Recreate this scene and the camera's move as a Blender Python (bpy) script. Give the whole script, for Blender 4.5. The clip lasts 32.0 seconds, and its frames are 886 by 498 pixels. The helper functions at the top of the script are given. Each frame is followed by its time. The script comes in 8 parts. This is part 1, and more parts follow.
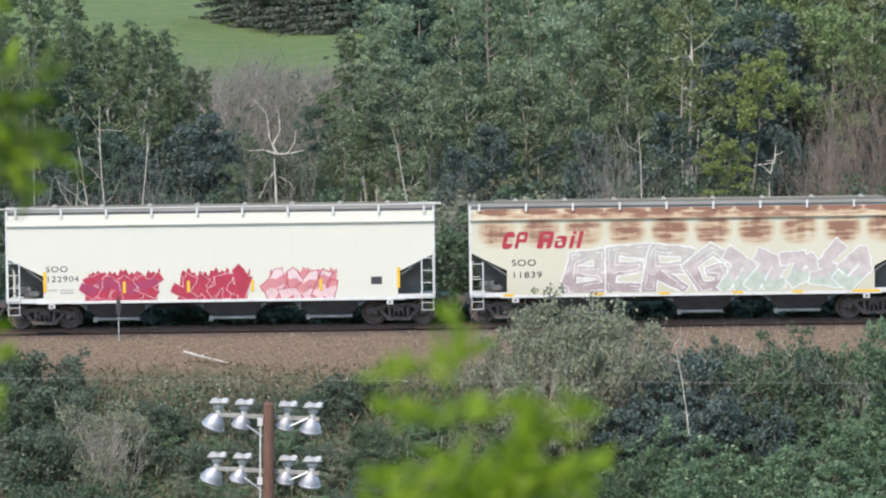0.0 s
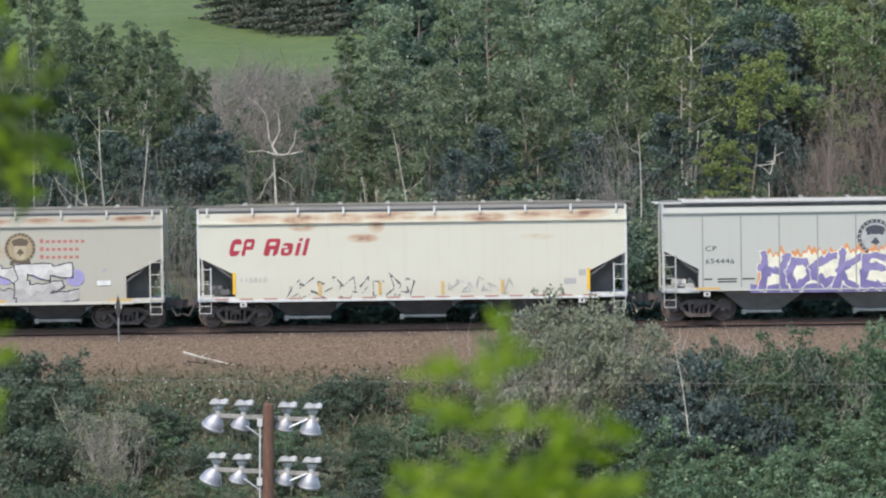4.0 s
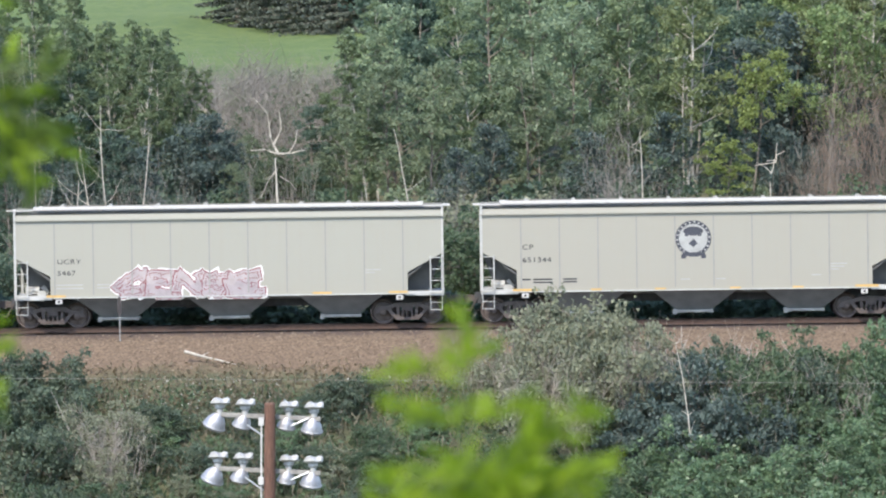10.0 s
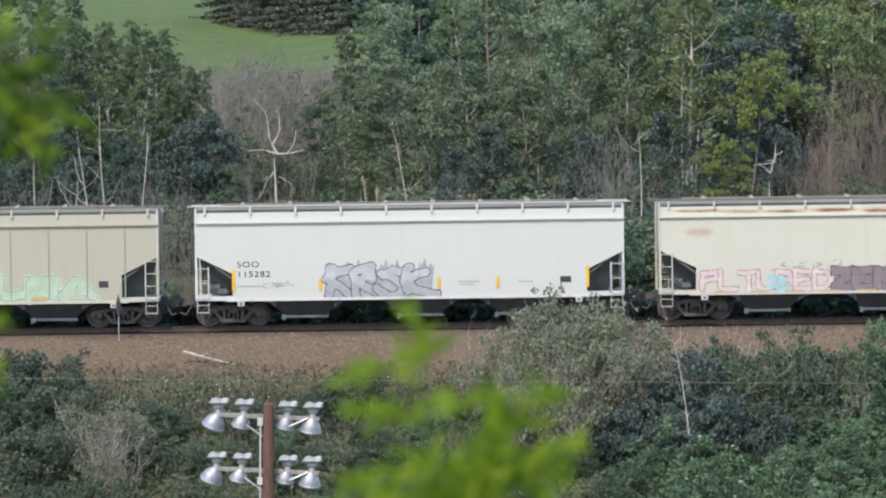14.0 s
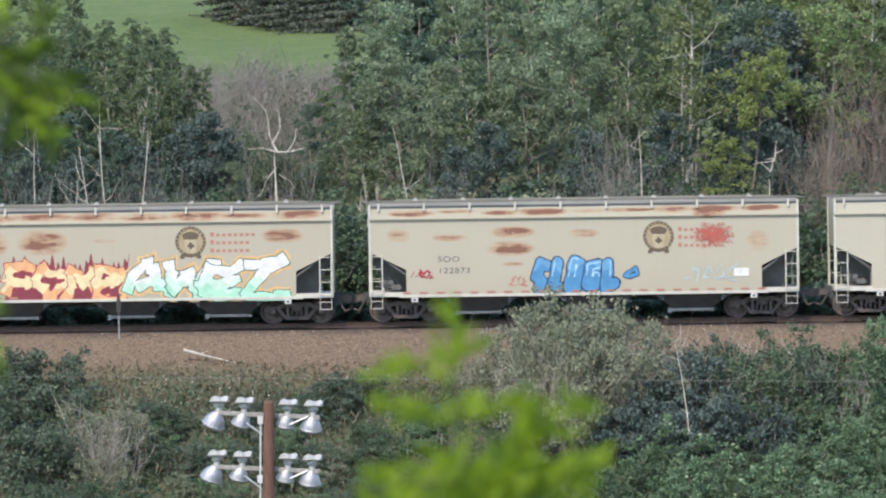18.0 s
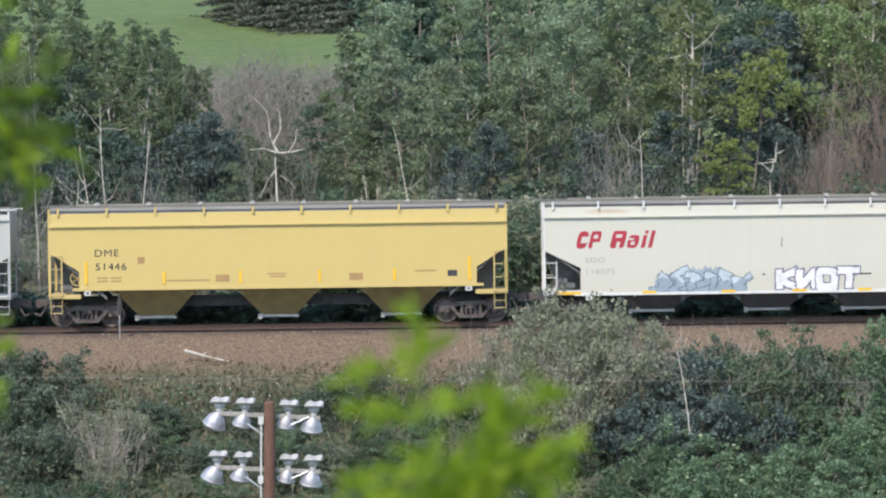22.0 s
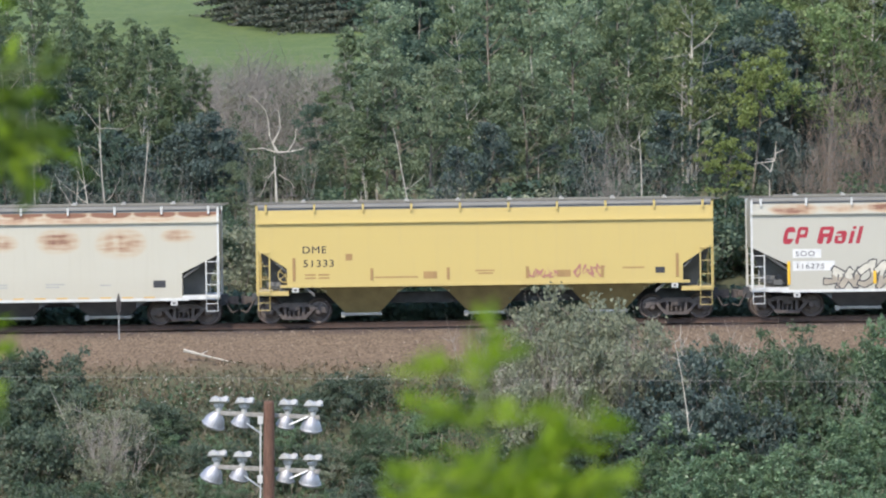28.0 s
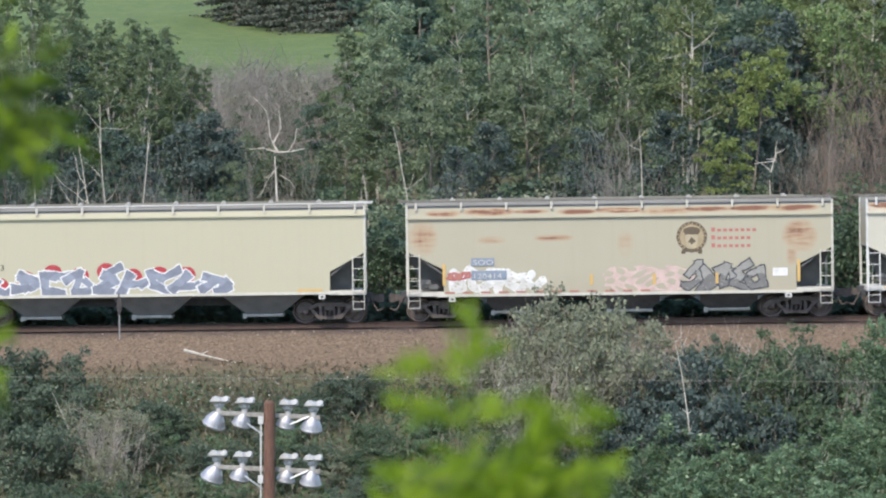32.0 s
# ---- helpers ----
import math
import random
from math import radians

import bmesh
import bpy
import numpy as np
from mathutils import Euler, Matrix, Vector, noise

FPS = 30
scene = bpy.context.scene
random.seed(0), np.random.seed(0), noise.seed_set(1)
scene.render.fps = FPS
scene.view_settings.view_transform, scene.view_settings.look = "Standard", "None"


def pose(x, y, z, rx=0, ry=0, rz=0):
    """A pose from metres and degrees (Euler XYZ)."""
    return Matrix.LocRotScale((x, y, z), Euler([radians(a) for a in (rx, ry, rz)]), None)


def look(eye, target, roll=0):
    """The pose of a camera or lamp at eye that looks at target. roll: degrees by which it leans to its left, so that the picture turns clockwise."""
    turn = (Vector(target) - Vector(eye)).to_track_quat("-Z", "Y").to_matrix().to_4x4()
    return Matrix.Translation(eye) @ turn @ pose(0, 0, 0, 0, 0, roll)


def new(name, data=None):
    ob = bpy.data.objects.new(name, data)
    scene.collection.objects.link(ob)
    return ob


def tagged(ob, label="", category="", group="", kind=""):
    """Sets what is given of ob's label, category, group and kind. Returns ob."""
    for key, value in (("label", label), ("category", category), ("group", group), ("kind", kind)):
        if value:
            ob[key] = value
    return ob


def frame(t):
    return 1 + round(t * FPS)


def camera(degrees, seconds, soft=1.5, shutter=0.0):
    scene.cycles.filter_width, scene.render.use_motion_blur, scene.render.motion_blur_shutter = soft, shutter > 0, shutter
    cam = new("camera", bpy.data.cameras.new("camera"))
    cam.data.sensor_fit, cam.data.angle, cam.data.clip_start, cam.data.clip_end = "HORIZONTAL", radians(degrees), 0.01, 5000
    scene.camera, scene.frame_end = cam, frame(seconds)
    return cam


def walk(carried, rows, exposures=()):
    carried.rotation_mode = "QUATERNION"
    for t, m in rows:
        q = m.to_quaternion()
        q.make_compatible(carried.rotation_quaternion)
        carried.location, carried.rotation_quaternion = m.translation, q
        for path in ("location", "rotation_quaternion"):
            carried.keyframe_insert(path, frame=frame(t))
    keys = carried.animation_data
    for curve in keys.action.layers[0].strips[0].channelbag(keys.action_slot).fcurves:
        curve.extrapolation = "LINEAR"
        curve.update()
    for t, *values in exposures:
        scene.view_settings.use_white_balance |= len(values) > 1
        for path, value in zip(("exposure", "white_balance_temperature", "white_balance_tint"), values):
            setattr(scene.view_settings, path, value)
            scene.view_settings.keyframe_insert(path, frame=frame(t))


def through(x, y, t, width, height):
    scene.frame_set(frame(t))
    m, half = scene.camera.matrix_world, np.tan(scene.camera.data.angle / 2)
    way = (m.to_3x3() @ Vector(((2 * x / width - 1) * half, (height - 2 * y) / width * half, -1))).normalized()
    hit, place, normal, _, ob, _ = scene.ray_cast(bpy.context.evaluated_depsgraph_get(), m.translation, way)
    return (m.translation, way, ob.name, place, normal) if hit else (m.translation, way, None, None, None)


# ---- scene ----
# ---- camera ----
PPM = 48.3                      # picture units per metre at the near side of the train
DIST = 190.0                    # camera to the near side of the cars
FOCAL = DIST * PPM
SIDE = 1.60                     # half the width of a car
EYE = Vector((0.0, -DIST - SIDE, 7.0))
AIM = Vector((0.0, -SIDE, 2.72))
BASE = look(EYE, AIM, -0.77)
ROLLED = [
    (0, -0.000), (0.5, 5.133), (1, 10.266), (1.5, 15.421), (2, 20.560), (2.5, 25.732),
    (3, 30.825), (3.5, 35.938), (5.5, 56.472), (6, 61.598), (6.5, 66.702), (7, 71.835),
    (7.5, 76.970), (8, 82.080), (8.5, 87.199), (9, 92.302), (9.5, 97.409), (10, 102.516),
    (10.5, 107.622), (11, 112.737), (11.5, 117.824), (12, 122.923), (12.5, 128.010), (13, 133.121),
    (13.5, 138.201), (15.5, 158.434), (16, 163.471), (16.5, 168.559), (17, 173.643), (17.5, 178.715),
    (18, 183.753), (18.5, 188.816), (19, 193.897), (19.5, 198.960), (20, 203.998), (20.5, 209.061),
    (21, 214.091), (21.5, 219.139), (22, 224.198), (22.5, 229.238), (23, 234.265), (23.5, 238.951),
    (24, 243.992), (24.5, 248.979), (26.5, 268.954), (27, 273.954), (27.5, 278.977), (28, 284.012),
    (28.5, 289.005), (29, 293.978), (29.5, 298.978), (30, 303.967), (30.5, 308.952), (31, 313.920),
    (31.5, 318.907), (32, 323.926),
]

SHAKE = [
    (0, -0.9, 1.8), (0.5, 0.6, 3.0), (1, -0.8, 1.5), (1.5, -0.2, 3.4), (2, -0.2, 1.5), (2.5, -0.6, 3.6),
    (3, 0.1, 5.0), (3.5, -1.3, 3.2), (5.5, -1.5, 7.8), (6, -1.5, 10.4), (6.5, 0.3, 5.2), (7, 1.7, 2.4),
    (7.5, -1.5, 2.0), (8, -0.4, 1.5), (8.5, 1.3, 0.7), (9, 0.2, 0.0), (9.5, -1.2, 0.8), (10, 1.0, 1.4),
    (10.5, 0.2, -1.6), (11, -0.6, 1.1), (11.5, -0.1, 1.2), (12, -1.2, -0.5), (12.5, -0.4, -0.1), (13, -1.7, 1.1),
    (13.5, -0.9, 1.8), (15.5, -1.3, 0.4), (16, -0.6, 1.1), (16.5, 0.1, 0.0), (17, -1.7, -1.2), (17.5, -2.0, -2.7),
    (18, -0.6, -1.4), (18.5, 0.5, -0.1), (19, 0.5, -0.8), (19.5, -0.5, -1.9), (20, -1.2, -1.5), (20.5, -1.0, 0.0),
    (21, -0.2, -2.1), (21.5, -0.3, 0.0), (22, 0.6, -0.4), (22.5, -2.6, -2.2), (23, -1.2, -0.8), (23.5, 1.0, -1.8),
    (24, -1.0, -0.7), (24.5, 0.8, -2.2), (26.5, 1.0, -1.1), (27, 1.2, -2.2), (27.5, -0.4, -2.5), (28, -0.5, -1.2),
    (28.5, -0.9, -0.1), (29, -0.1, -2.5), (29.5, -0.4, 0.0), (30, -0.8, -0.5), (30.5, 1.6, -0.5), (31, 1.9, -2.8),
    (31.5, 0.2, 0.4), (32, 0.2, -1.2),
]

cam = camera(math.degrees(2 * math.atan(784 / FOCAL)), 32.0, soft=2.1)
cam.data.dof.use_dof = True
cam.data.dof.focus_distance = 175.0
cam.data.dof.aperture_fstop = 9.5
EXPOSURES = [(0, 1.07), (0.6, 0.93), (1, 0.86), (2, 0.86), (3.5, 0.86), (5.5, 1.05), (6, 1.08), (8, 1.08), (8.5, 1.22), (9, 1.37), (11, 1.38),
             (12, 1.2), (13, 0.93), (13.5, 0.88), (15.5, 0.84), (16, 0.86), (17, 1.07), (18, 1.08), (32, 1.08)]
walk(cam, [(t, BASE @ pose(0, 0, 0, math.degrees(dy / FOCAL), math.degrees(dx / FOCAL), 0)) for t, dx, dy in SHAKE], [(t, e + 0.06, 6600, 12.0) for t, e in EXPOSURES])

# ---- light ----
SUN_EL, SUN_AZ = 50.0, 207.0    # azimuth clockwise from +Y
world = bpy.data.worlds.new("sky")
scene.world = world
world.use_nodes = True
sky = world.node_tree.nodes.new("ShaderNodeTexSky")
sky.sky_type = "NISHITA"
sky.sun_disc = False
sky.sun_elevation, sky.sun_rotation = radians(SUN_EL), radians(SUN_AZ)
sky.dust_density = 0.6
sky.air_density = 1.0
sky.ozone_density = 1.2
bg = world.node_tree.nodes["Background"]
bg.inputs["Strength"].default_value = 0.15
world.node_tree.links.new(sky.outputs[0], bg.inputs[0])
sun = new("sun", bpy.data.lights.new("sun", "SUN"))
sun.data.energy, sun.data.angle, sun.data.color = 2.05, radians(0.5), (1.0, 0.925, 0.795)
sd = Vector((math.sin(radians(SUN_AZ)) * math.cos(radians(SUN_EL)), math.cos(radians(SUN_AZ)) * math.cos(radians(SUN_EL)), math.sin(radians(SUN_EL))))
sun.matrix_world = look(sd * 300, (0, 0, 0))

# ---- materials ----
def nodes_of(name, rough=0.6, metal=0.0):
    m = bpy.data.materials.new(name)
    m.use_nodes = True
    b = m.node_tree.nodes["Principled BSDF"]
    b.inputs["Roughness"].default_value, b.inputs["Metallic"].default_value = rough, metal
    return m, m.node_tree, b


def node(t, kind):
    return t.nodes.new(kind)


def noise_tex(t, scale, detail=4, coords=None, stretch=None):
    n = node(t, "ShaderNodeTexNoise")
    n.inputs["Scale"].default_value, n.inputs["Detail"].default_value = scale, detail
    if coords is None:
        coords = node(t, "ShaderNodeTexCoord").outputs["Object"]
    if stretch:
        mp = node(t, "ShaderNodeMapping")
        mp.inputs["Scale"].default_value = stretch
        t.links.new(coords, mp.inputs["Vector"])
        coords = mp.outputs["Vector"]
    t.links.new(coords, n.inputs["Vector"])
    return n.outputs["Fac"]


def ramp(t, fac, stops):
    r = node(t, "ShaderNodeValToRGB")
    el = r.color_ramp.elements
    while len(el) < len(stops):
        el.new(0.5)
    for e, (p, c) in zip(el, stops):
        e.position, e.color = p, (*c, 1)
    t.links.new(fac, r.inputs["Fac"])
    return r.outputs["Color"]


def mix(t, fac, a, b):
    n = node(t, "ShaderNodeMix")
    n.data_type = "RGBA"
    for sock, v in ((n.inputs[0], fac), (n.inputs[6], a), (n.inputs[7], b)):
        if isinstance(v, (tuple, float, int)):
            sock.default_value = (*v, 1) if isinstance(v, tuple) else v
        else:
            t.links.new(v, sock)
    return n.outputs[2]


def calc(t, op, a, b=None, c=None):
    n = node(t, "ShaderNodeMath")
    n.operation = op
    for i, v in enumerate((a, b, c)):
        if v is None:
            continue
        if isinstance(v, (float, int)):
            n.inputs[i].default_value = v
        else:
            t.links.new(v, n.inputs[i])
    return n.outputs[0]


def bump(t, b, height, strength=0.3, dist=0.02):
    n = node(t, "ShaderNodeBump")
    n.inputs["Strength"].default_value, n.inputs["Distance"].default_value = strength, dist
    t.links.new(height, n.inputs["Height"])
    t.links.new(n.outputs["Normal"], b.inputs["Normal"])


def grainy(name, lo, hi, scale=6.0, rough=0.7, metal=0.0, fine=60.0, relief=0.25, stretch=None):
    """A surface between two colours, varied at a coarse and a fine scale, with relief."""
    m, t, b = nodes_of(name, rough, metal)
    a = noise_tex(t, scale, 5, stretch=stretch)
    f = noise_tex(t, fine, 3)
    v = calc(t, "ADD", calc(t, "MULTIPLY", a, 0.65), calc(t, "MULTIPLY", f, 0.35))
    t.links.new(ramp(t, v, [(0.32, lo), (0.68, hi)]), b.inputs["Base Color"])
    if relief:
        bump(t, b, f, relief, 0.03)
    return m


def leafy(name, dark, light, gloss=0.5, through=0.42):
    """Leaves: every leaf has its own shade."""
    m, t, b = nodes_of(name, gloss)
    g = node(t, "ShaderNodeNewGeometry")
    o = node(t, "ShaderNodeObjectInfo")
    v = calc(t, "ADD", calc(t, "MULTIPLY", g.outputs["Random Per Island"], 0.75), calc(t, "MULTIPLY", o.outputs["Random"], 0.25))
    col = ramp(t, v, [(0.05, dark), (0.9, light)])
    t.links.new(col, b.inputs["Base Color"])
    tr = node(t, "ShaderNodeBsdfTranslucent")
    t.links.new(col, tr.inputs["Color"])
    mx = node(t, "ShaderNodeMixShader")
    mx.inputs[0].default_value = through
    t.links.new(b.outputs[0], mx.inputs[1])
    t.links.new(tr.outputs[0], mx.inputs[2])
    t.links.new(mx.outputs[0], t.nodes["Material Output"].inputs["Surface"])
    return m


def car_paint(name, base, dirt=(0.30, 0.24, 0.17), dirty=0.35, rust=(), streak=0.10, rough=0.45, fresh=False):
    """Weathered car paint. rust: soft patches (x, z, half width, half height, amount) in the car's own space."""
    m, t, b = nodes_of(name, rough)
    base = tuple(0.88 * c * k for c, k in zip(base, (1.015, 1.0, 0.935)))
    pos = node(t, "ShaderNodeTexCoord").outputs["Object"]
    big = noise_tex(t, 0.55, 4, pos)
    fine = noise_tex(t, 14, 5, pos)
    runs = noise_tex(t, 1.0, 4, pos, (5.0, 1.0, 0.35))
    low = node(t, "ShaderNodeSeparateXYZ")
    t.links.new(pos, low.inputs[0])
    col = mix(t, calc(t, "MULTIPLY", ramp(t, big, [(0.42, (0, 0, 0)), (0.75, (1, 1, 1))]), dirty * 0.6), base, tuple(0.6 * c + 0.4 * d for c, d in zip(base, dirt)))
    col = mix(t, calc(t, "MULTIPLY", ramp(t, runs, [(0.55, (0, 0, 0)), (0.80, (1, 1, 1))]), streak), col, dirt)
    splash = node(t, "ShaderNodeMapRange")
    splash.inputs["From Min"].default_value, splash.inputs["From Max"].default_value = 1.9, 0.9
    t.links.new(low.outputs["Z"], splash.inputs["Value"])
    col = mix(t, calc(t, "MULTIPLY", calc(t, "MULTIPLY", splash.outputs[0], fine), dirty), col, dirt)
    if rust:
        streaky = noise_tex(t, 1.0, 6, pos, (0.9, 1.0, 6.5))
        blot = noise_tex(t, 2.4, 5, pos)
        total = None
        for x, z, w, h, amount in rust:
            w, h = w * 1.12, h * 1.35
            dx = calc(t, "POWER", calc(t, "ABSOLUTE", calc(t, "MULTIPLY_ADD", low.outputs["X"], 1 / w, -x / w)), 2.6)
            dz = calc(t, "POWER", calc(t, "ABSOLUTE", calc(t, "MULTIPLY_ADD", low.outputs["Z"], 1 / h, -z / h)), 2.0)
            d = calc(t, "MAXIMUM", calc(t, "MULTIPLY", calc(t, "SUBTRACT", 1.15, calc(t, "ADD", dx, dz)), amount), 0.0)
            total = d if total is None else calc(t, "MAXIMUM", total, d)
        drips = noise_tex(t, 1.0, 5, pos, (5.5, 1.0, 0.6))
        rough_mask = calc(t, "ADD", calc(t, "ADD", calc(t, "MULTIPLY", streaky, 0.62), calc(t, "MULTIPLY", drips, 0.14)), calc(t, "MULTIPLY", blot, 0.24))
        k = calc(t, "MULTIPLY", total, calc(t, "MULTIPLY_ADD", rough_mask, 4.2, -1.35))
        k = calc(t, "MINIMUM", calc(t, "MAXIMUM", k, 0.0), 0.88)
        brown = ramp(t, k, [(0.12, (0.50, 0.31, 0.14)), (0.45, (0.37, 0.18, 0.080)), (0.85, (0.19, 0.075, 0.048))] if fresh else [(0.15, (0.42, 0.25, 0.13)), (0.50, (0.30, 0.135, 0.072)), (0.85, (0.165, 0.060, 0.040))])
        col = mix(t, calc(t, "MINIMUM", calc(t, "MULTIPLY", total, calc(t, "MULTIPLY", blot, 0.75)), 0.6), col, (0.40, 0.27, 0.15))
        col = mix(t, k, col, brown)
        t.links.new(calc(t, "MULTIPLY_ADD", k, 0.4, rough), b.inputs["Roughness"])
    t.links.new(col, b.inputs["Base Color"])
    bump(t, b, big, 0.12, 0.05)
    return m


def flat_paint(name, c, vary=0.12, rough=0.5):
    return grainy(name, tuple(max(0, v * (1 - vary)) for v in c), tuple(min(1, v * (1 + vary)) for v in c), 3.0, rough, 0, 25.0, 0.0)


M = {}
M["iron"] = grainy("cast_iron_brown", (0.050, 0.042, 0.040), (0.125, 0.100, 0.088), 5, 0.75)
M["wheel"] = grainy("wheel_steel", (0.065, 0.052, 0.048), (0.165, 0.130, 0.112), 5, 0.55, 0.2)
# black and dark are raised for haze, which is put into their colour
M["black"] = grainy("haze_lifted_black_underframe", (0.032, 0.035, 0.040), (0.075, 0.076, 0.080), 4, 0.7)
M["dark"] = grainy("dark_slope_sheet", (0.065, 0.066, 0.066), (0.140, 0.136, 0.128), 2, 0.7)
M["rail"] = grainy("rusty_rail", (0.045, 0.027, 0.020), (0.10, 0.058, 0.042), 8, 0.6, 0.2)
M["tie"] = grainy("creosoted_tie", (0.020, 0.015, 0.012), (0.06, 0.045, 0.035), 5, 0.9, stretch=(6, 1, 1))
M["gate"] = flat_paint("gate_galvanised", (0.38, 0.37, 0.335), 0.3)
M["yellow"] = flat_paint("reflector_yellow", (0.72, 0.42, 0.03))
M["amber"] = flat_paint("faded_amber", (0.55, 0.36, 0.13))
M["grate"] = grainy("weathered_walkway", (0.085, 0.080, 0.070), (0.19, 0.18, 0.158), 9, 0.75)
M["ink"] = flat_paint("black_lettering", (0.035, 0.035, 0.04))
M["faint"] = flat_paint("worn_lettering", (0.36, 0.35, 0.33))
M["ink_worn"] = flat_paint("worn_black_lettering", (0.13, 0.125, 0.125), 0.3)
M["red"] = flat_paint("red_lettering", (0.345, 0.024, 0.042))
M["white"] = flat_paint("white_paint", (0.50, 0.49, 0.47), 0.08)
M["bark"] = grainy("grey_bark", (0.10, 0.085, 0.07), (0.24, 0.21, 0.17), 5, 0.9)
M["birch"] = grainy("pale_bark", (0.25, 0.22, 0.18), (0.58, 0.54, 0.46), 6, 0.8)
M["deadwood"] = grainy("bleached_dead_wood", (0.20, 0.17, 0.14), (0.46, 0.41, 0.36), 6, 0.85)
# aspen leaves raised above the bank's: haze and light put into the colour
M["leaf_blue"] = leafy("aspen_leaves_lifted", (0.100, 0.144, 0.082), (0.215, 0.278, 0.142), 0.55)
M["leaf_dark"] = leafy("dark_leaves", (0.066, 0.112, 0.084), (0.132, 0.196, 0.132), 0.6)
# yellow-green with sunlight put into the leaf colour
M["leaf_yellow"] = leafy("leaves_sun_tinted", (0.155, 0.20, 0.060), (0.30, 0.355, 0.115), 0.65)
M["leaf_sallow"] = leafy("sallow_leaves", (0.118, 0.158, 0.100), (0.235, 0.288, 0.168), 0.6)
# sunnier poplar copy: lit foliage is painted as leaf colour
M["leaf_spring"] = leafy("fresh_poplar_leaves", (0.130, 0.195, 0.082), (0.29, 0.375, 0.150), 0.55)
M["leaf_olive"] = leafy("olive_leaves", (0.120, 0.155, 0.070), (0.25, 0.295, 0.130), 0.6)
# dark leaves for shadow pockets: the shade is put into the colour
M["leaf_deep"] = leafy("shade_pocket_leaves", (0.050, 0.080, 0.074), (0.108, 0.148, 0.124), 0.6, 0.25)
M["leaf_grey"] = leafy("willow_leaves", (0.165, 0.182, 0.120), (0.315, 0.332, 0.220), 0.65)
M["leaf_green"] = leafy("shrub_leaves", (0.055, 0.092, 0.055), (0.125, 0.180, 0.095), 0.65)
M["leaf_lush"] = leafy("lush_leaves", (0.095, 0.155, 0.088), (0.200, 0.295, 0.158), 0.4)
# lighter copy of leaf_green for the wood; light put into the colour
M["leaf_poplar"] = leafy("poplar_leaves", (0.140, 0.205, 0.132), (0.305, 0.380, 0.222), 0.55)
M["needle"] = leafy("spruce_needles", (0.042, 0.056, 0.046), (0.105, 0.122, 0.088), 0.85, through=0.05)
# lit, dark and half-dark copies of near leaves; shade put into the colours
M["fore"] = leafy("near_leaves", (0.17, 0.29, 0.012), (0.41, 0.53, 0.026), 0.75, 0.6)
M["fore_dark"] = leafy("near_leaves_shade_tint", (0.036, 0.072, 0.007), (0.105, 0.165, 0.012), 0.75, 0.5)
M["fore_shade"] = leafy("near_leaves_half_shade_tint", (0.09, 0.165, 0.010), (0.25, 0.36, 0.020), 0.75, 0.55)
M["leaf_bank"] = leafy("bank_shrub_leaves", (0.064, 0.094, 0.070), (0.142, 0.186, 0.118), 0.6)
M["stem"] = leafy("weed_stems", (0.10, 0.095, 0.062), (0.25, 0.22, 0.155), 0.7)
M["straw"] = leafy("dry_grass_blades", (0.12, 0.10, 0.06), (0.24, 0.20, 0.13))
M["petal"] = flat_paint("white_petals", (0.46, 0.44, 0.39))
M["pole"] = grainy("red_brown_pole_wood", (0.070, 0.034, 0.024), (0.190, 0.098, 0.066), 6, 0.85, stretch=(8, 8, 0.7))
M["arm"] = grainy("weathered_arm_wood", (0.19, 0.18, 0.165), (0.36, 0.34, 0.31), 8, 0.85)
M["alu"] = grainy("dull_aluminium", (0.30, 0.30, 0.32), (0.46, 0.46, 0.48), 5, 0.5, 0.7)
M["enamel"] = flat_paint("white_enamel", (0.37, 0.37, 0.36), 0.15, 0.5)
M["strut"] = grainy("galvanised_strut", (0.45, 0.47, 0.50), (0.62, 0.64, 0.66), 8, 0.45, 0.5)


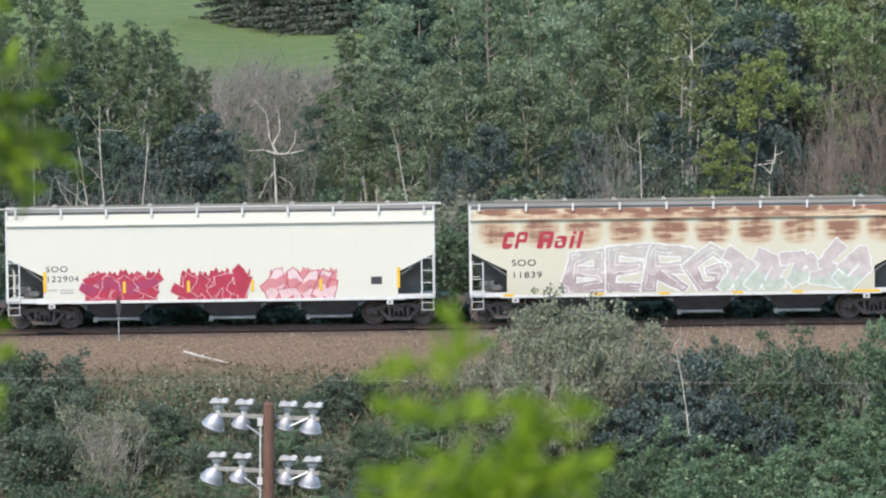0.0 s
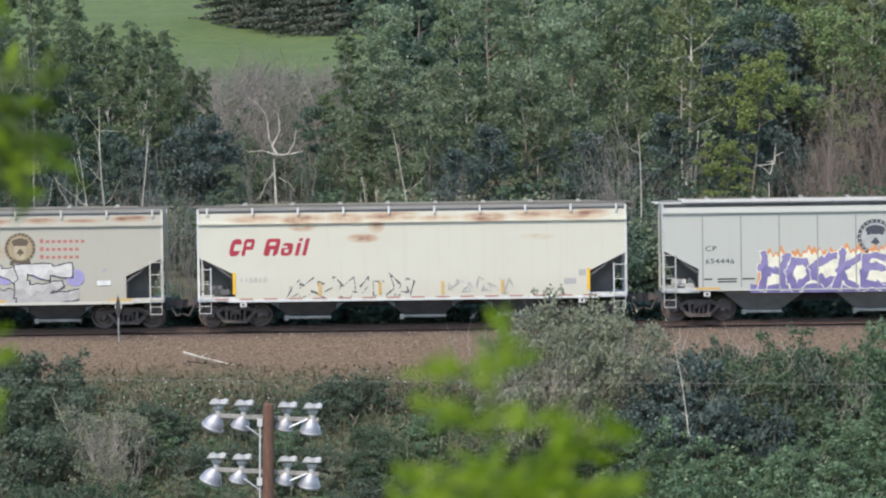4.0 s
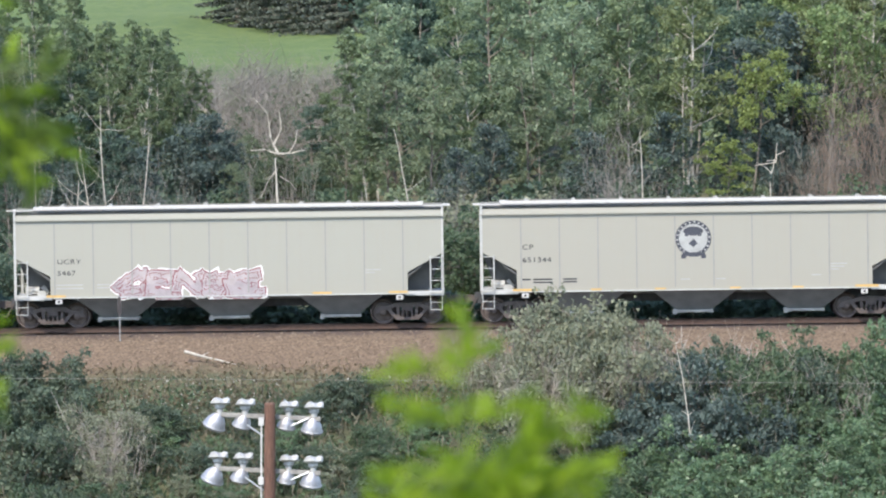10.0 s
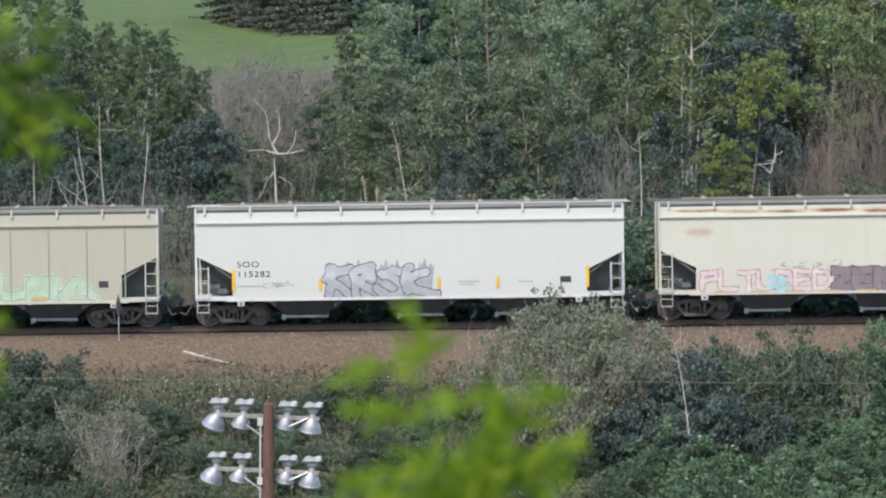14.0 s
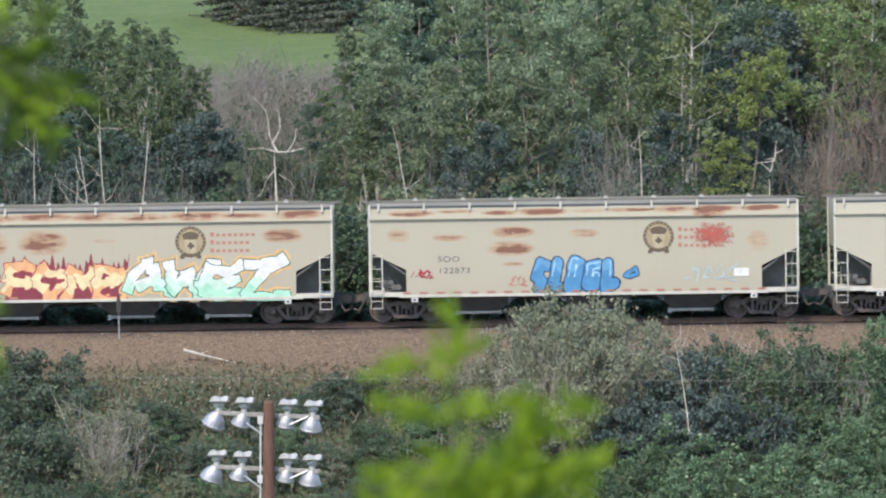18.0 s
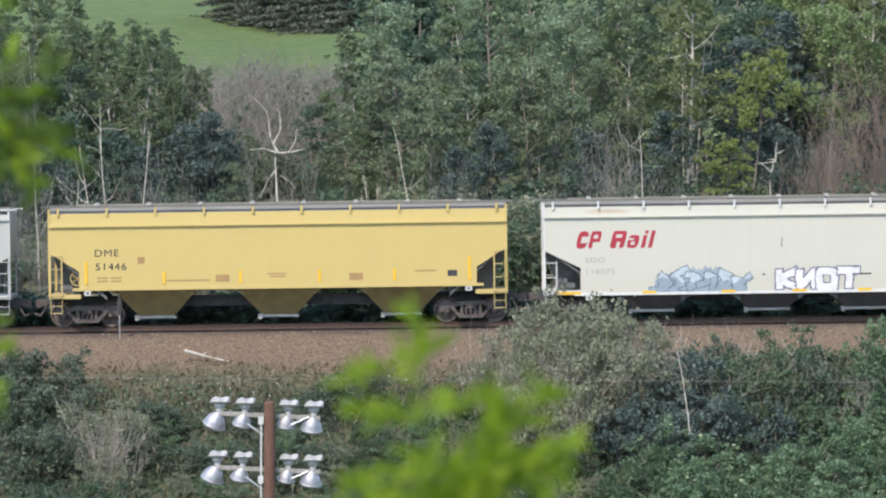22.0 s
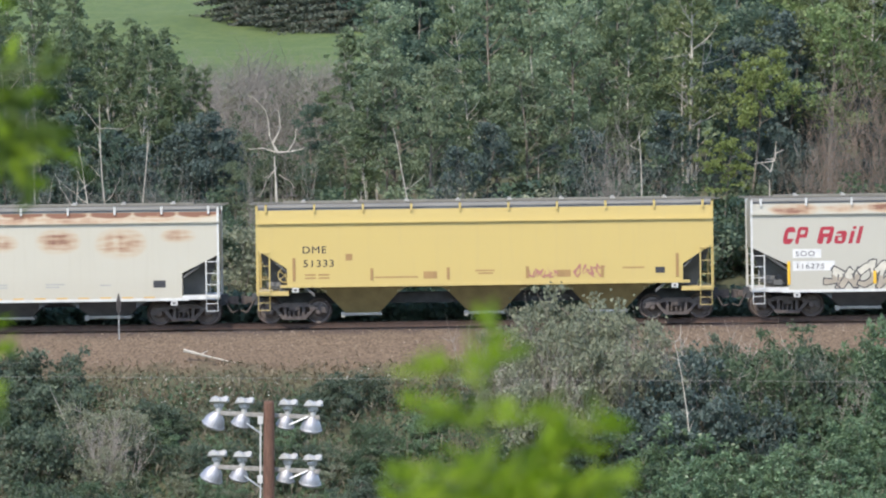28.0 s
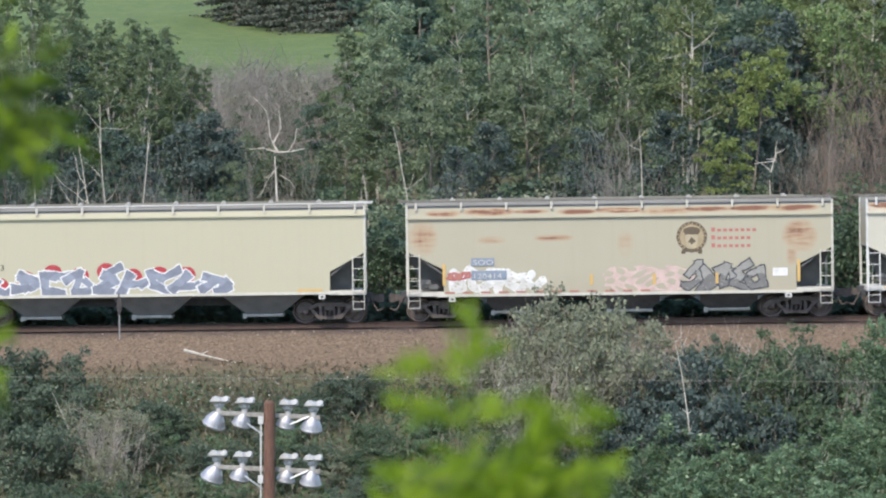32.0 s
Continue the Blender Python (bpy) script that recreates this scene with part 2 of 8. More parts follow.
def ground_material():
    """Gravel on the bank, weedy soil below, grass on the hill, by where the ground lies."""
    m, t, b = nodes_of("ground_soil_grass", 0.95)
    pos = node(t, "ShaderNodeTexCoord").outputs["Object"]
    s = node(t, "ShaderNodeSeparateXYZ")
    t.links.new(pos, s.inputs[0])
    fine, mid, big = noise_tex(t, 9, 6, pos), noise_tex(t, 0.9, 5, pos), noise_tex(t, 0.12, 4, pos)
    soil = ramp(t, mid, [(0.35, (0.050, 0.060, 0.030)), (0.65, (0.110, 0.105, 0.058))])
    gravel = ramp(t, fine, [(0.3, (0.080, 0.055, 0.036)), (0.7, (0.186, 0.132, 0.088))])
    grass = mix(t, calc(t, "MULTIPLY", fine, 0.5), ramp(t, big, [(0.35, (0.074, 0.115, 0.018)), (0.65, (0.112, 0.152, 0.028))]), (0.098, 0.138, 0.040))
    tuft = noise_tex(t, 1.6, 6, pos)
    grass = mix(t, ramp(t, tuft, [(0.40, (0, 0, 0)), (0.62, (1, 1, 1))]), grass, (0.058, 0.098, 0.022))
    sere = noise_tex(t, 0.35, 6, pos)
    grass = mix(t, calc(t, "MULTIPLY", ramp(t, sere, [(0.50, (0, 0, 0)), (0.68, (1, 1, 1))]), 0.35), grass, (0.14, 0.17, 0.050))
    edge = calc(t, "MULTIPLY_ADD", mid, 1.8, -0.9)

    def step(lo, hi):
        r = node(t, "ShaderNodeMapRange")
        r.inputs["From Min"].default_value, r.inputs["From Max"].default_value = lo, hi
        t.links.new(calc(t, "ADD", s.outputs["Y"], edge), r.inputs["Value"])
        return r.outputs[0]
    grime = ramp(t, fine, [(0.3, (0.045, 0.030, 0.025)), (0.7, (0.095, 0.064, 0.050))])
    col = mix(t, step(-6.1, -5.1), soil, gravel)
    col = mix(t, step(-3.0, -2.3), col, grime)
    col = mix(t, step(4.6, 5.4), col, soil)
    col = mix(t, step(92, 104), col, grass)
    t.links.new(col, b.inputs["Base Color"])
    bump(t, b, fine, 0.6, 0.06)
    return m


M["ground"] = ground_material()


# ---- mesh helpers ----
def part(name, bm, material, parent=None, label="", at=None):
    """Links a bmesh as one mesh object under a thing or a part."""
    me = bpy.data.meshes.new(name)
    bm.to_mesh(me)
    bm.free()
    me.materials.append(material)
    return place(name, me, parent, label, at)


def place(name, me, parent=None, label="", at=None):
    ob = new(name, me)
    ob.parent = parent
    if at is not None:
        ob.matrix_basis = at
    if label:
        tagged(ob, label)
    return ob


def box(bm, x0, x1, y0, y1, z0, z1):
    v = [bm.verts.new((x, y, z)) for x in (x0, x1) for y in (y0, y1) for z in (z0, z1)]
    for f in ((0, 1, 3, 2), (4, 6, 7, 5), (0, 4, 5, 1), (2, 3, 7, 6), (0, 2, 6, 4), (1, 5, 7, 3)):
        bm.faces.new([v[i] for i in f])
    return bm


def tube(bm, p, q, r0, r1=None, n=6, cap=True):
    p, q = Vector(p), Vector(q)
    r1 = r0 if r1 is None else r1
    d = (q - p)
    rot = d.to_track_quat("Z", "Y").to_matrix()
    rings = []
    for c, r in ((p, r0), (q, r1)):
        rings.append([bm.verts.new(c + rot @ Vector((r * math.cos(a), r * math.sin(a), 0))) for a in (2 * math.pi * i / n for i in range(n))])
    for i in range(n):
        bm.faces.new((rings[0][i], rings[0][(i + 1) % n], rings[1][(i + 1) % n], rings[1][i]))
    if cap:
        bm.faces.new(rings[0][::-1])
        bm.faces.new(rings[1])
    return bm


def prism(bm, poly, y0, y1):
    """A polygon in x and z, drawn out along y."""
    a = [bm.verts.new((x, y0, z)) for x, z in poly]
    b = [bm.verts.new((x, y1, z)) for x, z in poly]
    n = len(poly)
    bm.faces.new(a)
    bm.faces.new(b[::-1])
    for i in range(n):
        bm.faces.new((a[i], b[i], b[(i + 1) % n], a[(i + 1) % n]))
    bmesh.ops.recalc_face_normals(bm, faces=bm.faces[:])
    return bm


def lathe(bm, prof, axis="z", n=20, at=(0, 0, 0)):
    """Turns a profile of (radius, height) round an axis."""
    rings = []
    for r, h in prof:
        ring = []
        for i in range(n):
            a = 2 * math.pi * i / n
            c, s = r * math.cos(a), r * math.sin(a)
            p = (c, s, h) if axis == "z" else ((c, h, s) if axis == "y" else (h, c, s))
            ring.append(bm.verts.new(Vector(p) + Vector(at)))
        rings.append(ring)
    for a, b in zip(rings, rings[1:]):
        for i in range(n):
            bm.faces.new((a[i], a[(i + 1) % n], b[(i + 1) % n], b[i]))
    bm.faces.new(rings[0])
    bm.faces.new(rings[-1])
    bmesh.ops.recalc_face_normals(bm, faces=bm.faces[:])
    return bm


def bevelled(bm, w):
    bmesh.ops.bevel(bm, geom=bm.edges[:], offset=w, segments=1, affect="EDGES", clamp_overlap=True)
    return bm


B = bmesh.new


# ---- ground ----
def lerp_table(v, table):
    for (a, za), (b, zb) in zip(table, table[1:]):
        if v <= b:
            k = (v - a) / (b - a)
            return za + (zb - za) * max(0.0, k)
    return table[-1][1]


PROFILE = [(-900, 40), (-400, 16), (-230, 7.0), (-192, 5.2), (-183, 3.8), (-150, -6), (-110, -9.5), (-60, -9.8), (-24, -8.4), (-16, -5.9), (-9, -2.9), (-6.2, -1.75),
           (-3.4, -0.42), (-2.5, -0.24), (2.5, -0.24), (3.6, -0.50), (5.0, -1.2), (7, -1.0), (12, 0.2), (60, 6.0), (100, 10.6), (200, 18.0), (320, 27.0), (700, 52), (1600, 80), (3000, 90)]


def ground_z(x, y):
    z = lerp_table(y, PROFILE)
    if abs(y) > 3.6:
        k = min(1.0, (abs(y) - 3.6) / 8.0)
        z += k * (0.55 * noise.noise((x * 0.11, y * 0.13, 3.0)) + 0.18 * noise.noise((x * 0.5, y * 0.5, 9.0)))
        if y > 90:
            z += 1.6 * noise.noise((x * 0.012, y * 0.012, 5.0))
        z += k * min(1.0, max(0.0, (-y - 6) / 20)) * 0.4 * math.sin(x * 0.06)
    return z


def build_ground():
    def axis(dense, far):
        v, step = [], 0.0
        p = dense[0]
        while p <= dense[1]:
            v.append(p)
            p += dense[2]
        lo, hi, s = v[0], v[-1], dense[2]
        while hi < far:
            s *= 1.28
            hi += s
            lo -= s
            v = [lo] + v + [hi]
        return v
    xs = axis((-26, 26, 0.8), 1800)
    ys = sorted(set([p for p in axis((-20, 14, 0.4), 1) if -20 <= p <= 14] + [a for a, _ in PROFILE] + [-170, -130, -85, -50, -40, -32, -28, -22, 20, 28, 36, 45, 52, 70, 80, 90, 110, 130, 150, 175, 240, 280, 400, 500]))
    verts = [(x, y, ground_z(x, y)) for y in ys for x in xs]
    n = len(xs)
    faces = [(j * n + i, j * n + i + 1, (j + 1) * n + i + 1, (j + 1) * n + i) for j in range(len(ys) - 1) for i in range(n - 1)]
    me = bpy.data.meshes.new("ground")
    me.from_pydata(verts, [], faces)
    me.polygons.foreach_set("use_smooth", [True] * len(faces))
    me.materials.append(M["ground"])
    return tagged(new("ground", me), "sloping ground of gravel bank, weedy soil and green hill grass", "ground", kind="structure")


build_ground()


def build_track():
    gauge = 0.7525
    for side in (-1, 1):
        bm = B()
        prof = [(-0.075, -0.17), (0.075, -0.17), (0.07, -0.155), (0.012, -0.14), (0.012, -0.045), (0.036, -0.035), (0.036, -0.004), (0.028, 0), (-0.028, 0), (-0.036, -0.004), (-0.036, -0.035), (-0.012, -0.045), (-0.012, -0.14), (-0.07, -0.155)]
        a = [bm.verts.new((-420, side * gauge + y, z)) for y, z in prof]
        b = [bm.verts.new((420, side * gauge + y, z)) for y, z in prof]
        for i in range(len(prof)):
            j = (i + 1) % len(prof)
            bm.faces.new((a[i], a[j], b[j], b[i]))
        tagged(part("rail", bm, M["rail"]), "rusty steel rail spiked to dark wooden ties", "rail", kind="structure")
    tie = None
    bm = B()
    bevelled(box(bm, -0.115, 0.115, -1.3, 1.3, -0.36, -0.225), 0.012)
    me = bpy.data.meshes.new("railway_tie")
    bm.to_mesh(me)
    bm.free()
    me.materials.append(M["tie"])
    for i in range(-45, 46):
        tie = tagged(place("railway_tie", me, at=pose(i * 0.54, random.uniform(-0.02, 0.02), -0.0, 0, 0, random.uniform(-0.8, 0.8))), "dark creosoted wooden railway tie in ballast", "railway tie", "ties under the rails")
    bm = B()
    for s in (-1, 1):
        for i in range(46, 340):
            box(bm, s * i * 0.54 - 0.115, s * i * 0.54 + 0.115, -1.3, 1.3, -0.36, -0.225)
    tagged(part("far_railway_ties", bm, M["tie"]), "dark wooden ties farther along the line", "railway ties", kind="stuff")
    # loose stones of the ballast shoulder and the bank
    rs = random.Random(5)
    verts, faces = [], []
    for _ in range(7000):
        x, y = rs.uniform(-19, 19), rs.uniform(-6.6, -2.3)
        r = rs.uniform(0.02, 0.05)
        z = ground_z(x, y) + r * 0.3
        k = len(verts)
        a = rs.uniform(0, 6)
        for j in range(4):
            verts.append((x + r * math.cos(a + j * 1.57) * rs.uniform(0.7, 1.3), y + r * math.sin(a + j * 1.57), z - r * 0.3))
        verts.append((x + rs.uniform(-0.3, 0.3) * r, y, z + r * rs.uniform(0.5, 1)))
        faces += [(k, k + 1, k + 4), (k + 1, k + 2, k + 4), (k + 2, k + 3, k + 4), (k + 3, k, k + 4)]
    me = bpy.data.meshes.new("ballast_stones")
    me.from_pydata(verts, [], faces)
    m, t, b = nodes_of("ballast_stone", 0.9)
    g = node(t, "ShaderNodeNewGeometry")
    t.links.new(ramp(t, g.outputs["Random Per Island"], [(0, (0.08, 0.056, 0.037)), (0.85, (0.175, 0.126, 0.088)), (1, (0.30, 0.24, 0.18))]), b.inputs["Base Color"])
    me.materials.append(m)
    tagged(new("ballast_stones", me), "loose brown ballast stones on the bank", "ballast", kind="stuff")


build_track()

# ---- covered hopper cars ----
WHEEL_R = 0.457
SHARED = {}


def shared(key, make, material):
    """One mesh for all the pieces that look alike."""
    if key not in SHARED:
        bm = make(B())
        me = bpy.data.meshes.new(key)
        bm.to_mesh(me)
        bm.free()
        me.materials.append(material)
        SHARED[key] = me
    return SHARED[key]


def make_wheelset(bm):
    for s in (-1, 1):
        o = s * 0.70
        lathe(bm, [(0.085, o - s * 0.06), (0.13, o + s * 0.11), (0.17, o + s * 0.10), (0.19, o + s * 0.055), (0.36, o + s * 0.02), (0.395, o + s * 0.10), (WHEEL_R - 0.02, o + s * 0.12), (WHEEL_R, o + s * 0.10), (WHEEL_R + 0.003, o - s * 0.01), (WHEEL_R + 0.028, o - s * 0.025), (WHEEL_R + 0.025, o - s * 0.045), (0.38, o - s * 0.045), (0.19, o - s * 0.02)], "y", 28)
        # chalk-like casting marks that show the turning
        box(bm, -0.04, 0.04, o + s * 0.03, o + s * 0.045, 0.22, 0.33)
        box(bm, -0.30, -0.20, o + s * 0.03, o + s * 0.045, -0.12, -0.05)
    lathe(bm, [(0.08, -1.02), (0.08, 1.02)], "y", 12)
    for s in (-1, 1):
        lathe(bm, [(0.06, s * 0.86), (0.115, s * 0.865), (0.115, s * 1.04), (0.085, s * 1.055), (0.05, s * 1.06)], "y", 14)
    return bm


def make_side_frame(bm):
    """A cast bow-shaped side frame with its windows, beside x = 0."""
    top = [(-1.18, 0.40), (-1.12, 0.62), (-0.70, 0.68), (-0.45, 0.78), (0.45, 0.78), (0.70, 0.68), (1.12, 0.62), (1.18, 0.40), (1.02, 0.40), (0.97, 0.52), (0.70, 0.54), (0.40, 0.63), (-0.40, 0.63), (-0.70, 0.54), (-0.97, 0.52), (-1.02, 0.40)]
    prism(bm, top, -0.09, 0.09)
    prism(bm, [(-0.76, 0.54), (-0.62, 0.56), (-0.36, 0.27), (0.36, 0.27), (0.62, 0.56), (0.76, 0.54), (0.42, 0.16), (-0.42, 0.16)], -0.085, 0.085)
    for s in (-1, 1):
        prism(bm, [(s * 0.27, 0.25), (s * 0.38, 0.25), (s * 0.40, 0.65), (s * 0.29, 0.65)], -0.075, 0.075)
    return bm


def make_spring(bm):
    lathe(bm, [(0.05, 0.26)] + [(0.062 if i % 2 else 0.048, 0.27 + i * 0.018) for i in range(12)] + [(0.05, 0.49)], "z", 10)
    return bm


def make_bolster(bm):
    box(bm, -0.20, 0.20, -1.06, 1.06, 0.48, 0.64)
    box(bm, -0.15, 0.15, -1.10, 1.10, 0.52, 0.61)
    lathe(bm, [(0.2, 0.62), (0.2, 0.74)], "z", 16)
    tube(bm, (-0.9, -0.35, 0.46), (-0.5, -0.95, 0.40), 0.035)
    tube(bm, (0.9, -0.35, 0.46), (0.5, -0.95, 0.40), 0.035)
    return bm


WHEELSETS = []


def add_truck(car, x):
    truck = place("truck", shared("bolster", make_bolster, M["iron"]), car, "rusty brown cast steel truck", pose(x, 0, 0))
    for s in (-1, 1):
        place("side_frame", shared("side_frame", make_side_frame, M["iron"]), truck, at=pose(0, s * 0.99, 0))
        for dx in (-0.17, 0.0, 0.17):
            place("spring", shared("spring", make_spring, M["iron"]), truck, at=pose(dx, s * 1.0, 0))
    for dx in (-0.89, 0.89):
        w = place("wheelset", shared("wheelset", make_wheelset, M["wheel"]), truck, at=pose(dx, 0, WHEEL_R))
        WHEELSETS.append((w, dx, random.Random(len(WHEELSETS)).uniform(0, 360)))
    return truck


def decal(parent, name, x0, z0, w, h, pick, mats, label="", lift=0.006, cell=0.03):
    """Thin paint on the near side: pick(x, z) gives for each small cell the number of its paint, or 0."""
    nx, nz = max(1, int(w / cell)), max(1, int(h / cell))
    gx = x0 + (np.arange(nx) + 0.5) * cell
    gz = z0 + (np.arange(nz) + 0.5) * cell
    X, Z = np.meshgrid(gx, gz)
    idx = pick(X, Z).astype(int)
    verts, faces, which = [], [], []
    for j in range(nz):
        row = idx[j]
        cuts = np.flatnonzero(np.diff(row)) + 1
        for a, b in zip(np.concatenate(([0], cuts)), np.concatenate((cuts, [nx]))):
            if row[a]:
                k = len(verts)
                xa, xb, za, zb = x0 + a * cell, x0 + b * cell, z0 + j * cell, z0 + (j + 1) * cell
                y = -SIDE - lift
                verts += [(xa, y, za), (xb, y, za), (xb, y, zb), (xa, y, zb)]
                faces.append((k, k + 1, k + 2, k + 3))
                which.append(row[a] - 1)
    me = bpy.data.meshes.new(name)
    me.from_pydata(verts, [], faces)
    for m in mats:
        me.materials.append(m)
    me.polygons.foreach_set("material_index", which)
    return place(name, me, parent, label)


def seg_dist(X, Z, a, b, sharp):
    """Distance to a stroke; sharp gives corners a hard, square look."""
    ax, az = a
    dx, dz = b[0] - ax, b[1] - az
    k = np.clip(((X - ax) * dx + (Z - az) * dz) / (dx * dx + dz * dz + 1e-9), 0, 1)
    u, v = X - ax - k * dx, Z - az - k * dz
    if sharp:
        return 0.45 * np.hypot(u, v) + 0.55 * np.maximum(np.abs(u * 0.92 + v * 0.39), np.abs(v * 0.92 - u * 0.39))
    return np.hypot(u, v)


def wedge_dist(X, Z, a, b, ra, rb, r):
    """Distance to a stroke with blunt ends, wider at one end than at the other; r lies on its outline."""
    ln = math.hypot(b[0] - a[0], b[1] - a[1]) + 1e-6
    dx, dz = (b[0] - a[0]) / ln, (b[1] - a[1]) / ln
    along = (X - a[0]) * dx + (Z - a[1]) * dz
    wide = ra + (rb - ra) * np.clip(along / ln, 0, 1)
    over = np.maximum(-along, along - ln) - 0.55 * wide
    return r + np.maximum(np.abs((Z - a[1]) * dx - (X - a[0]) * dz) - wide, over)


# crooked strokes for writing that cannot be read, and block strokes for what can
LAYER = [0]
SHAPES = [
    [(-0.1, 0.1), (0.35, 0.9), (0.2, 0.4), (0.8, 0.15), (1.1, 0.75)],
    [(0.9, 1.05), (0.3, 0.7), (0.75, 0.45), (0.1, 0.1), (1.2, -0.05)],
    [(-0.1, 0.8), (0.6, 0.95), (0.35, 0.1), (1.15, 0.35), (0.8, 0.8)],
    [(0.0, 0.0), (0.55, 0.55), (0.1, 0.95), (1.0, 0.6), (0.6, 0.0), (1.15, 0.1)],
    [(1.1, 0.9), (0.55, 0.55), (0.05, 1.0), (0.2, 0.2), (0.9, 0.05)],
    [(0.1, 0.5), (0.7, 1.05), (1.0, 0.4), (0.4, 0.05), (-0.1, 0.25)],
    [(-0.15, 0.15), (0.5, 0.3), (0.3, 1.0), (0.9, 0.75), (0.75, 0.0)],
]
TALL = [
    [(0.75, 0.85), (0.3, 0.95), (0.1, 0.5), (0.45, 0.35), (0.35, 0.0)],
    [(0.25, 1.0), (0.2, 0.1), (0.75, 0.05)],
    [(0.2, 0.0), (0.25, 0.95), (0.7, 0.9), (0.7, 0.05)],
    [(0.7, 0.95), (0.25, 0.8), (0.2, 0.15), (0.8, 0.1), (0.7, 0.45)],
    [(0.3, 0.9), (0.35, 0.05), (0.85, 0.2)],
]
LETTERS = {
    "A": "00-52-a0 24-84", "B": "00-0a-7a-85-15 85-90-00", "C": "99-5a-06-04-50-91", "D": "00-0a-7a-a6-83-50-00", "E": "9a-0a-00-90 05-75",
    "F": "00-0a-9a 05-75", "G": "99-5a-05-40-91-95-55", "H": "00-0a 90-9a 05-95", "K": "00-0a 9a-05-90", "L": "0a-00-90", "M": "00-1a-54-9a-a0",
    "N": "00-0a-90-9a", "O": "50-04-2a-7a-a5-50", "P": "00-0a-8a-86-05", "R": "00-0a-8a-86-05-90", "S": "99-4a-07-94-60-01", "T": "5a-50 0a-aa",
    "U": "0a-02-40-92-9a", "W": "0a-20-57-80-aa", "Y": "0a-55-9a 55-50", "Z": "0a-9a-00-90",
}
LETTERS["A"] = "00-4a-6a-a0 23-83"
LETTERS["n"], LETTERS["o"] = "0a-00-9a-90", "00-0a-8a-80-00"    # a turned N and a square O


def strokes_of(ch):
    return [[(int(q[0], 11) / 10, int(q[1], 11) / 10) for q in line.split("-")] for line in LETTERS[ch].split()]


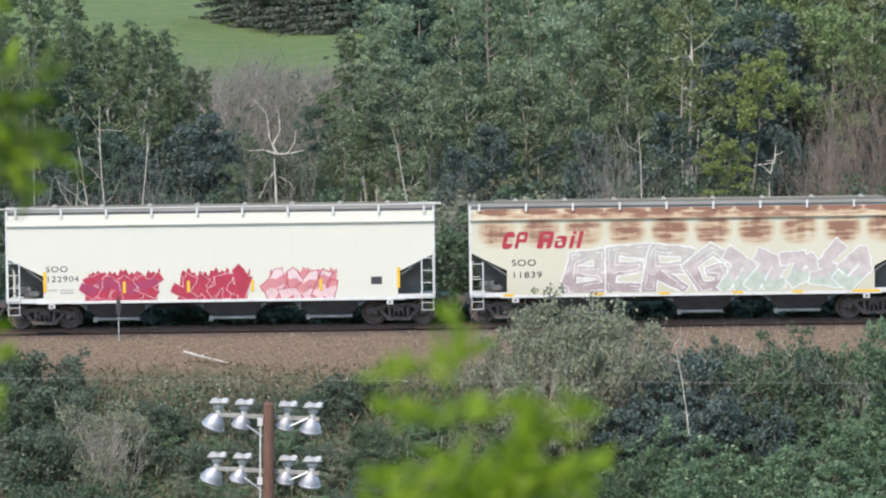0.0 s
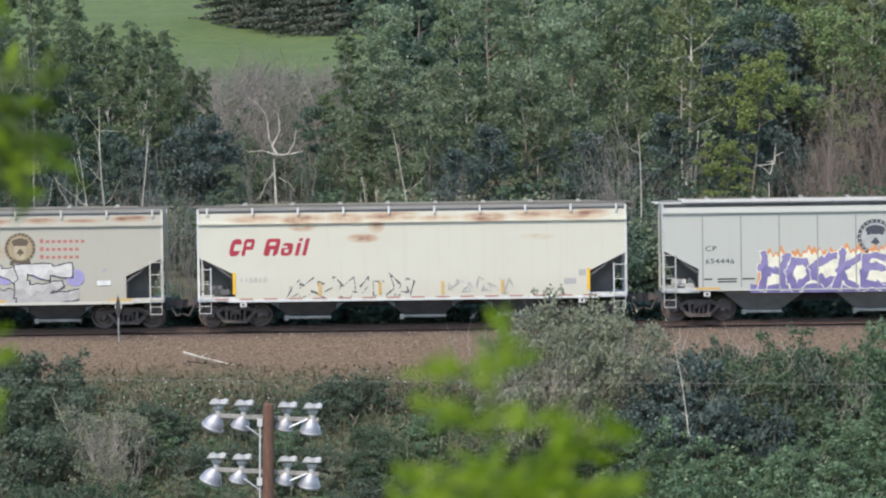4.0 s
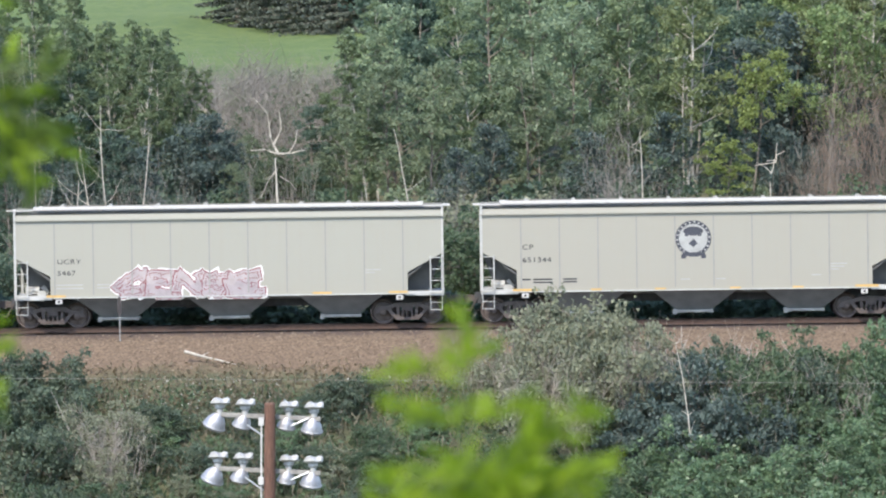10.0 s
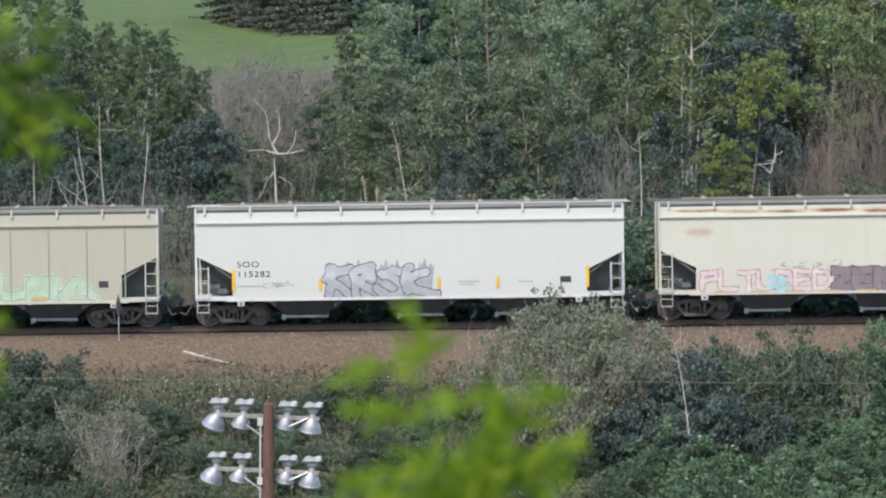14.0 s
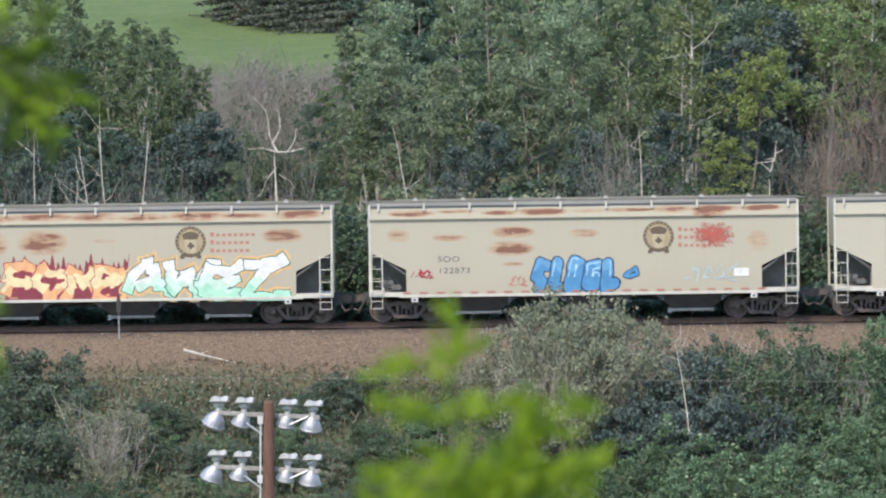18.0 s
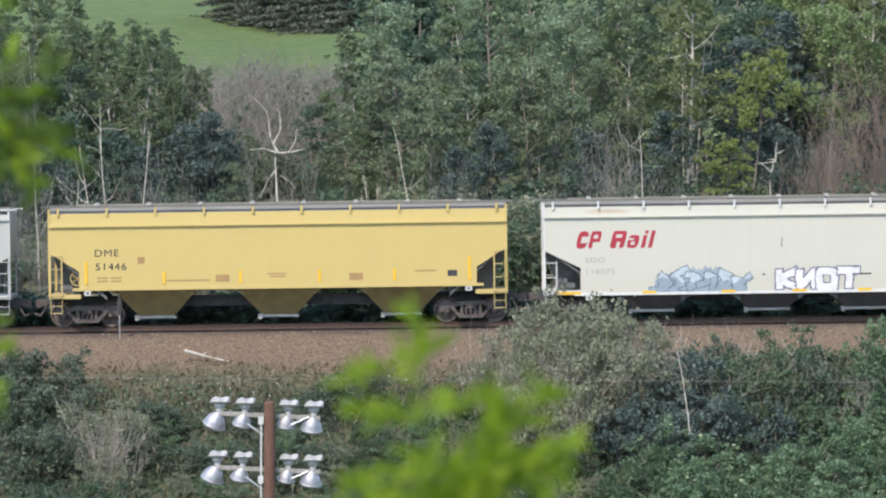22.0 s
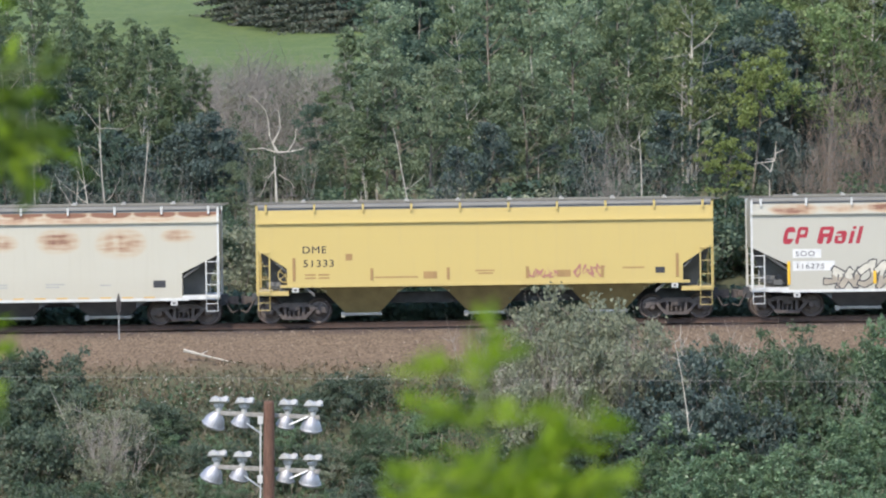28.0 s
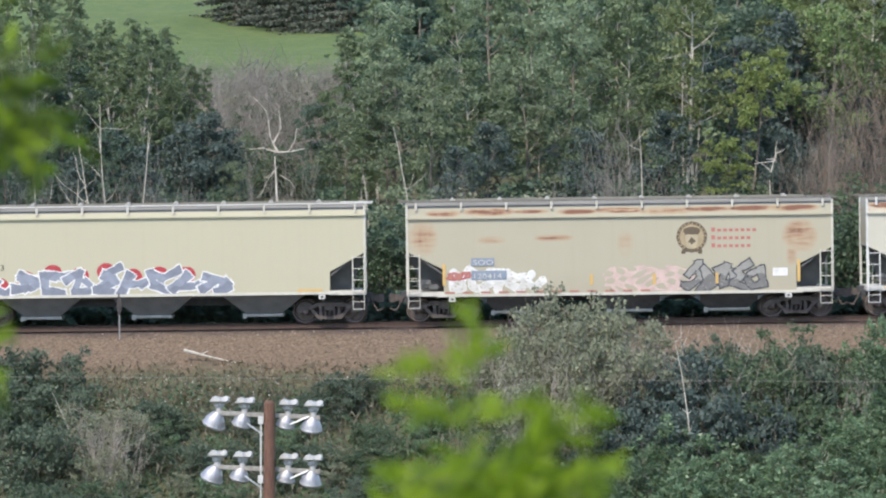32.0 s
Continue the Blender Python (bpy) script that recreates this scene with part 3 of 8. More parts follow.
def graffiti(car, x0, x1, z0, z1, n, mats, seed, r=0.12, edge=0.05, halo=0.0, sharp=True, lean=0.15, wave=0.1, arch=0.0, gloss=False, label="", worn=0.0, cloud=False, lines=0.0, word="", foot=0.0, jag=0.0, wedge=0.0, slab=None, ragged=0.08, tall=False):
    """A sprayed piece, form over form. mats: halo, edge, then fills, which change upwards. word: the letters that can be read, else n crooked forms.
    wedge: how much the strokes swell towards one end. slab: the paint of a block behind the forms, ragged at its top."""
    rs = random.Random(seed)
    n = len(word) or n
    step = (x1 - x0) / n
    strokes = []
    for i in range(n):
        h = (z1 - z0 - 2 * r) * rs.uniform(0.90, 1.0) * (1 - arch * abs(2 * (i + 0.5) / n - 1) ** 2)
        if word:
            forms, w, pad, k = strokes_of(word[i]), max(0.1, step * rs.uniform(1.08, 1.22) - 1.3 * r), 0.55 * r, 0.55
        else:
            forms, w, pad, k = [TALL[i % len(TALL)] if tall else SHAPES[rs.randrange(len(SHAPES))]], step * rs.uniform(0.82, 1.03), step * 0.08, 1.0
        segs = []
        for form in forms:
            pts = [(x0 + i * step + pad + p * w + lean * q * h + rs.uniform(-wave, wave) * 0.5 * k * w, z0 + r + q * h + rs.uniform(-wave, wave) * k * h) for p, q in form]
            if word and jag:
                bent = [pts[0]]
                for a, b in zip(pts, pts[1:]):
                    bent += [((a[0] + b[0]) / 2 + rs.uniform(-jag, jag), (a[1] + b[1]) / 2 + rs.uniform(-jag, jag)), b]
                a, b = bent[-2:]
                pts = bent + [(b[0] + 0.35 * (b[0] - a[0]) + rs.uniform(0, jag), min(z1 - r, max(z0 + r * 0.6, b[1] + 0.35 * (b[1] - a[1]))))]
            segs += [(p, q, r * rs.uniform(1.0, 1.0 + wedge), r * rs.uniform(1.0 - 0.55 * wedge, 1.0)) for p, q in zip(pts, pts[1:])]
        strokes.append(segs)

    def pick(X, Z):
        wob = 0.02 * np.sin(X * 9 + seed) * np.sin(Z * 11 + seed)
        ds = [np.min([wedge_dist(X, Z, a, b, ra, rb, r) if wedge else seg_dist(X, Z, a, b, sharp) for a, b, ra, rb in s], axis=0) + wob for s in strokes]
        d = np.min(ds, axis=0)
        out = np.zeros(X.shape)
        fills = len(mats) - 2
        if cloud:
            puff = np.min([np.hypot(X - (x0 + (k + 0.5) * (x1 - x0) / 9), (Z - (z0 + (0.62 + 0.3 * ((k * 7) % 5) / 5) * (1 - arch * ((k - 4) / 4.5) ** 2) * (z1 - z0))) * 1.1) - 0.34 for k in range(9)], axis=0)
            out[puff < 0] = 1
        if slab:
            mid = np.abs(2 * (X - x0) / (x1 - x0) - 1)
            crest = z1 - arch * mid ** 2 * (z1 - z0) + ragged * (np.sin(X * 9 + seed) * np.sin(X * 4.3 + 2 * seed) - 0.5) + 0.5 * ragged * np.sin(X * 31 + seed)
            lap = np.maximum(np.maximum(x0 - X + 0.15 * (Z - z0), X - x1 - 0.12 * (Z - z0)), np.maximum(Z - crest, z0 - 0.02 - Z))
            if halo:
                out[lap < 1.3 * halo * (1 + 0.4 * np.sin(X * 11 + seed))] = 1
            out[lap < 0] = len(mats) + 1
        elif halo:
            out[d < r + edge + halo * (1 + 0.5 * np.sin(X * 7 + seed) * np.sin(Z * 5))] = 1
        if foot:
            out[(d < r + edge + 2 * halo + 0.12) & (Z < z0 + foot + 0.04 * np.sin(X * 5))] = 3
        up = (Z - z0) / (z1 - z0) + 0.10 * np.sin(X * 4 + seed) + 0.05 * np.sin(X * 13)
        band = 3 + np.clip((up * fills).astype(int), 0, fills - 1)
        for i, q in enumerate(ds):
            out[q < r + edge] = 2
            inner = q < r
            out[inner] = band[inner]
            if lines:
                out[inner & (np.abs(q - r * 0.42) < lines) & (np.sin(X * 3.1 + Z * 4 + i) > -0.6)] = 2
            if gloss:
                out[inner & (np.abs(q - r * 0.55) < 0.018) & (np.sin(X * 5 + i * 2.0) > 0.1) & (Z > z0 + 0.45 * (z1 - z0))] = 1
        out[(X < x0 - 0.3) | (X > x1 + 0.5)] = 0
        if worn:
            out[(np.sin(X * 17.1 + 3 * np.sin(Z * 9)) * np.sin(Z * 23.7 + 2 * np.sin(X * 5))) > 1 - worn] = 0
        return out
    LAYER[0] += 1
    return decal(car, "graffiti", x0 - 0.35, z0 - (0.12 if halo else 0.03), x1 - x0 + 1.0, z1 - z0 + 0.42, pick, list(mats) + ([slab] if slab else []), label, 0.005 + 0.0035 * (LAYER[0] % 5), 0.022)


def lettering(car, text, x, z, size, material, label="", stretch=1.0):
    cu = bpy.data.curves.new("lettering", "FONT")
    cu.body, cu.size, cu.extrude = text, size, 0.0015
    cu.space_character = 1.12
    cu.materials.append(material)
    ob = new("lettering", cu)
    ob.parent = car
    ob.matrix_basis = pose(x, -SIDE - 0.010, z, 90, 0, 0)
    ob.scale = (stretch, 1, 1)
    if label:
        tagged(ob, label)
    return ob


def bars(car, name, items, material, label="", lift=0.006):
    """Plain bars (x0, x1, z0, z1, slant) in place of small or unreadable writing; each placard and panel is a piece of its own."""
    if name in ("placard", "number_panel") and len(items) > 1:
        return [bars(car, name, [one], material, label, lift) for one in items]
    bm = B()
    for x0, x1, z0, z1, sl in items:
        y = -SIDE - lift
        v = [bm.verts.new(p) for p in ((x0, y, z0), (x1, y, z0), (x1 + sl, y, z1), (x0 + sl, y, z1))]
        bm.faces.new(v)
    return part(name, bm, material, car, label)


def red_logo(car, x, z, w, h, material):
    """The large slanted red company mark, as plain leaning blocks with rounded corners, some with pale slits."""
    k, w, h = 0.26, w * 1.1, h * 1.05
    blocks = ((0.0, 0.125, 0, 1, 3.0), (0.145, 0.27, 0, 1, 5.0), (0.40, 0.565, 0, 1, 6.0), (0.595, 0.725, 0, 0.74, 3.5), (0.765, 0.81, 0, 0.74, 20), (0.775, 0.815, 0.84, 1.0, 20), (0.85, 0.895, 0, 1, 20))
    slits = ((0.048, 0.15, 0.32, 0.68), (0.185, 0.235, 0.58, 0.80), (0.19, 0.30, -0.1, 0.36), (0.445, 0.515, 0.60, 0.80), (0.470, 0.510, -0.1, 0.36), (0.635, 0.680, 0.16, 0.36), (0.59, 0.66, 0.46, 0.56))
    for a, b, lo, hi, soft in blocks:
        def pick(X, Z):
            v = (Z - z) / h
            u = (X - x - k * (Z - z)) / w
            out = (np.abs(2 * (u - a) / (b - a) - 1) ** soft + np.abs(2 * (v - lo) / (hi - lo) - 1) ** soft < 1).astype(int)
            for p, q, l, t in slits:
                out[(u > p) & (u < q) & (v >= l) & (v < t)] = 0
            return out
        decal(car, "company_mark", x + a * w - 0.05, z, (b - a) * w + 0.3, h, pick, [material], "slanted red block of a painted company mark", cell=0.018)


def emblem(car, x, z, r, mats, label):
    """A round company shield: ring, pale disc, dark animal-like blot, small leaf, ribbon."""
    def pick(X, Z):
        u, v = (X - x) / r, (Z - z) / r
        d = np.hypot(u, v)
        out = np.zeros(X.shape)
        out[d < 1.0] = 1
        out[d < 0.80] = 2
        out[(d > 0.84) & (d < 0.95) & (np.sin(np.arctan2(v, u) * 22) > 0.55)] = 2
        out[(np.abs(u) < 0.42 - 0.25 * np.clip(-v, 0, 1) ** 2) & (v < 0.14) & (v > -0.72)] = 3
        out[((u / 0.55) ** 2 + ((v - 0.40) / 0.25) ** 2 < 1)] = 1
        out[(np.abs(u) < 0.5) & (v < 0.35) & (v > 0.13) & (np.abs(np.abs(u) - 0.36) < 0.10)] = 1
        leaf = (np.abs(u) < 0.22 * (1 - np.abs((v + 0.26) / 0.26))) | ((np.abs(u) < 0.23) & (np.abs(v + 0.30) < 0.06))
        out[leaf & (v > -0.56)] = 1
        out[(np.abs(u) < 0.62) & (np.abs(v + 0.93 - 0.12 * np.abs(u)) < 0.10)] = 1
        out[(np.abs(np.abs(u) - 0.55) < 0.13) & (np.abs(v + 1.0) < 0.12)] = 1
        return out
    return decal(car, "emblem", x - r - 0.05, z - 1.15 * r, 2 * r + 0.1, 2.2 * r, pick, mats, label, cell=0.022)


def ladder(car, x0, x1, z0, z1, y, material):
    def make(bm):
        for x in (x0, x1):
            box(bm, x - 0.023, x + 0.023, -0.02, 0.02, z0, z1)
        return bm
    lad = part("ladder", make(B()), material, car, "light steel end ladder", pose(0, y, 0))
    n = max(3, round((z1 - z0) / 0.38))
    def rung(bm):
        return tube(bm, (-(x1 - x0) / 2, 0, 0), ((x1 - x0) / 2, 0, 0), 0.016, n=6)
    me = shared("rung%.2f" % (x1 - x0) + material.name, rung, material)
    for i in range(n):
        place("rung", me, lad, at=pose((x0 + x1) / 2, -0.03, z0 + 0.08 + i * (z1 - z0 - 0.14) / (n - 1)))


def build_body(L, kind, k):
    """The shell: flat sides with the lower corners cut away at both ends, shoulders and a low roof."""
    bm = B()
    chord, sill, cut, mid, top = k["chord"], k["sill"], k["cut"], k["mid"], k["top"]
    h = L / 2
    outline = [(-h, top), (-h + cut, mid), (-h + cut, sill), (h - cut, sill), (h - cut, mid), (h, top), (h, chord), (-h, chord)]
    prism(bm, outline, -SIDE, SIDE)
    up = [(-SIDE + 0.012, chord), (-SIDE + 0.035, 4.18), (-SIDE + 0.34, 4.31), (-0.9, 4.38), (0, 4.43), (0.9, 4.38), (SIDE - 0.34, 4.31), (SIDE - 0.035, 4.18), (SIDE - 0.012, chord)]
    a = [bm.verts.new((-h, y, z)) for y, z in up]
    b = [bm.verts.new((h, y, z)) for y, z in up]
    bm.faces.new(a)
    bm.faces.new(b[::-1])
    for i in range(len(up)):
        j = (i + 1) % len(up)
        if j:
            bm.faces.new((a[i], b[i], b[j], a[j]))
    bmesh.ops.recalc_face_normals(bm, faces=bm.faces[:])
    return bm


KINDS = {
    # chord: the ledge under the roof; sill: the lower edge; cut, mid, top: the notch at the ends
    "panel": dict(chord=3.98, sill=1.14, cut=1.30, mid=1.92, top=2.62, bays=(-4.09, 0.0, 4.09), bay_top=1.62, bay_low=0.62, seams=10, brackets=0, board="white"),
    "curved": dict(chord=3.80, sill=0.98, cut=1.34, mid=1.94, top=2.60, bays=(-3.85, 0.40, 3.98), bay_top=1.42, bay_low=0.72, seams=0, brackets=10, board="white"),
    "ribbed": dict(chord=3.78, sill=0.98, cut=1.34, mid=1.94, top=2.60, bays=(-3.85, 0.40, 3.98), bay_top=1.42, bay_low=0.72, seams=10, brackets=10, board="grate"),
    "long": dict(chord=3.70, sill=1.40, cut=1.10, mid=2.05, top=2.75, bays=(-4.52, 0.0, 4.52), bay_top=1.60, bay_low=0.62, seams=0, brackets=10, board="grate"),
}


def hopper_car(left, right, kind, paint, trim, label, hopper_paint=None, board="grate", ladder_h=2.5, brake="left"):
    """A covered hopper car between two ends, given in metres along the train, on its wheels."""
    k = KINDS[kind]
    L = right - left
    h = L / 2
    car = new("hopper_car")
    tagged(car, label, "hopper car", "cars of the freight train")
    body = part("body", build_body(L, kind, k), paint, car)
    body.data.materials.append(M["roof"])
    for f in body.data.polygons:
        if f.normal.z > 0.75 and f.center.z > 4.2:
            f.material_index = 1
    # ledge under the roof on both sides, with its shadow line
    for s in (-1, 1):
        bm = B()
        box(bm, -h, h, min(s * (SIDE + 0.002), s * (SIDE + 0.085)), max(s * (SIDE + 0.002), s * (SIDE + 0.085)), k["chord"] - 0.02, k["chord"] + 0.03)
        part("top_chord", bm, paint, car)
        bm = B()
        box(bm, -h + k["cut"] - 0.25, h - k["cut"] + 0.25, min(s * (SIDE - 0.10), s * (SIDE + 0.035)), max(s * (SIDE - 0.10), s * (SIDE + 0.035)), k["sill"] - (0.025 if kind == "panel" else 0.05), k["sill"] + (0.02 if kind == "panel" else 0.05))
        part("side_sill", bm, trim, car)
        # walkway along the roof edge
        bm = B()
        y0, y1 = sorted((s * (SIDE + 0.05), s * (SIDE - (0.30 if kind == "panel" else 0.12))))
        e = h - 0.72 if kind == "panel" else h + 0.28
        box(bm, -e, e, y0, y1, 4.40, 4.44)
        box(bm, -e, e, *sorted((s * (SIDE + 0.05), s * (SIDE + 0.065))), 4.37 if kind == "panel" else 4.405, 4.447)
        if kind == "panel":
            box(bm, -e - 0.02, e + 0.02, *sorted((s * (SIDE - 0.32), s * (SIDE - 0.02))), 4.441, 4.475)
            for t in (-1, 1):
                box(bm, *sorted((t * (e + 0.02), t * (h + 0.28))), *sorted((s * (SIDE - 0.25), s * (SIDE + 0.04))), 4.335, 4.375)
        part("running_board", bm, M[board] if isinstance(board, str) else board, car, "steel grating running board")
        n = k["brackets"]
        if n:
            def bracket(bm):
                prism(bm, [(-0.035, 4.10), (0.035, 4.10), (0.045, 4.40), (-0.045, 4.40)], -0.03, 0.03)
                return bm
            me = shared("bracket" + trim.name, bracket, trim)
            for i in range(n):
                place("bracket", me, car, at=pose(-h + 0.35 + i * (L - 0.7) / (n - 1), s * (SIDE + 0.01), 0))
        else:
            def tick(bm):
                return box(bm, -0.05, 0.05, -0.03, 0.03, 4.30, 4.40)
            me = shared("bracket_small", tick, M["dark"])
            for i in range(9):
                place("bracket", me, car, at=pose(-h + 1.6 + i * (L - 3.2) / 8, s * (SIDE + 0.02), 0))
    # seams between side panels
    if k["seams"]:
        z0, z1 = k["sill"] + 0.10, k["chord"] - 0.12
        def seam(bm):
            return box(bm, -0.024, 0.024, -0.010, 0.010, z0, z1)
        me = shared("seam" + kind, seam, M["seam"])
        n = k["seams"]
        for i in range(n):
            x = -h + (1.46 if kind == "panel" else 1.9) + i * (L - (2.92 if kind == "panel" else 3.1)) / (n - 1)
            for s in (-1, 1):
                place("panel_seam", me, car, at=pose(x, s * (SIDE + 0.0), 0))
    # hatch covers on the roof
    bm = B()
    prism(bm, [(-h + 0.9, 4.40), (h - 0.9, 4.40), (h - 0.95, 4.50), (-h + 0.95, 4.50)], -0.32, 0.32)
    part("hatch_cover", bm, M["roof"], car)
    def latch(bm):
        box(bm, -0.09, 0.09, -0.62, 0.62, 4.45, 4.50)
        box(bm, -0.05, 0.05, -0.40, 0.40, 4.50, 4.55)
        return bm
    me = shared("latch", latch, M["gate"])
    for i in range(8):
        place("latch", me, car, at=pose(-h + 1.7 + i * (L - 3.4) / 7, 0, 0))
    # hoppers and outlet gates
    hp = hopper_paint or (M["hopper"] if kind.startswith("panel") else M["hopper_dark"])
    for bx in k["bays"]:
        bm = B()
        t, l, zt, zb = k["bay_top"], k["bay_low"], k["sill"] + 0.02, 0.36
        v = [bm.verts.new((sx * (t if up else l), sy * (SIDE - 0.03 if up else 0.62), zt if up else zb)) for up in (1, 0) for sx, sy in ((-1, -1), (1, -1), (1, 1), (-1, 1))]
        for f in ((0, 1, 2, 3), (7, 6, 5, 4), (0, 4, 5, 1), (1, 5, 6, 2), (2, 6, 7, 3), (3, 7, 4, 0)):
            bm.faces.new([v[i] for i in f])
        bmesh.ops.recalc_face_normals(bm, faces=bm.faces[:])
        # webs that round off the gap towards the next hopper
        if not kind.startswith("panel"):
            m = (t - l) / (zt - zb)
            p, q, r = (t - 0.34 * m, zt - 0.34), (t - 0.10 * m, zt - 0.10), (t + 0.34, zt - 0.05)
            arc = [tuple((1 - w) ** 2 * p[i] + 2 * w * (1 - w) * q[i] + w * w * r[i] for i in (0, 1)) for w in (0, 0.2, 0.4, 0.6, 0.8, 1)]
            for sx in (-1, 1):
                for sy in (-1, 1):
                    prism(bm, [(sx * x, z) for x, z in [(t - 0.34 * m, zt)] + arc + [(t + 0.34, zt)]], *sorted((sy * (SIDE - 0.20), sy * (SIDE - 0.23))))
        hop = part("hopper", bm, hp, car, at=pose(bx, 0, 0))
        bm = B()
        box(bm, -l - 0.10, l + 0.10, -0.74, 0.74, 0.27, 0.37)
        box(bm, -l - 0.16, -l - 0.02, -0.84, -0.60, 0.22, 0.40)
        tube(bm, (-l + 0.1, -0.80, 0.31), (l - 0.05, -0.80, 0.31), 0.035)
        part("outlet_gate", bm, M["gate"], hop, "galvanised outlet gate")
    # centre sill and the sheets between the hoppers
    bm = B()
    box(bm, -h - 0.25, h + 0.25, -0.24, 0.24, 0.70, 1.10)
    part("centre_sill", bm, M["black"], car)
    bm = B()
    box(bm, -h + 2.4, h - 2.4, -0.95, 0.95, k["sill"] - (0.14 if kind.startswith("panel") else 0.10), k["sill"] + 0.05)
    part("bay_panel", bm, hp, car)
    # end platforms, slope sheets with their supports, corner posts, ladders, steps, couplers
    for s in (-1, 1):
        bm = B()
        zd = min(1.22, k["sill"] + 0.14)
        x0, x1 = sorted((s * (h - k["cut"] - 0.05), s * (h + 0.02)))
        box(bm, x0, x1, -SIDE + 0.01, SIDE - 0.01, zd - 0.16, zd)
        part("end_platform", bm, trim, car)
        # dark sheet and web fill the notch: its shade is in their colour
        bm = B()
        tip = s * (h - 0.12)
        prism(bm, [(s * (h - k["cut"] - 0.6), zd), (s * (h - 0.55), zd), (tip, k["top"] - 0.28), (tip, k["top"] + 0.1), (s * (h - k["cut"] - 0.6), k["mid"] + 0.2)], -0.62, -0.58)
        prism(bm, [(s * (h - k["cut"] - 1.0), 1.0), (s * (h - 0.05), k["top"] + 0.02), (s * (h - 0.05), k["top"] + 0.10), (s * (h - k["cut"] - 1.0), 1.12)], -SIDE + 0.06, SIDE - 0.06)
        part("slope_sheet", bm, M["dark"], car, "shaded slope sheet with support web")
        for sy in (-1, 1):
            bm = B()
            box(bm, *sorted((s * (h - 0.05), s * (h + 0.03))), *sorted((sy * (SIDE - 0.06), sy * (SIDE + 0.012))), zd - 0.1, 4.36)
            part("corner_post", bm, trim, car)
        for sy in (-1, 1):
            a, b = sorted((s * (h - 0.04), s * (h - 0.46)))
            ladder(car, a, b, zd - 0.12, ladder_h, sy * (SIDE + 0.03), trim)
            bm = B()
            for x in (a, b):
                tube(bm, (x, 0, zd - 0.12), (x, 0, 0.52), 0.014)
            tube(bm, (a, 0, 0.53), (b, 0, 0.53), 0.016)
            tube(bm, (a, 0, 0.80), (b, 0, 0.80), 0.014)
            part("step", bm, trim, car, at=pose(0, sy * (SIDE - 0.02), 0))
        bm = B()
        e = s * h
        box(bm, *sorted((e + s * 0.20, e + s * 0.46)), -0.13, 0.13, 0.76, 1.00)
        bevelled(bm, 0.02)
        box(bm, *sorted((e + s * 0.40, e + s * 0.675)), -0.17 if s > 0 else -0.02, 0.02 if s > 0 else 0.17, 0.72, 1.02)
        tube(bm, (e + s * 0.15, -0.25, 0.9), (e + s * 0.42, -0.35, 0.42), 0.03)
        tube(bm, (e + s * 0.42, -0.35, 0.42), (e + s * 0.66, -0.22, 0.50), 0.03)
        part("coupler", bm, M["iron"], car, "rusty knuckle coupler with air hose")
        bm = B()
        box(bm, *sorted((s * (h - k["cut"] - 0.42), s * (h - k["cut"] - 0.18))), -SIDE - 0.03, -SIDE + 0.03, k["sill"] - 0.22, k["sill"] - 0.06)
        pad = part("jacking_pad", bm, M["white"], car, "white jacking pad plate")
        xm, zm = s * (h - k["cut"] - 0.30), k["sill"] - 0.14
        part("spot", box(B(), xm - 0.05, xm + 0.05, -SIDE - 0.036, -SIDE - 0.03, zm - 0.035, zm + 0.035), M["ink"], pad)
        add_truck(car, s * (h - 1.33))
    # brake gear on the platform at one end
    s = -1 if brake == "left" else 1
    bm = B()
    tube(bm, (s * (h - 0.85), -1.15, 1.42), (s * (h - 0.35), -1.15, 1.42), 0.14, n=12)
    tube(bm, (s * (h - 1.15), -0.9, 1.30), (s * (h - 0.95), -0.9, 1.55), 0.10, n=10)
    box(bm, *sorted((s * (h - 1.12), s * (h - 0.80))), -1.45, -1.2, 1.22, 1.40)
    tube(bm, (s * (h - 1.2), -1.4, 1.28), (s * (h - 0.1), -1.4, 1.34), 0.02)
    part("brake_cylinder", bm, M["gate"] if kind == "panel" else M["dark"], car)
    if kind == "long":
        bw = B()
        for i in range(16):
            a, b = i * math.pi / 8, (i + 1) * math.pi / 8
            tube(bw, (0.26 * math.cos(a), 0, 0.26 * math.sin(a)), (0.26 * math.cos(b), 0, 0.26 * math.sin(b)), 0.02, n=5)
        for i in range(5):
            a = i * 1.2566
            tube(bw, (0, 0, 0), (0.26 * math.cos(a), 0, 0.26 * math.sin(a)), 0.016)
        part("brake_wheel", bw, trim, car, at=pose(s * (h - 1.02), -SIDE + 0.2, k["mid"] - 0.25))
    return car


M["roof"] = grainy("dusty_roof_paint", (0.135, 0.127, 0.106), (0.25, 0.236, 0.20), 1.5, 0.9, stretch=(0.4, 2, 1))
M["seam"] = flat_paint("seam_grey", (0.26, 0.255, 0.24))
# hopper sheets darker than the sides: underside shade put into their colour
M["hopper_dark"] = grainy("shade_dark_hopper_sheet", (0.072, 0.075, 0.080), (0.140, 0.142, 0.145), 2, 0.65)
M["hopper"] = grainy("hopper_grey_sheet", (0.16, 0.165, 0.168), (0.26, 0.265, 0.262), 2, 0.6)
M["dme"] = car_paint("yellow_car_paint", (0.570, 0.44, 0.165), dirty=0.25)
# yellow paint darkened for the shaded underside of the long cars
M["dme_low"] = grainy("shade_dark_yellow_sheet", (0.19, 0.145, 0.062), (0.31, 0.24, 0.105), 2, 0.6)

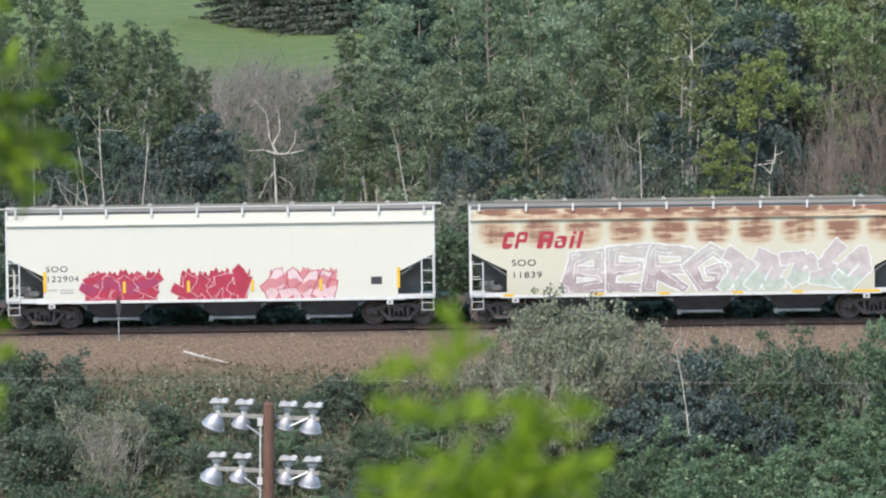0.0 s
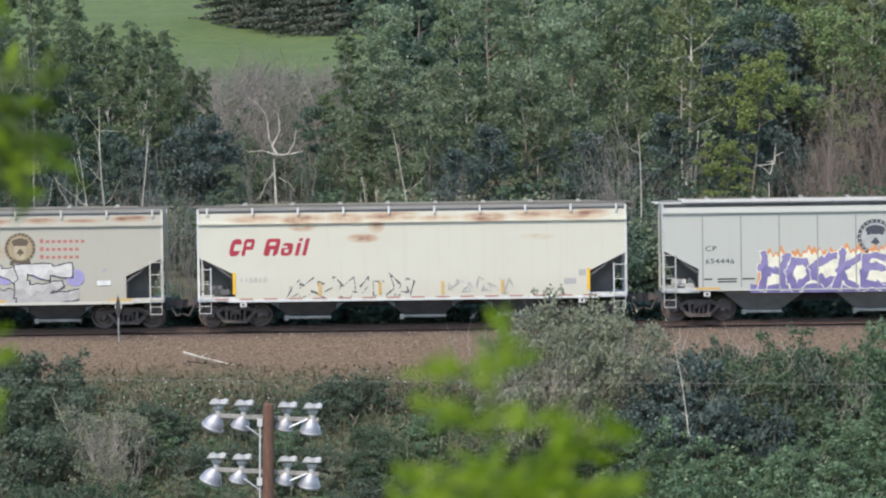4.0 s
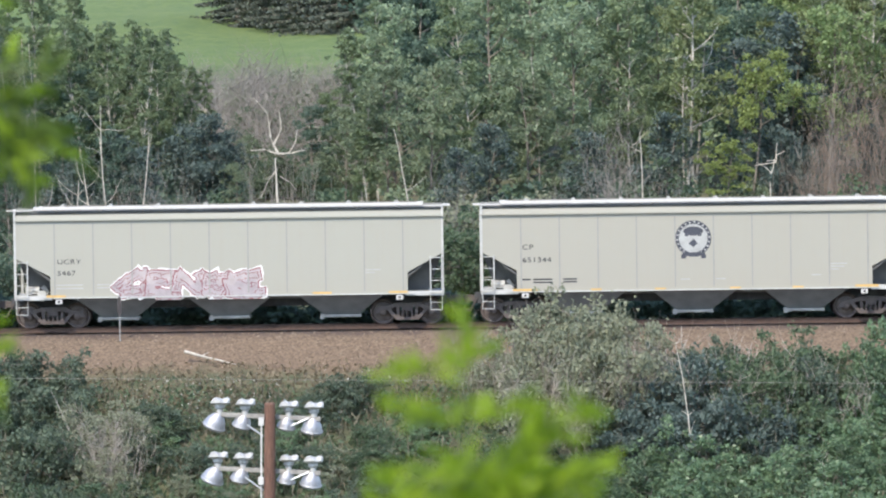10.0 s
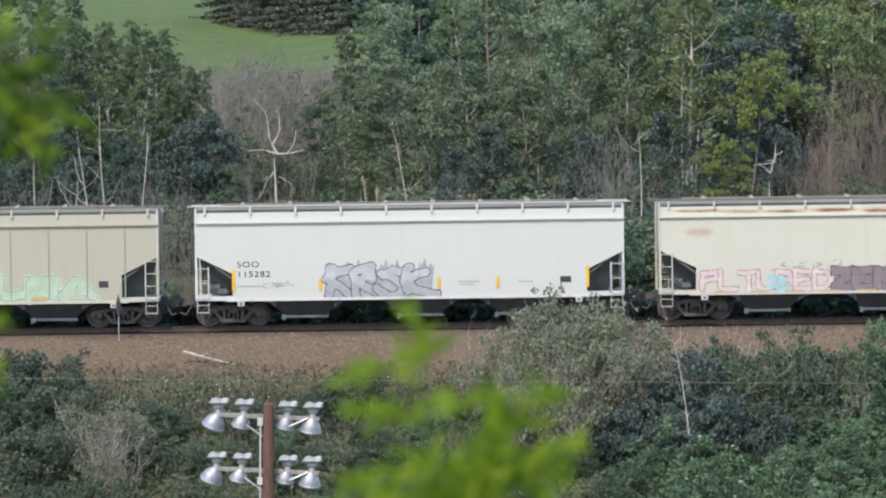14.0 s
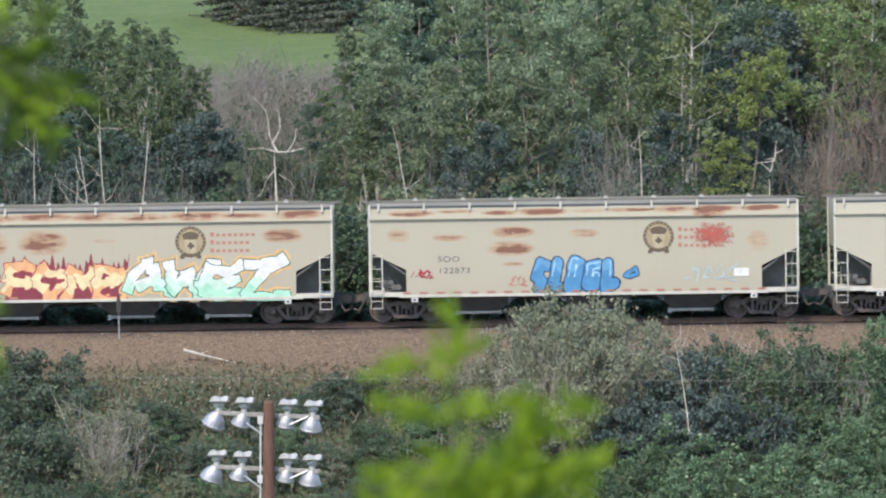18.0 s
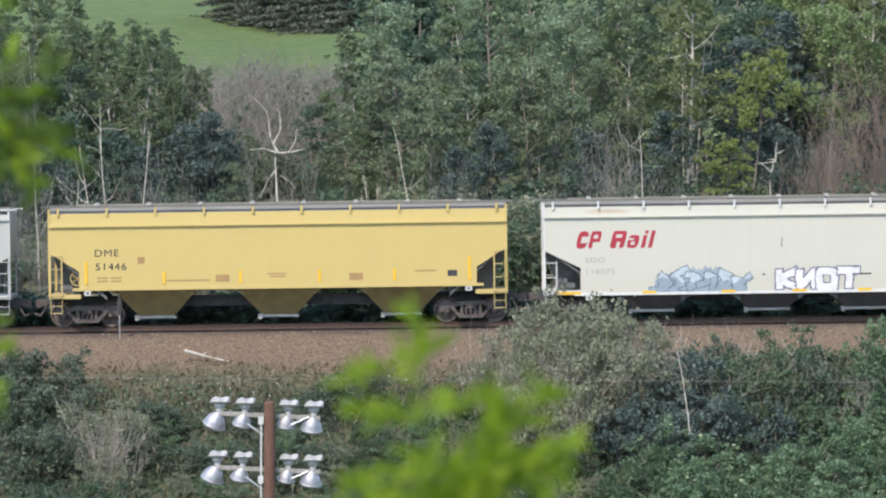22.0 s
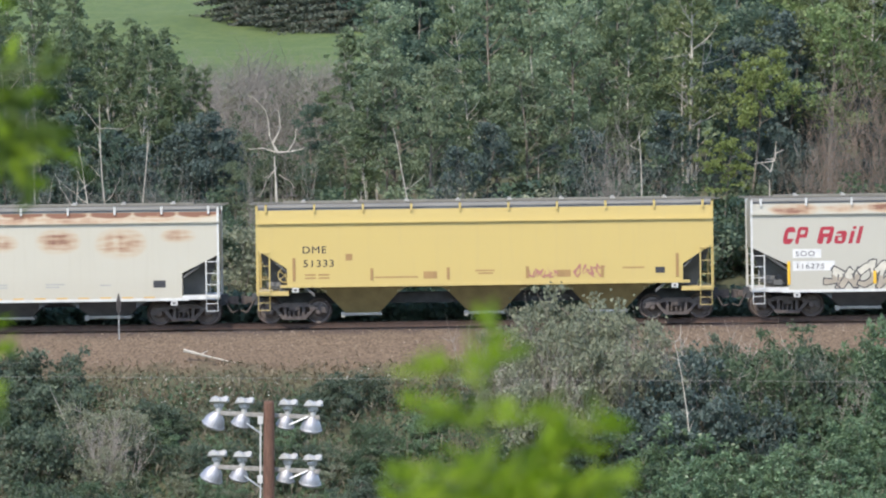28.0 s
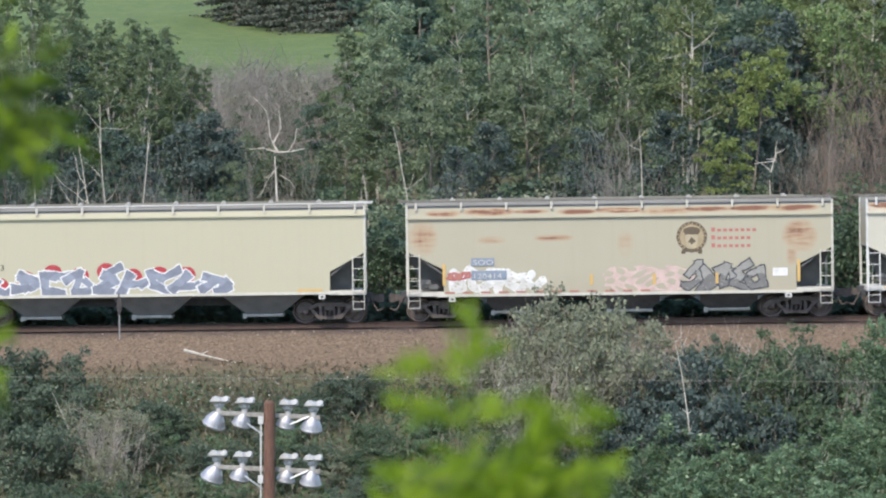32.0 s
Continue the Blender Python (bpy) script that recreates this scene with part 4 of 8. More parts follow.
GREY, COOL = (0.360, 0.351, 0.318), (0.472, 0.487, 0.472)
TRIM = {"white": flat_paint("white_trim", (0.56, 0.56, 0.54)), "grey": flat_paint("grey_trim", (0.42, 0.42, 0.40)), "cream": flat_paint("cream_trim", (0.49, 0.47, 0.41))}


def spray(name, c):
    if name not in M:
        M[name] = flat_paint("spray_" + name, c, 0.18, 0.55)
    return M[name]


def at_x(px):
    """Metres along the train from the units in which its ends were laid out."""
    return (px - 784) / PPM


CARS = []


def add_car(a, b, *rest, **kw):
    car = hopper_car(at_x(a), at_x(b), *rest, **kw)
    CARS.append((car, (at_x(a) + at_x(b)) / 2))
    return car, -(at_x(b) - at_x(a)) / 2


def marks(car, x, code, number, size=0.27, mat="ink", z=1.80, gap=0.42, boxed=None):
    if boxed:
        bars(car, "number_panel", [(x - 0.10, x + 0.95, z + gap - 0.07, z + gap + size, 0), (x - 0.10, x + 1.45, z - 0.08, z + size + 0.02, 0)], boxed, "repainted number panel", 0.004)
    lettering(car, code, x, z + gap, size, M[mat], stretch=1.25)
    lettering(car, number, x, z, size, M[mat], stretch=1.25)


def small_print(car, rows, mat="faint"):
    bars(car, "small_print", [(x, x + w, z, z + 0.055, 0) for x, z, w in rows], M[mat], "rows of small unreadable stencilling")["kind"] = "stuff"


def stripes(car, xs, z, mat, w=0.38, h=0.09, label="yellow reflector strip"):
    for x in xs:
        bars(car, "reflector", [(x, x + w, z, z + h, 0)], M[mat], label, 0.042)


def posts(car, xs, z, mat, h=0.42):
    for x in xs:
        bars(car, "reflector", [(x, x + 0.11, z, z + h, 0)], M[mat], "upright reflector strip", 0.028)


def rows_of_rust(h0, h1, z, hh, n, amount, rs, wide=0.62):
    st = (h1 - h0) / n
    return [(h0 + (i + 0.5) * st + rs.uniform(-0.1, 0.1), z + rs.uniform(-0.04, 0.04), st * wide * rs.uniform(0.6, 1.0), hh * rs.uniform(0.6, 1.2), amount * rs.uniform(0.55, 1.1)) for i in range(n)]


def heritage(car, x, z, faded=False):
    """The shield and three rows of red writing, as plain bars."""
    emblem(car, x, z, 0.56, [spray("umber", (0.104, 0.076, 0.048)), spray("tan", (0.336, 0.264, 0.16)), spray("sand", (0.4, 0.336, 0.224))], "round brown and tan painted shield emblem")
    it = []
    for r, n in ((0, 8), (1, 7), (2, 7)):
        for i in range(n):
            a = x + 0.72 + i * 0.215
            it.append((a, a + 0.135, z + 0.18 - 0.29 * r, z + (0.33 if i == 0 else 0.285) - 0.29 * r, 0))
    bars(car, "company_mark", it, M["red_worn"] if faded else M["red_thin"], "three rows of red painted company writing")["kind"] = "stuff"


M["red_thin"] = flat_paint("thin_red_paint", (0.40, 0.14, 0.12))
M["red_worn"] = flat_paint("worn_red_paint", (0.38, 0.17, 0.13))

# ---- the train, front to rear ----
def build_train():
    rs = random.Random(11)
    half = 7.83
    W, K = spray("chalk", (0.624, 0.616, 0.6)), spray("soot", (0.04, 0.04, 0.048))

    # rusted through white car with pink and white graffiti
    h = 8.07
    rust = [(x, 4.12, 0.72, 0.15, 2.0) for x in [-h + 1.0 + 1.58 * i for i in range(10)]] + [(x, 3.35, 0.66, 0.46, 1.0) for x in [-h + 1.0 + 1.58 * i for i in range(10)]] + [(0, 3.93, 8.2, 0.14, 0.9)]
    c, e = add_car(833, 1613, "curved", car_paint("rust_eaten_white", (0.602, 0.584, 0.490), rust=rust, fresh=True, dirty=0.5), TRIM["white"], "heavily rusted white covered hopper car with pale pink graffiti", ladder_h=2.25)
    red_logo(c, e + 1.12, 2.72, 2.95, 0.60, M["red"])
    marks(c, e + 1.5, "SOO", "11839", 0.33, "ink", 1.66, 0.44)
    graffiti(c, e + 3.5, e + 9.3, 1.12, 2.72, 4, [W, W, spray("mauve", (0.34, 0.27, 0.265)), spray("rose", (0.44, 0.375, 0.355)), spray("mushroom", (0.43, 0.40, 0.36))], 3, r=0.19, edge=0.055, lines=0.012, word="BERG", label="pale pink graffiti lettering with white edges", worn=0.04, wave=0.2, wedge=0.5)
    graffiti(c, e + 9.2, e + 14.5, 1.12, 2.75, 5, [W, W, spray("pale_mint", (0.4, 0.448, 0.376)), spray("dust_pink", (0.464, 0.408, 0.392)), spray("rose", (0.46, 0.36, 0.35))], 8, r=0.20, edge=0.045, label="faded pink and white graffiti lettering", worn=0.08, wedge=0.4)
    stripes(c, [e + 1.2, e + 4.5, e + 6.9, e + 9.6, e + 11.8], 0.98, "yellow")
    stripes(c, [e + 14.0], 0.98, "yellow", 1.0)

    # clean white car with three dark red pieces
    c, e = add_car(12, 769, "curved", car_paint("clean_white_paint", (0.654, 0.646, 0.593), dirty=0.12, streak=0.06), TRIM["white"], "clean white covered hopper car with three red graffiti pieces", board="white")
    marks(c, e + 1.42, "SOO", "122904", 0.30, "ink", 1.74, 0.36)
    small_print(c, [(e + 1.5, 1.40, 0.35), (e + 1.95, 1.40, 0.5), (e + 1.95, 1.30, 0.5)])
    R = [spray("blush", (0.576, 0.4, 0.4)), spray("pale_rose", (0.608, 0.464, 0.464)), spray("crimson", (0.345, 0.022, 0.050)), spray("crimson", (0.345, 0.022, 0.050)), spray("wine", (0.29, 0.030, 0.085))]
    graffiti(c, e + 2.85, e + 5.50, 1.02, 2.10, 4, [R[2], R[0], R[2], R[4], R[2]], 21, r=0.16, edge=0.018, slab=R[2], ragged=0.12, wave=0.3, wedge=0.4, lean=0.05, label="dark red sprayed graffiti lettering")
    graffiti(c, e + 6.25, e + 8.80, 1.02, 2.10, 4, [R[2], R[0], R[2], R[2], R[2]], 25, r=0.15, edge=0.020, slab=R[2], ragged=0.12, wave=0.3, wedge=0.4, lean=0.05, label="dark red sprayed graffiti lettering")
    graffiti(c, e + 9.50, e + 12.0, 1.02, 2.10, 4, [spray("faded_red", (0.496, 0.192, 0.2)), R[2], R[0], spray("faded_red", (0.496, 0.192, 0.2)), R[1]], 27, r=0.15, edge=0.032, slab=spray("faded_red", (0.496, 0.192, 0.2)), ragged=0.12, wave=0.3, wedge=0.4, lean=0.05, label="faded red sprayed graffiti lettering")
    posts(c, [e + 4.25, e + 6.6, e + 8.95, e + 11.45], 1.30, "yellow")
    posts(c, [e + 1.34, e + 14.3], 1.36, "yellow", 0.75)
    bars(c, "placard", [(e + 13.35, e + 13.75, 1.50, 1.78, 0)], M["ink"], "small dark placard")

    # grey panel car with purple and orange piece
    c, e = add_car(-809, -57, "panel", car_paint("cool_grey_paint", COOL, dirty=0.15, streak=0.1), TRIM["grey"], "grey panel-sided covered hopper car with purple and orange graffiti", board="white")
    SH = [spray("navy_black", (0.045, 0.048, 0.062)), spray("pale_grey", (0.35, 0.352, 0.335)), spray("pale_grey", (0.35, 0.352, 0.335))]
    emblem(c, e + 7.8, 3.02, 0.66, SH, "round black and white painted shield emblem")
    marks(c, e + 1.55, "CP", "654446", 0.26, "ink", 2.12, 0.46)
    small_print(c, [(e + 1.5, 1.52, 0.3), (e + 2.0, 1.52, 0.7), (e + 2.0, 1.42, 0.7), (e + 2.9, 1.52, 0.45)], "ink")
    graffiti(c, e + 3.5, e + 13.0, 1.14, 2.55, 10, [spray("orange", (0.60, 0.25, 0.085)), spray("ivory", (0.66, 0.63, 0.50)), spray("violet", (0.155, 0.130, 0.285)), spray("lilac", (0.21, 0.18, 0.34))], 33, r=0.118, edge=0.03, halo=0.12, arch=0.12, wave=0.32, lean=0.10, word="HOCKEYMASK", jag=0.12, wedge=0.55, slab=spray("ivory", (0.66, 0.63, 0.50)), ragged=0.14, foot=0.18, label="purple block graffiti lettering with cream edges and orange halo")
    stripes(c, [e + 1.2, e + 14.0], 1.16, "amber", 0.9, 0.09, "faded amber strip")

    # white car with rust freckles and the slanted red mark
    rust = rows_of_rust(-6.6, 7.0, 3.98, 0.16, 8, 0.75, rs) + [(-1.8, 3.22, 0.55, 0.13, 0.75), (-4.0, 3.75, 0.5, 0.2, 0.7), (4.6, 3.2, 0.6, 0.09, 0.35), (-1.3, 3.66, 0.3, 0.2, 0.6)]
    c, e = add_car(-1632, -874, "curved", car_paint("rust_freckled_white", (0.612, 0.598, 0.530), rust=rust, fresh=True, dirty=0.3), TRIM["white"], "white covered hopper car with rust freckles and slanted red mark", ladder_h=2.2)
    red_logo(c, e + 1.1, 2.62, 2.9, 0.60, M["red"])
    marks(c, e + 1.5, "", "115810", 0.25, "faint", 1.66, 0.4)
    graffiti(c, e + 3.0, e + 7.9, 1.05, 1.80, 9, [W, W, M["ink_worn"]], 41, r=0.016, edge=0.0, wave=0.3, label="thin worn black scrawl", worn=0.45)
    graffiti(c, e + 9.0, e + 11.4, 1.15, 1.75, 5, [W, W, M["faint"]], 44, r=0.018, edge=0.0, wave=0.3, label="thin worn grey scrawl", worn=0.3)
    posts(c, [e + 4.4, e + 6.6, e + 8.9, e + 11.1], 1.14, "amber", 0.48)
    posts(c, [e + 1.26, e + 14.25], 1.22, "yellow", 0.8)
    stripes(c, [e + 0.6 + i * 0.9 for i in range(16)], 1.02, "red_worn", 0.5, 0.05, "worn red strip")
    bars(c, "placard", [(e + 13.4, e + 13.85, 1.45, 1.66, 0), (e + 13.95, e + 14.2, 1.75, 1.98, 0)], M["faint"], "small dark placard")

    # cream white car with lilac and white piece
    rust = rows_of_rust(-7.0, 7.4, 4.02, 0.09, 9, 1.0, rs) + [(-6.2, 2.95, 0.9, 0.2, 0.3), (1.9, 2.85, 0.5, 0.2, 0.4), (-4.2, 2.95, 0.4, 0.1, 0.4)]
    c, e = add_car(-2456, -1695, "curved", car_paint("chalky_cream_paint", (0.440, 0.424, 0.378), rust=rust, dirty=0.3), TRIM["cream"], "cream covered hopper car with white and lilac graffiti")
    heritage(c, e + 10.55, 3.02)
    bars(c, "number_panel", [(e + 2.42, e + 3.50, 1.92, 2.36, 0), (e + 2.42, e + 3.95, 1.46, 1.915, 0)], W, "repainted white number panel", 0.046)
    lettering(c, "SOO", e + 2.5, 2.04, 0.30, M["ink"], stretch=1.25).location.y -= 0.042
    lettering(c, "122752", e + 2.5, 1.58, 0.30, M["ink"], stretch=1.2).location.y -= 0.042
    LI = spray("lavender", (0.288, 0.264, 0.464))
    graffiti(c, e + 1.6, e + 13.2, 1.0, 2.35, 4, [LI, LI, LI], 50, r=0.0, edge=0.0, halo=0.0, cloud=True, label="lilac sprayed cloud")
    g = graffiti(c, e + 3.1, e + 12.2, 0.98, 2.55, 5, [LI, K, spray("warm_grey", (0.36, 0.34, 0.325)), spray("shell", (0.44, 0.425, 0.405)), spray("pale_shell", (0.53, 0.515, 0.49))], 52, r=0.165, edge=0.042, lean=0.10, wave=0.36, word="CARCE", jag=0.2, wedge=0.8, label="white and grey graffiti lettering with black edges")
    g.location.y -= 0.022
    stripes(c, [e + 1.2, e + 3.8, e + 6.7, e + 9.2, e + 13.8], 1.04, "amber", 0.8)
    bars(c, "placard", [(e + 13.35, e + 13.85, 1.62, 1.80, 0)], W, "small white placard", 0.03)

    # two plain grey panel cars, the first with pale green scribbles
    MINT = spray("mint", (0.24, 0.496, 0.384))
    MINT2 = spray("pale_mint_scribble", (0.352, 0.48, 0.416))
    for a, b, num, mint in ((-3277, -2525, "650955", True), (-4101, -3346, "651344", False)):
        c, e = add_car(a, b, "panel", car_paint("warm_grey_paint", GREY, dirty=0.18, streak=0.1), TRIM["grey"], "light grey panel-sided covered hopper car with round emblem" + (" and mint scribbles" if mint else ""), board="white")
        emblem(c, e + 7.78, 3.02, 0.66, SH, "round black and white painted shield emblem")
        marks(c, e + 1.5, "CP", num, 0.26, "ink", 2.22, 0.47)
        small_print(c, [(e + 1.5, 1.56, 0.3), (e + 1.9, 1.56, 0.7), (e + 1.9, 1.45, 0.7), (e + 3.0, 1.56, 0.5), (e + 3.0, 1.46, 0.5)], "ink")
        small_print(c, [(e + 12.8, 2.0, 0.6), (e + 12.8, 1.9, 0.5), (e + 12.8, 1.8, 0.3), (e + 12.1, 1.6, 0.35), (e + 7.3, 1.5, 0.35), (e + 8.6, 1.5, 0.35)])
        if mint:
            for x0, x1, paint, thin in ((e + 5.85, e + 6.95, MINT, 0.30), (e + 9.1, e + 10.4, MINT2, 0.12)):
                def mist(X, Z, x0=x0, x1=x1, thin=thin):
                    u = (X - x0 - 0.15 * (1.9 - Z)) / (x1 - x0)
                    speck = np.sin(X * 61 + 3 * np.sin(Z * 37)) * np.sin(Z * 71 + 3 * np.sin(X * 29)) + 0.5 * np.sin(X * 7 + Z * 11)
                    return ((u > 0.04 * np.sin(Z * 19)) & (u < 1 + 0.05 * np.sin(Z * 23)) & (Z > 1.30 + 0.04 * np.sin(X * 8)) & (Z < 1.92 + 0.03 * np.sin(X * 13)) & (speck < thin)).astype(int)
                decal(c, "graffiti", x0 - 0.1, 1.2, x1 - x0 + 0.4, 0.8, mist, [paint], "soft mint green sprayed patch", 0.016, 0.02)
        stripes(c, [e + 1.15], 1.16, "amber", 0.9, 0.09, "faded amber strip")
        stripes(c, [e + 4.0, e + 6.35, e + 9.1, e + 11.4], 1.16, "amber", 0.40, 0.07, "faded amber strip")
        stripes(c, [e + 13.7], 1.16, "amber", 0.85, 0.09, "faded amber strip")

    # grey panel car with a white and pink piece
    c, e = add_car(-4927, -4169, "panel", car_paint("warm_grey_paint_b", (0.362, 0.360, 0.330), dirty=0.2, streak=0.1), TRIM["grey"], "light grey panel-sided covered hopper car with white and pink graffiti", board="white")
    marks(c, e + 1.55, "UCRY", "5467", 0.25, "ink", 1.96, 0.42)
    small_print(c, [(e + 1.5, 1.58, 1.0), (e + 1.5, 1.46, 1.0), (e + 3.0, 1.58, 0.5), (e + 3.0, 1.47, 0.5), (e + 12.8, 2.0, 0.6), (e + 12.8, 1.9, 0.4)])
    graffiti(c, e + 3.8, e + 8.8, 1.14, 2.15, 5, [spray("snow", (0.66, 0.65, 0.64)), spray("raspberry", (0.20, 0.045, 0.055)), spray("fog", (0.33, 0.29, 0.30)), spray("fog_pink", (0.37, 0.32, 0.32))], 71, r=0.16, edge=0.035, halo=0.05, arch=0.15, wave=0.34, lines=0.010, word="CENSE", jag=0.12, wedge=0.6, label="pale grey graffiti with white and dark pink edges")
    stripes(c, [e + 1.15, e + 10.9, e + 13.7], 1.16, "amber", 0.7, 0.08, "faded amber strip")

    # cream car with pink outlines and a mauve block piece
    rust = rows_of_rust(-7.2, 7.4, 4.0, 0.08, 9, 0.95, rs) + [(-6.4, 3.25, 0.5, 0.16, 0.45), (6.5, 3.5, 0.4, 0.05, 0.5), (3.7, 3.2, 0.4, 0.18, 0.22)]
    c, e = add_car(-5752, -4992, "curved", car_paint("cream_white_paint", (0.625, 0.606, 0.535), rust=rust, dirty=0.22), TRIM["cream"], "cream covered hopper car with pink outline and mauve block graffiti")
    graffiti(c, e + 1.5, e + 6.3, 1.06, 1.85, 6, [spray("cream_pink", (0.576, 0.496, 0.464)), spray("pink", (0.44, 0.20, 0.23)), spray("cream_pink", (0.576, 0.496, 0.464))], 81, r=0.075, edge=0.03, lean=0, word="PLTUBED", label="pink outlined graffiti lettering", worn=0.14)
    graffiti(c, e + 3.9, e + 4.5, 1.06, 1.70, 1, [W, spray("aqua", (0.336, 0.496, 0.512)), spray("aqua", (0.336, 0.496, 0.512))], 82, r=0.07, edge=0.02, label="aqua sprayed stroke")
    graffiti(c, e + 6.3, e + 10.3, 1.0, 1.92, 5, [spray("plum", (0.085, 0.06, 0.07)), spray("plum", (0.085, 0.06, 0.07)), spray("taupe", (0.215, 0.172, 0.18))], 84, r=0.14, edge=0.03, lean=0.0, wave=0.03, word="ZENKO", wedge=0.2, slab=spray("taupe_dark", (0.20, 0.16, 0.168)), ragged=0.03, label="dark mauve block graffiti lettering")
    graffiti(c, e + 10.6, e + 11.7, 1.45, 1.85, 4, [K, K, M["faint"]], 85, r=0.02, edge=0.0, label="small grey scrawl")
    graffiti(c, e + 4.4, e + 6.8, 1.9, 2.15, 7, [K, K, M["faint"]], 86, r=0.015, edge=0.0, wave=0.4, label="thin grey scrawl", worn=0.4)
    bars(c, "placard", [(e + 13.35, e + 13.85, 1.50, 1.74, 0)], M["ink"], "small dark placard")
    stripes(c, [e + 2.0 + 1.3 * i for i in range(10)], 1.02, "amber", 0.7, 0.05, "faded amber strip")

    # white curved car with a black outline piece
    c, e = add_car(-6573, -5816, "curved", car_paint("cool_white_paint", (0.622, 0.628, 0.615), dirty=0.12, streak=0.05), TRIM["white"], "white covered hopper car with grey and black outline graffiti", board="white", ladder_h=2.2)
    marks(c, e + 1.5, "SOO", "115282", 0.30, "ink", 1.82, 0.36)
    graffiti(c, e + 4.75, e + 8.6, 0.98, 2.25, 4, [K, K, spray("silver", (0.34, 0.345, 0.35)), spray("silver_light", (0.42, 0.43, 0.44))], 91, r=0.15, edge=0.03, sharp=False, wave=0.3, lean=0.0, word="KRSK", jag=0.16, slab=spray("silver", (0.34, 0.345, 0.35)), ragged=0.2, label="silver graffiti lettering with black outline")
    graffiti(c, e + 2.4, e + 3.5, 1.42, 1.62, 5, [K, K, M["faint"]], 92, r=0.02, edge=0, wave=0.4, label="small grey scrawl")
    small_print(c, [(e + 1.5, 1.45, 0.9), (e + 9.6, 1.52, 0.8), (e + 9.7, 1.42, 0.5), (e + 11.8, 1.5, 0.55)])
    posts(c, [e + 4.5, e + 8.85, e + 11.0], 1.30, "yellow", 0.42)
    posts(c, [e + 1.32, e + 14.3], 1.30, "yellow", 0.78)
    bars(c, "placard", [(e + 13.35, e + 13.75, 1.48, 1.70, 0)], M["ink"], "small dark placard")

    # cream ribbed car with pale green bubble piece
    c, e = add_car(-7397, -6640, "ribbed", car_paint("cream_grey_paint", (0.467, 0.440, 0.370), dirty=0.25, streak=0.15), TRIM["cream"], "cream grey panel-sided covered hopper car with pale green graffiti")
    marks(c, e + 2.75, "SOO", "124093", 0.29, "ink", 1.82, 0.44)
    PG = spray("pistachio", (0.4, 0.496, 0.36))
    graffiti(c, e + 4.0, e + 8.2, 1.02, 2.15, 4, [spray("pale_pistachio", (0.448, 0.512, 0.4)), K, PG, PG, spray("pale_pistachio", (0.448, 0.512, 0.4))], 101, r=0.18, edge=0.045, halo=0.04, sharp=False, wave=0.10, lean=0.03, word="OMUE", label="pale green bubble graffiti with black outline")
    graffiti(c, e + 8.6, e + 13.2, 1.02, 2.02, 5, [spray("pale_pistachio", (0.448, 0.512, 0.4)), spray("sage_line", (0.25, 0.30, 0.22)), PG], 103, r=0.16, edge=0.035, halo=0.04, sharp=False, arch=0.2, wave=0.12, lean=0.03, word="RURA", label="pale green bubble graffiti")
    small_print(c, [(e + 2.8, 1.5, 0.3), (e + 3.2, 1.5, 0.3), (e + 11.6, 2.35, 0.2), (e + 12.1, 2.36, 0.3)])
    bars(c, "placard", [(e + 13.5, e + 13.85, 1.5, 1.74, 0)], M["ink"], "small dark placard")
    stripes(c, [e + 3.2, e + 5.8, e + 8.3, e + 11.0], 1.06, "amber", 0.6, 0.1, "faded amber strip")

    # rusty cream car with a bright blue bubble piece
    rust = rows_of_rust(-7.0, 7.2, 4.02, 0.09, 9, 1.3, rs) + [(4.6, 3.95, 0.6, 0.2, 1.2), (-2.6, 3.28, 0.75, 0.16, 1.1), (-2.7, 2.68, 0.8, 0.2, 1.1), (-4.9, 3.1, 0.6, 0.1, 0.8), (0, 3.2, 0.55, 0.12, 0.7), (-6.8, 3.2, 0.4, 0.2, 0.6), (6.4, 2.85, 0.4, 0.3, 0.6), (-2.6, 2.1, 0.4, 0.06, 0.6)]
    c, e = add_car(-8221, -7462, "curved", car_paint("rust_streaked_cream", (0.438, 0.408, 0.338), rust=rust, dirty=0.35), TRIM["cream"], "rust-streaked cream covered hopper car with bright blue graffiti")
    heritage(c, e + 10.6, 3.05, True)
    def smear(X, Z):
        u, v = (X - e - 12.6) / 0.72, (Z - 3.08) / 0.42
        return ((np.hypot(u, v) + 0.16 * np.sin(X * 9) * np.sin(Z * 23) + 0.75 * np.random.RandomState(7).rand(*X.shape)) < 1.15).astype(int)
    decal(c, "graffiti", e + 11.7, 2.55, 1.9, 1.05, smear, [spray("brick_red", (0.36, 0.088, 0.064))], "smeared red overspray", lift=0.012)
    marks(c, e + 2.5, "SOO", "122873", 0.29, "ink_worn", 1.80, 0.42)
    BL, NV = spray("sky_blue", (0.062, 0.215, 0.400)), spray("navy", (0.016, 0.035, 0.085))
    graffiti(c, e + 5.95, e + 9.0, 1.0, 2.36, 5, [spray("ice_blue", (0.36, 0.528, 0.656)), NV, BL, BL, spray("mid_blue", (0.11, 0.29, 0.48))], 111, r=0.195, edge=0.05, sharp=False, wave=0.08, gloss=True, tall=True, label="bright blue bubble graffiti with dark outline")
    graffiti(c, e + 9.35, e + 9.8, 1.5, 1.95, 1, [W, NV, BL], 112, r=0.06, edge=0.035, sharp=False, label="small blue sprayed mark")
    graffiti(c, e + 11.6, e + 13.4, 1.4, 2.0, 4, [W, spray("pale_teal", (0.36, 0.448, 0.448)), spray("pale_teal", (0.36, 0.448, 0.448))], 113, r=0.02, edge=0.0, label="pale teal scrawl")
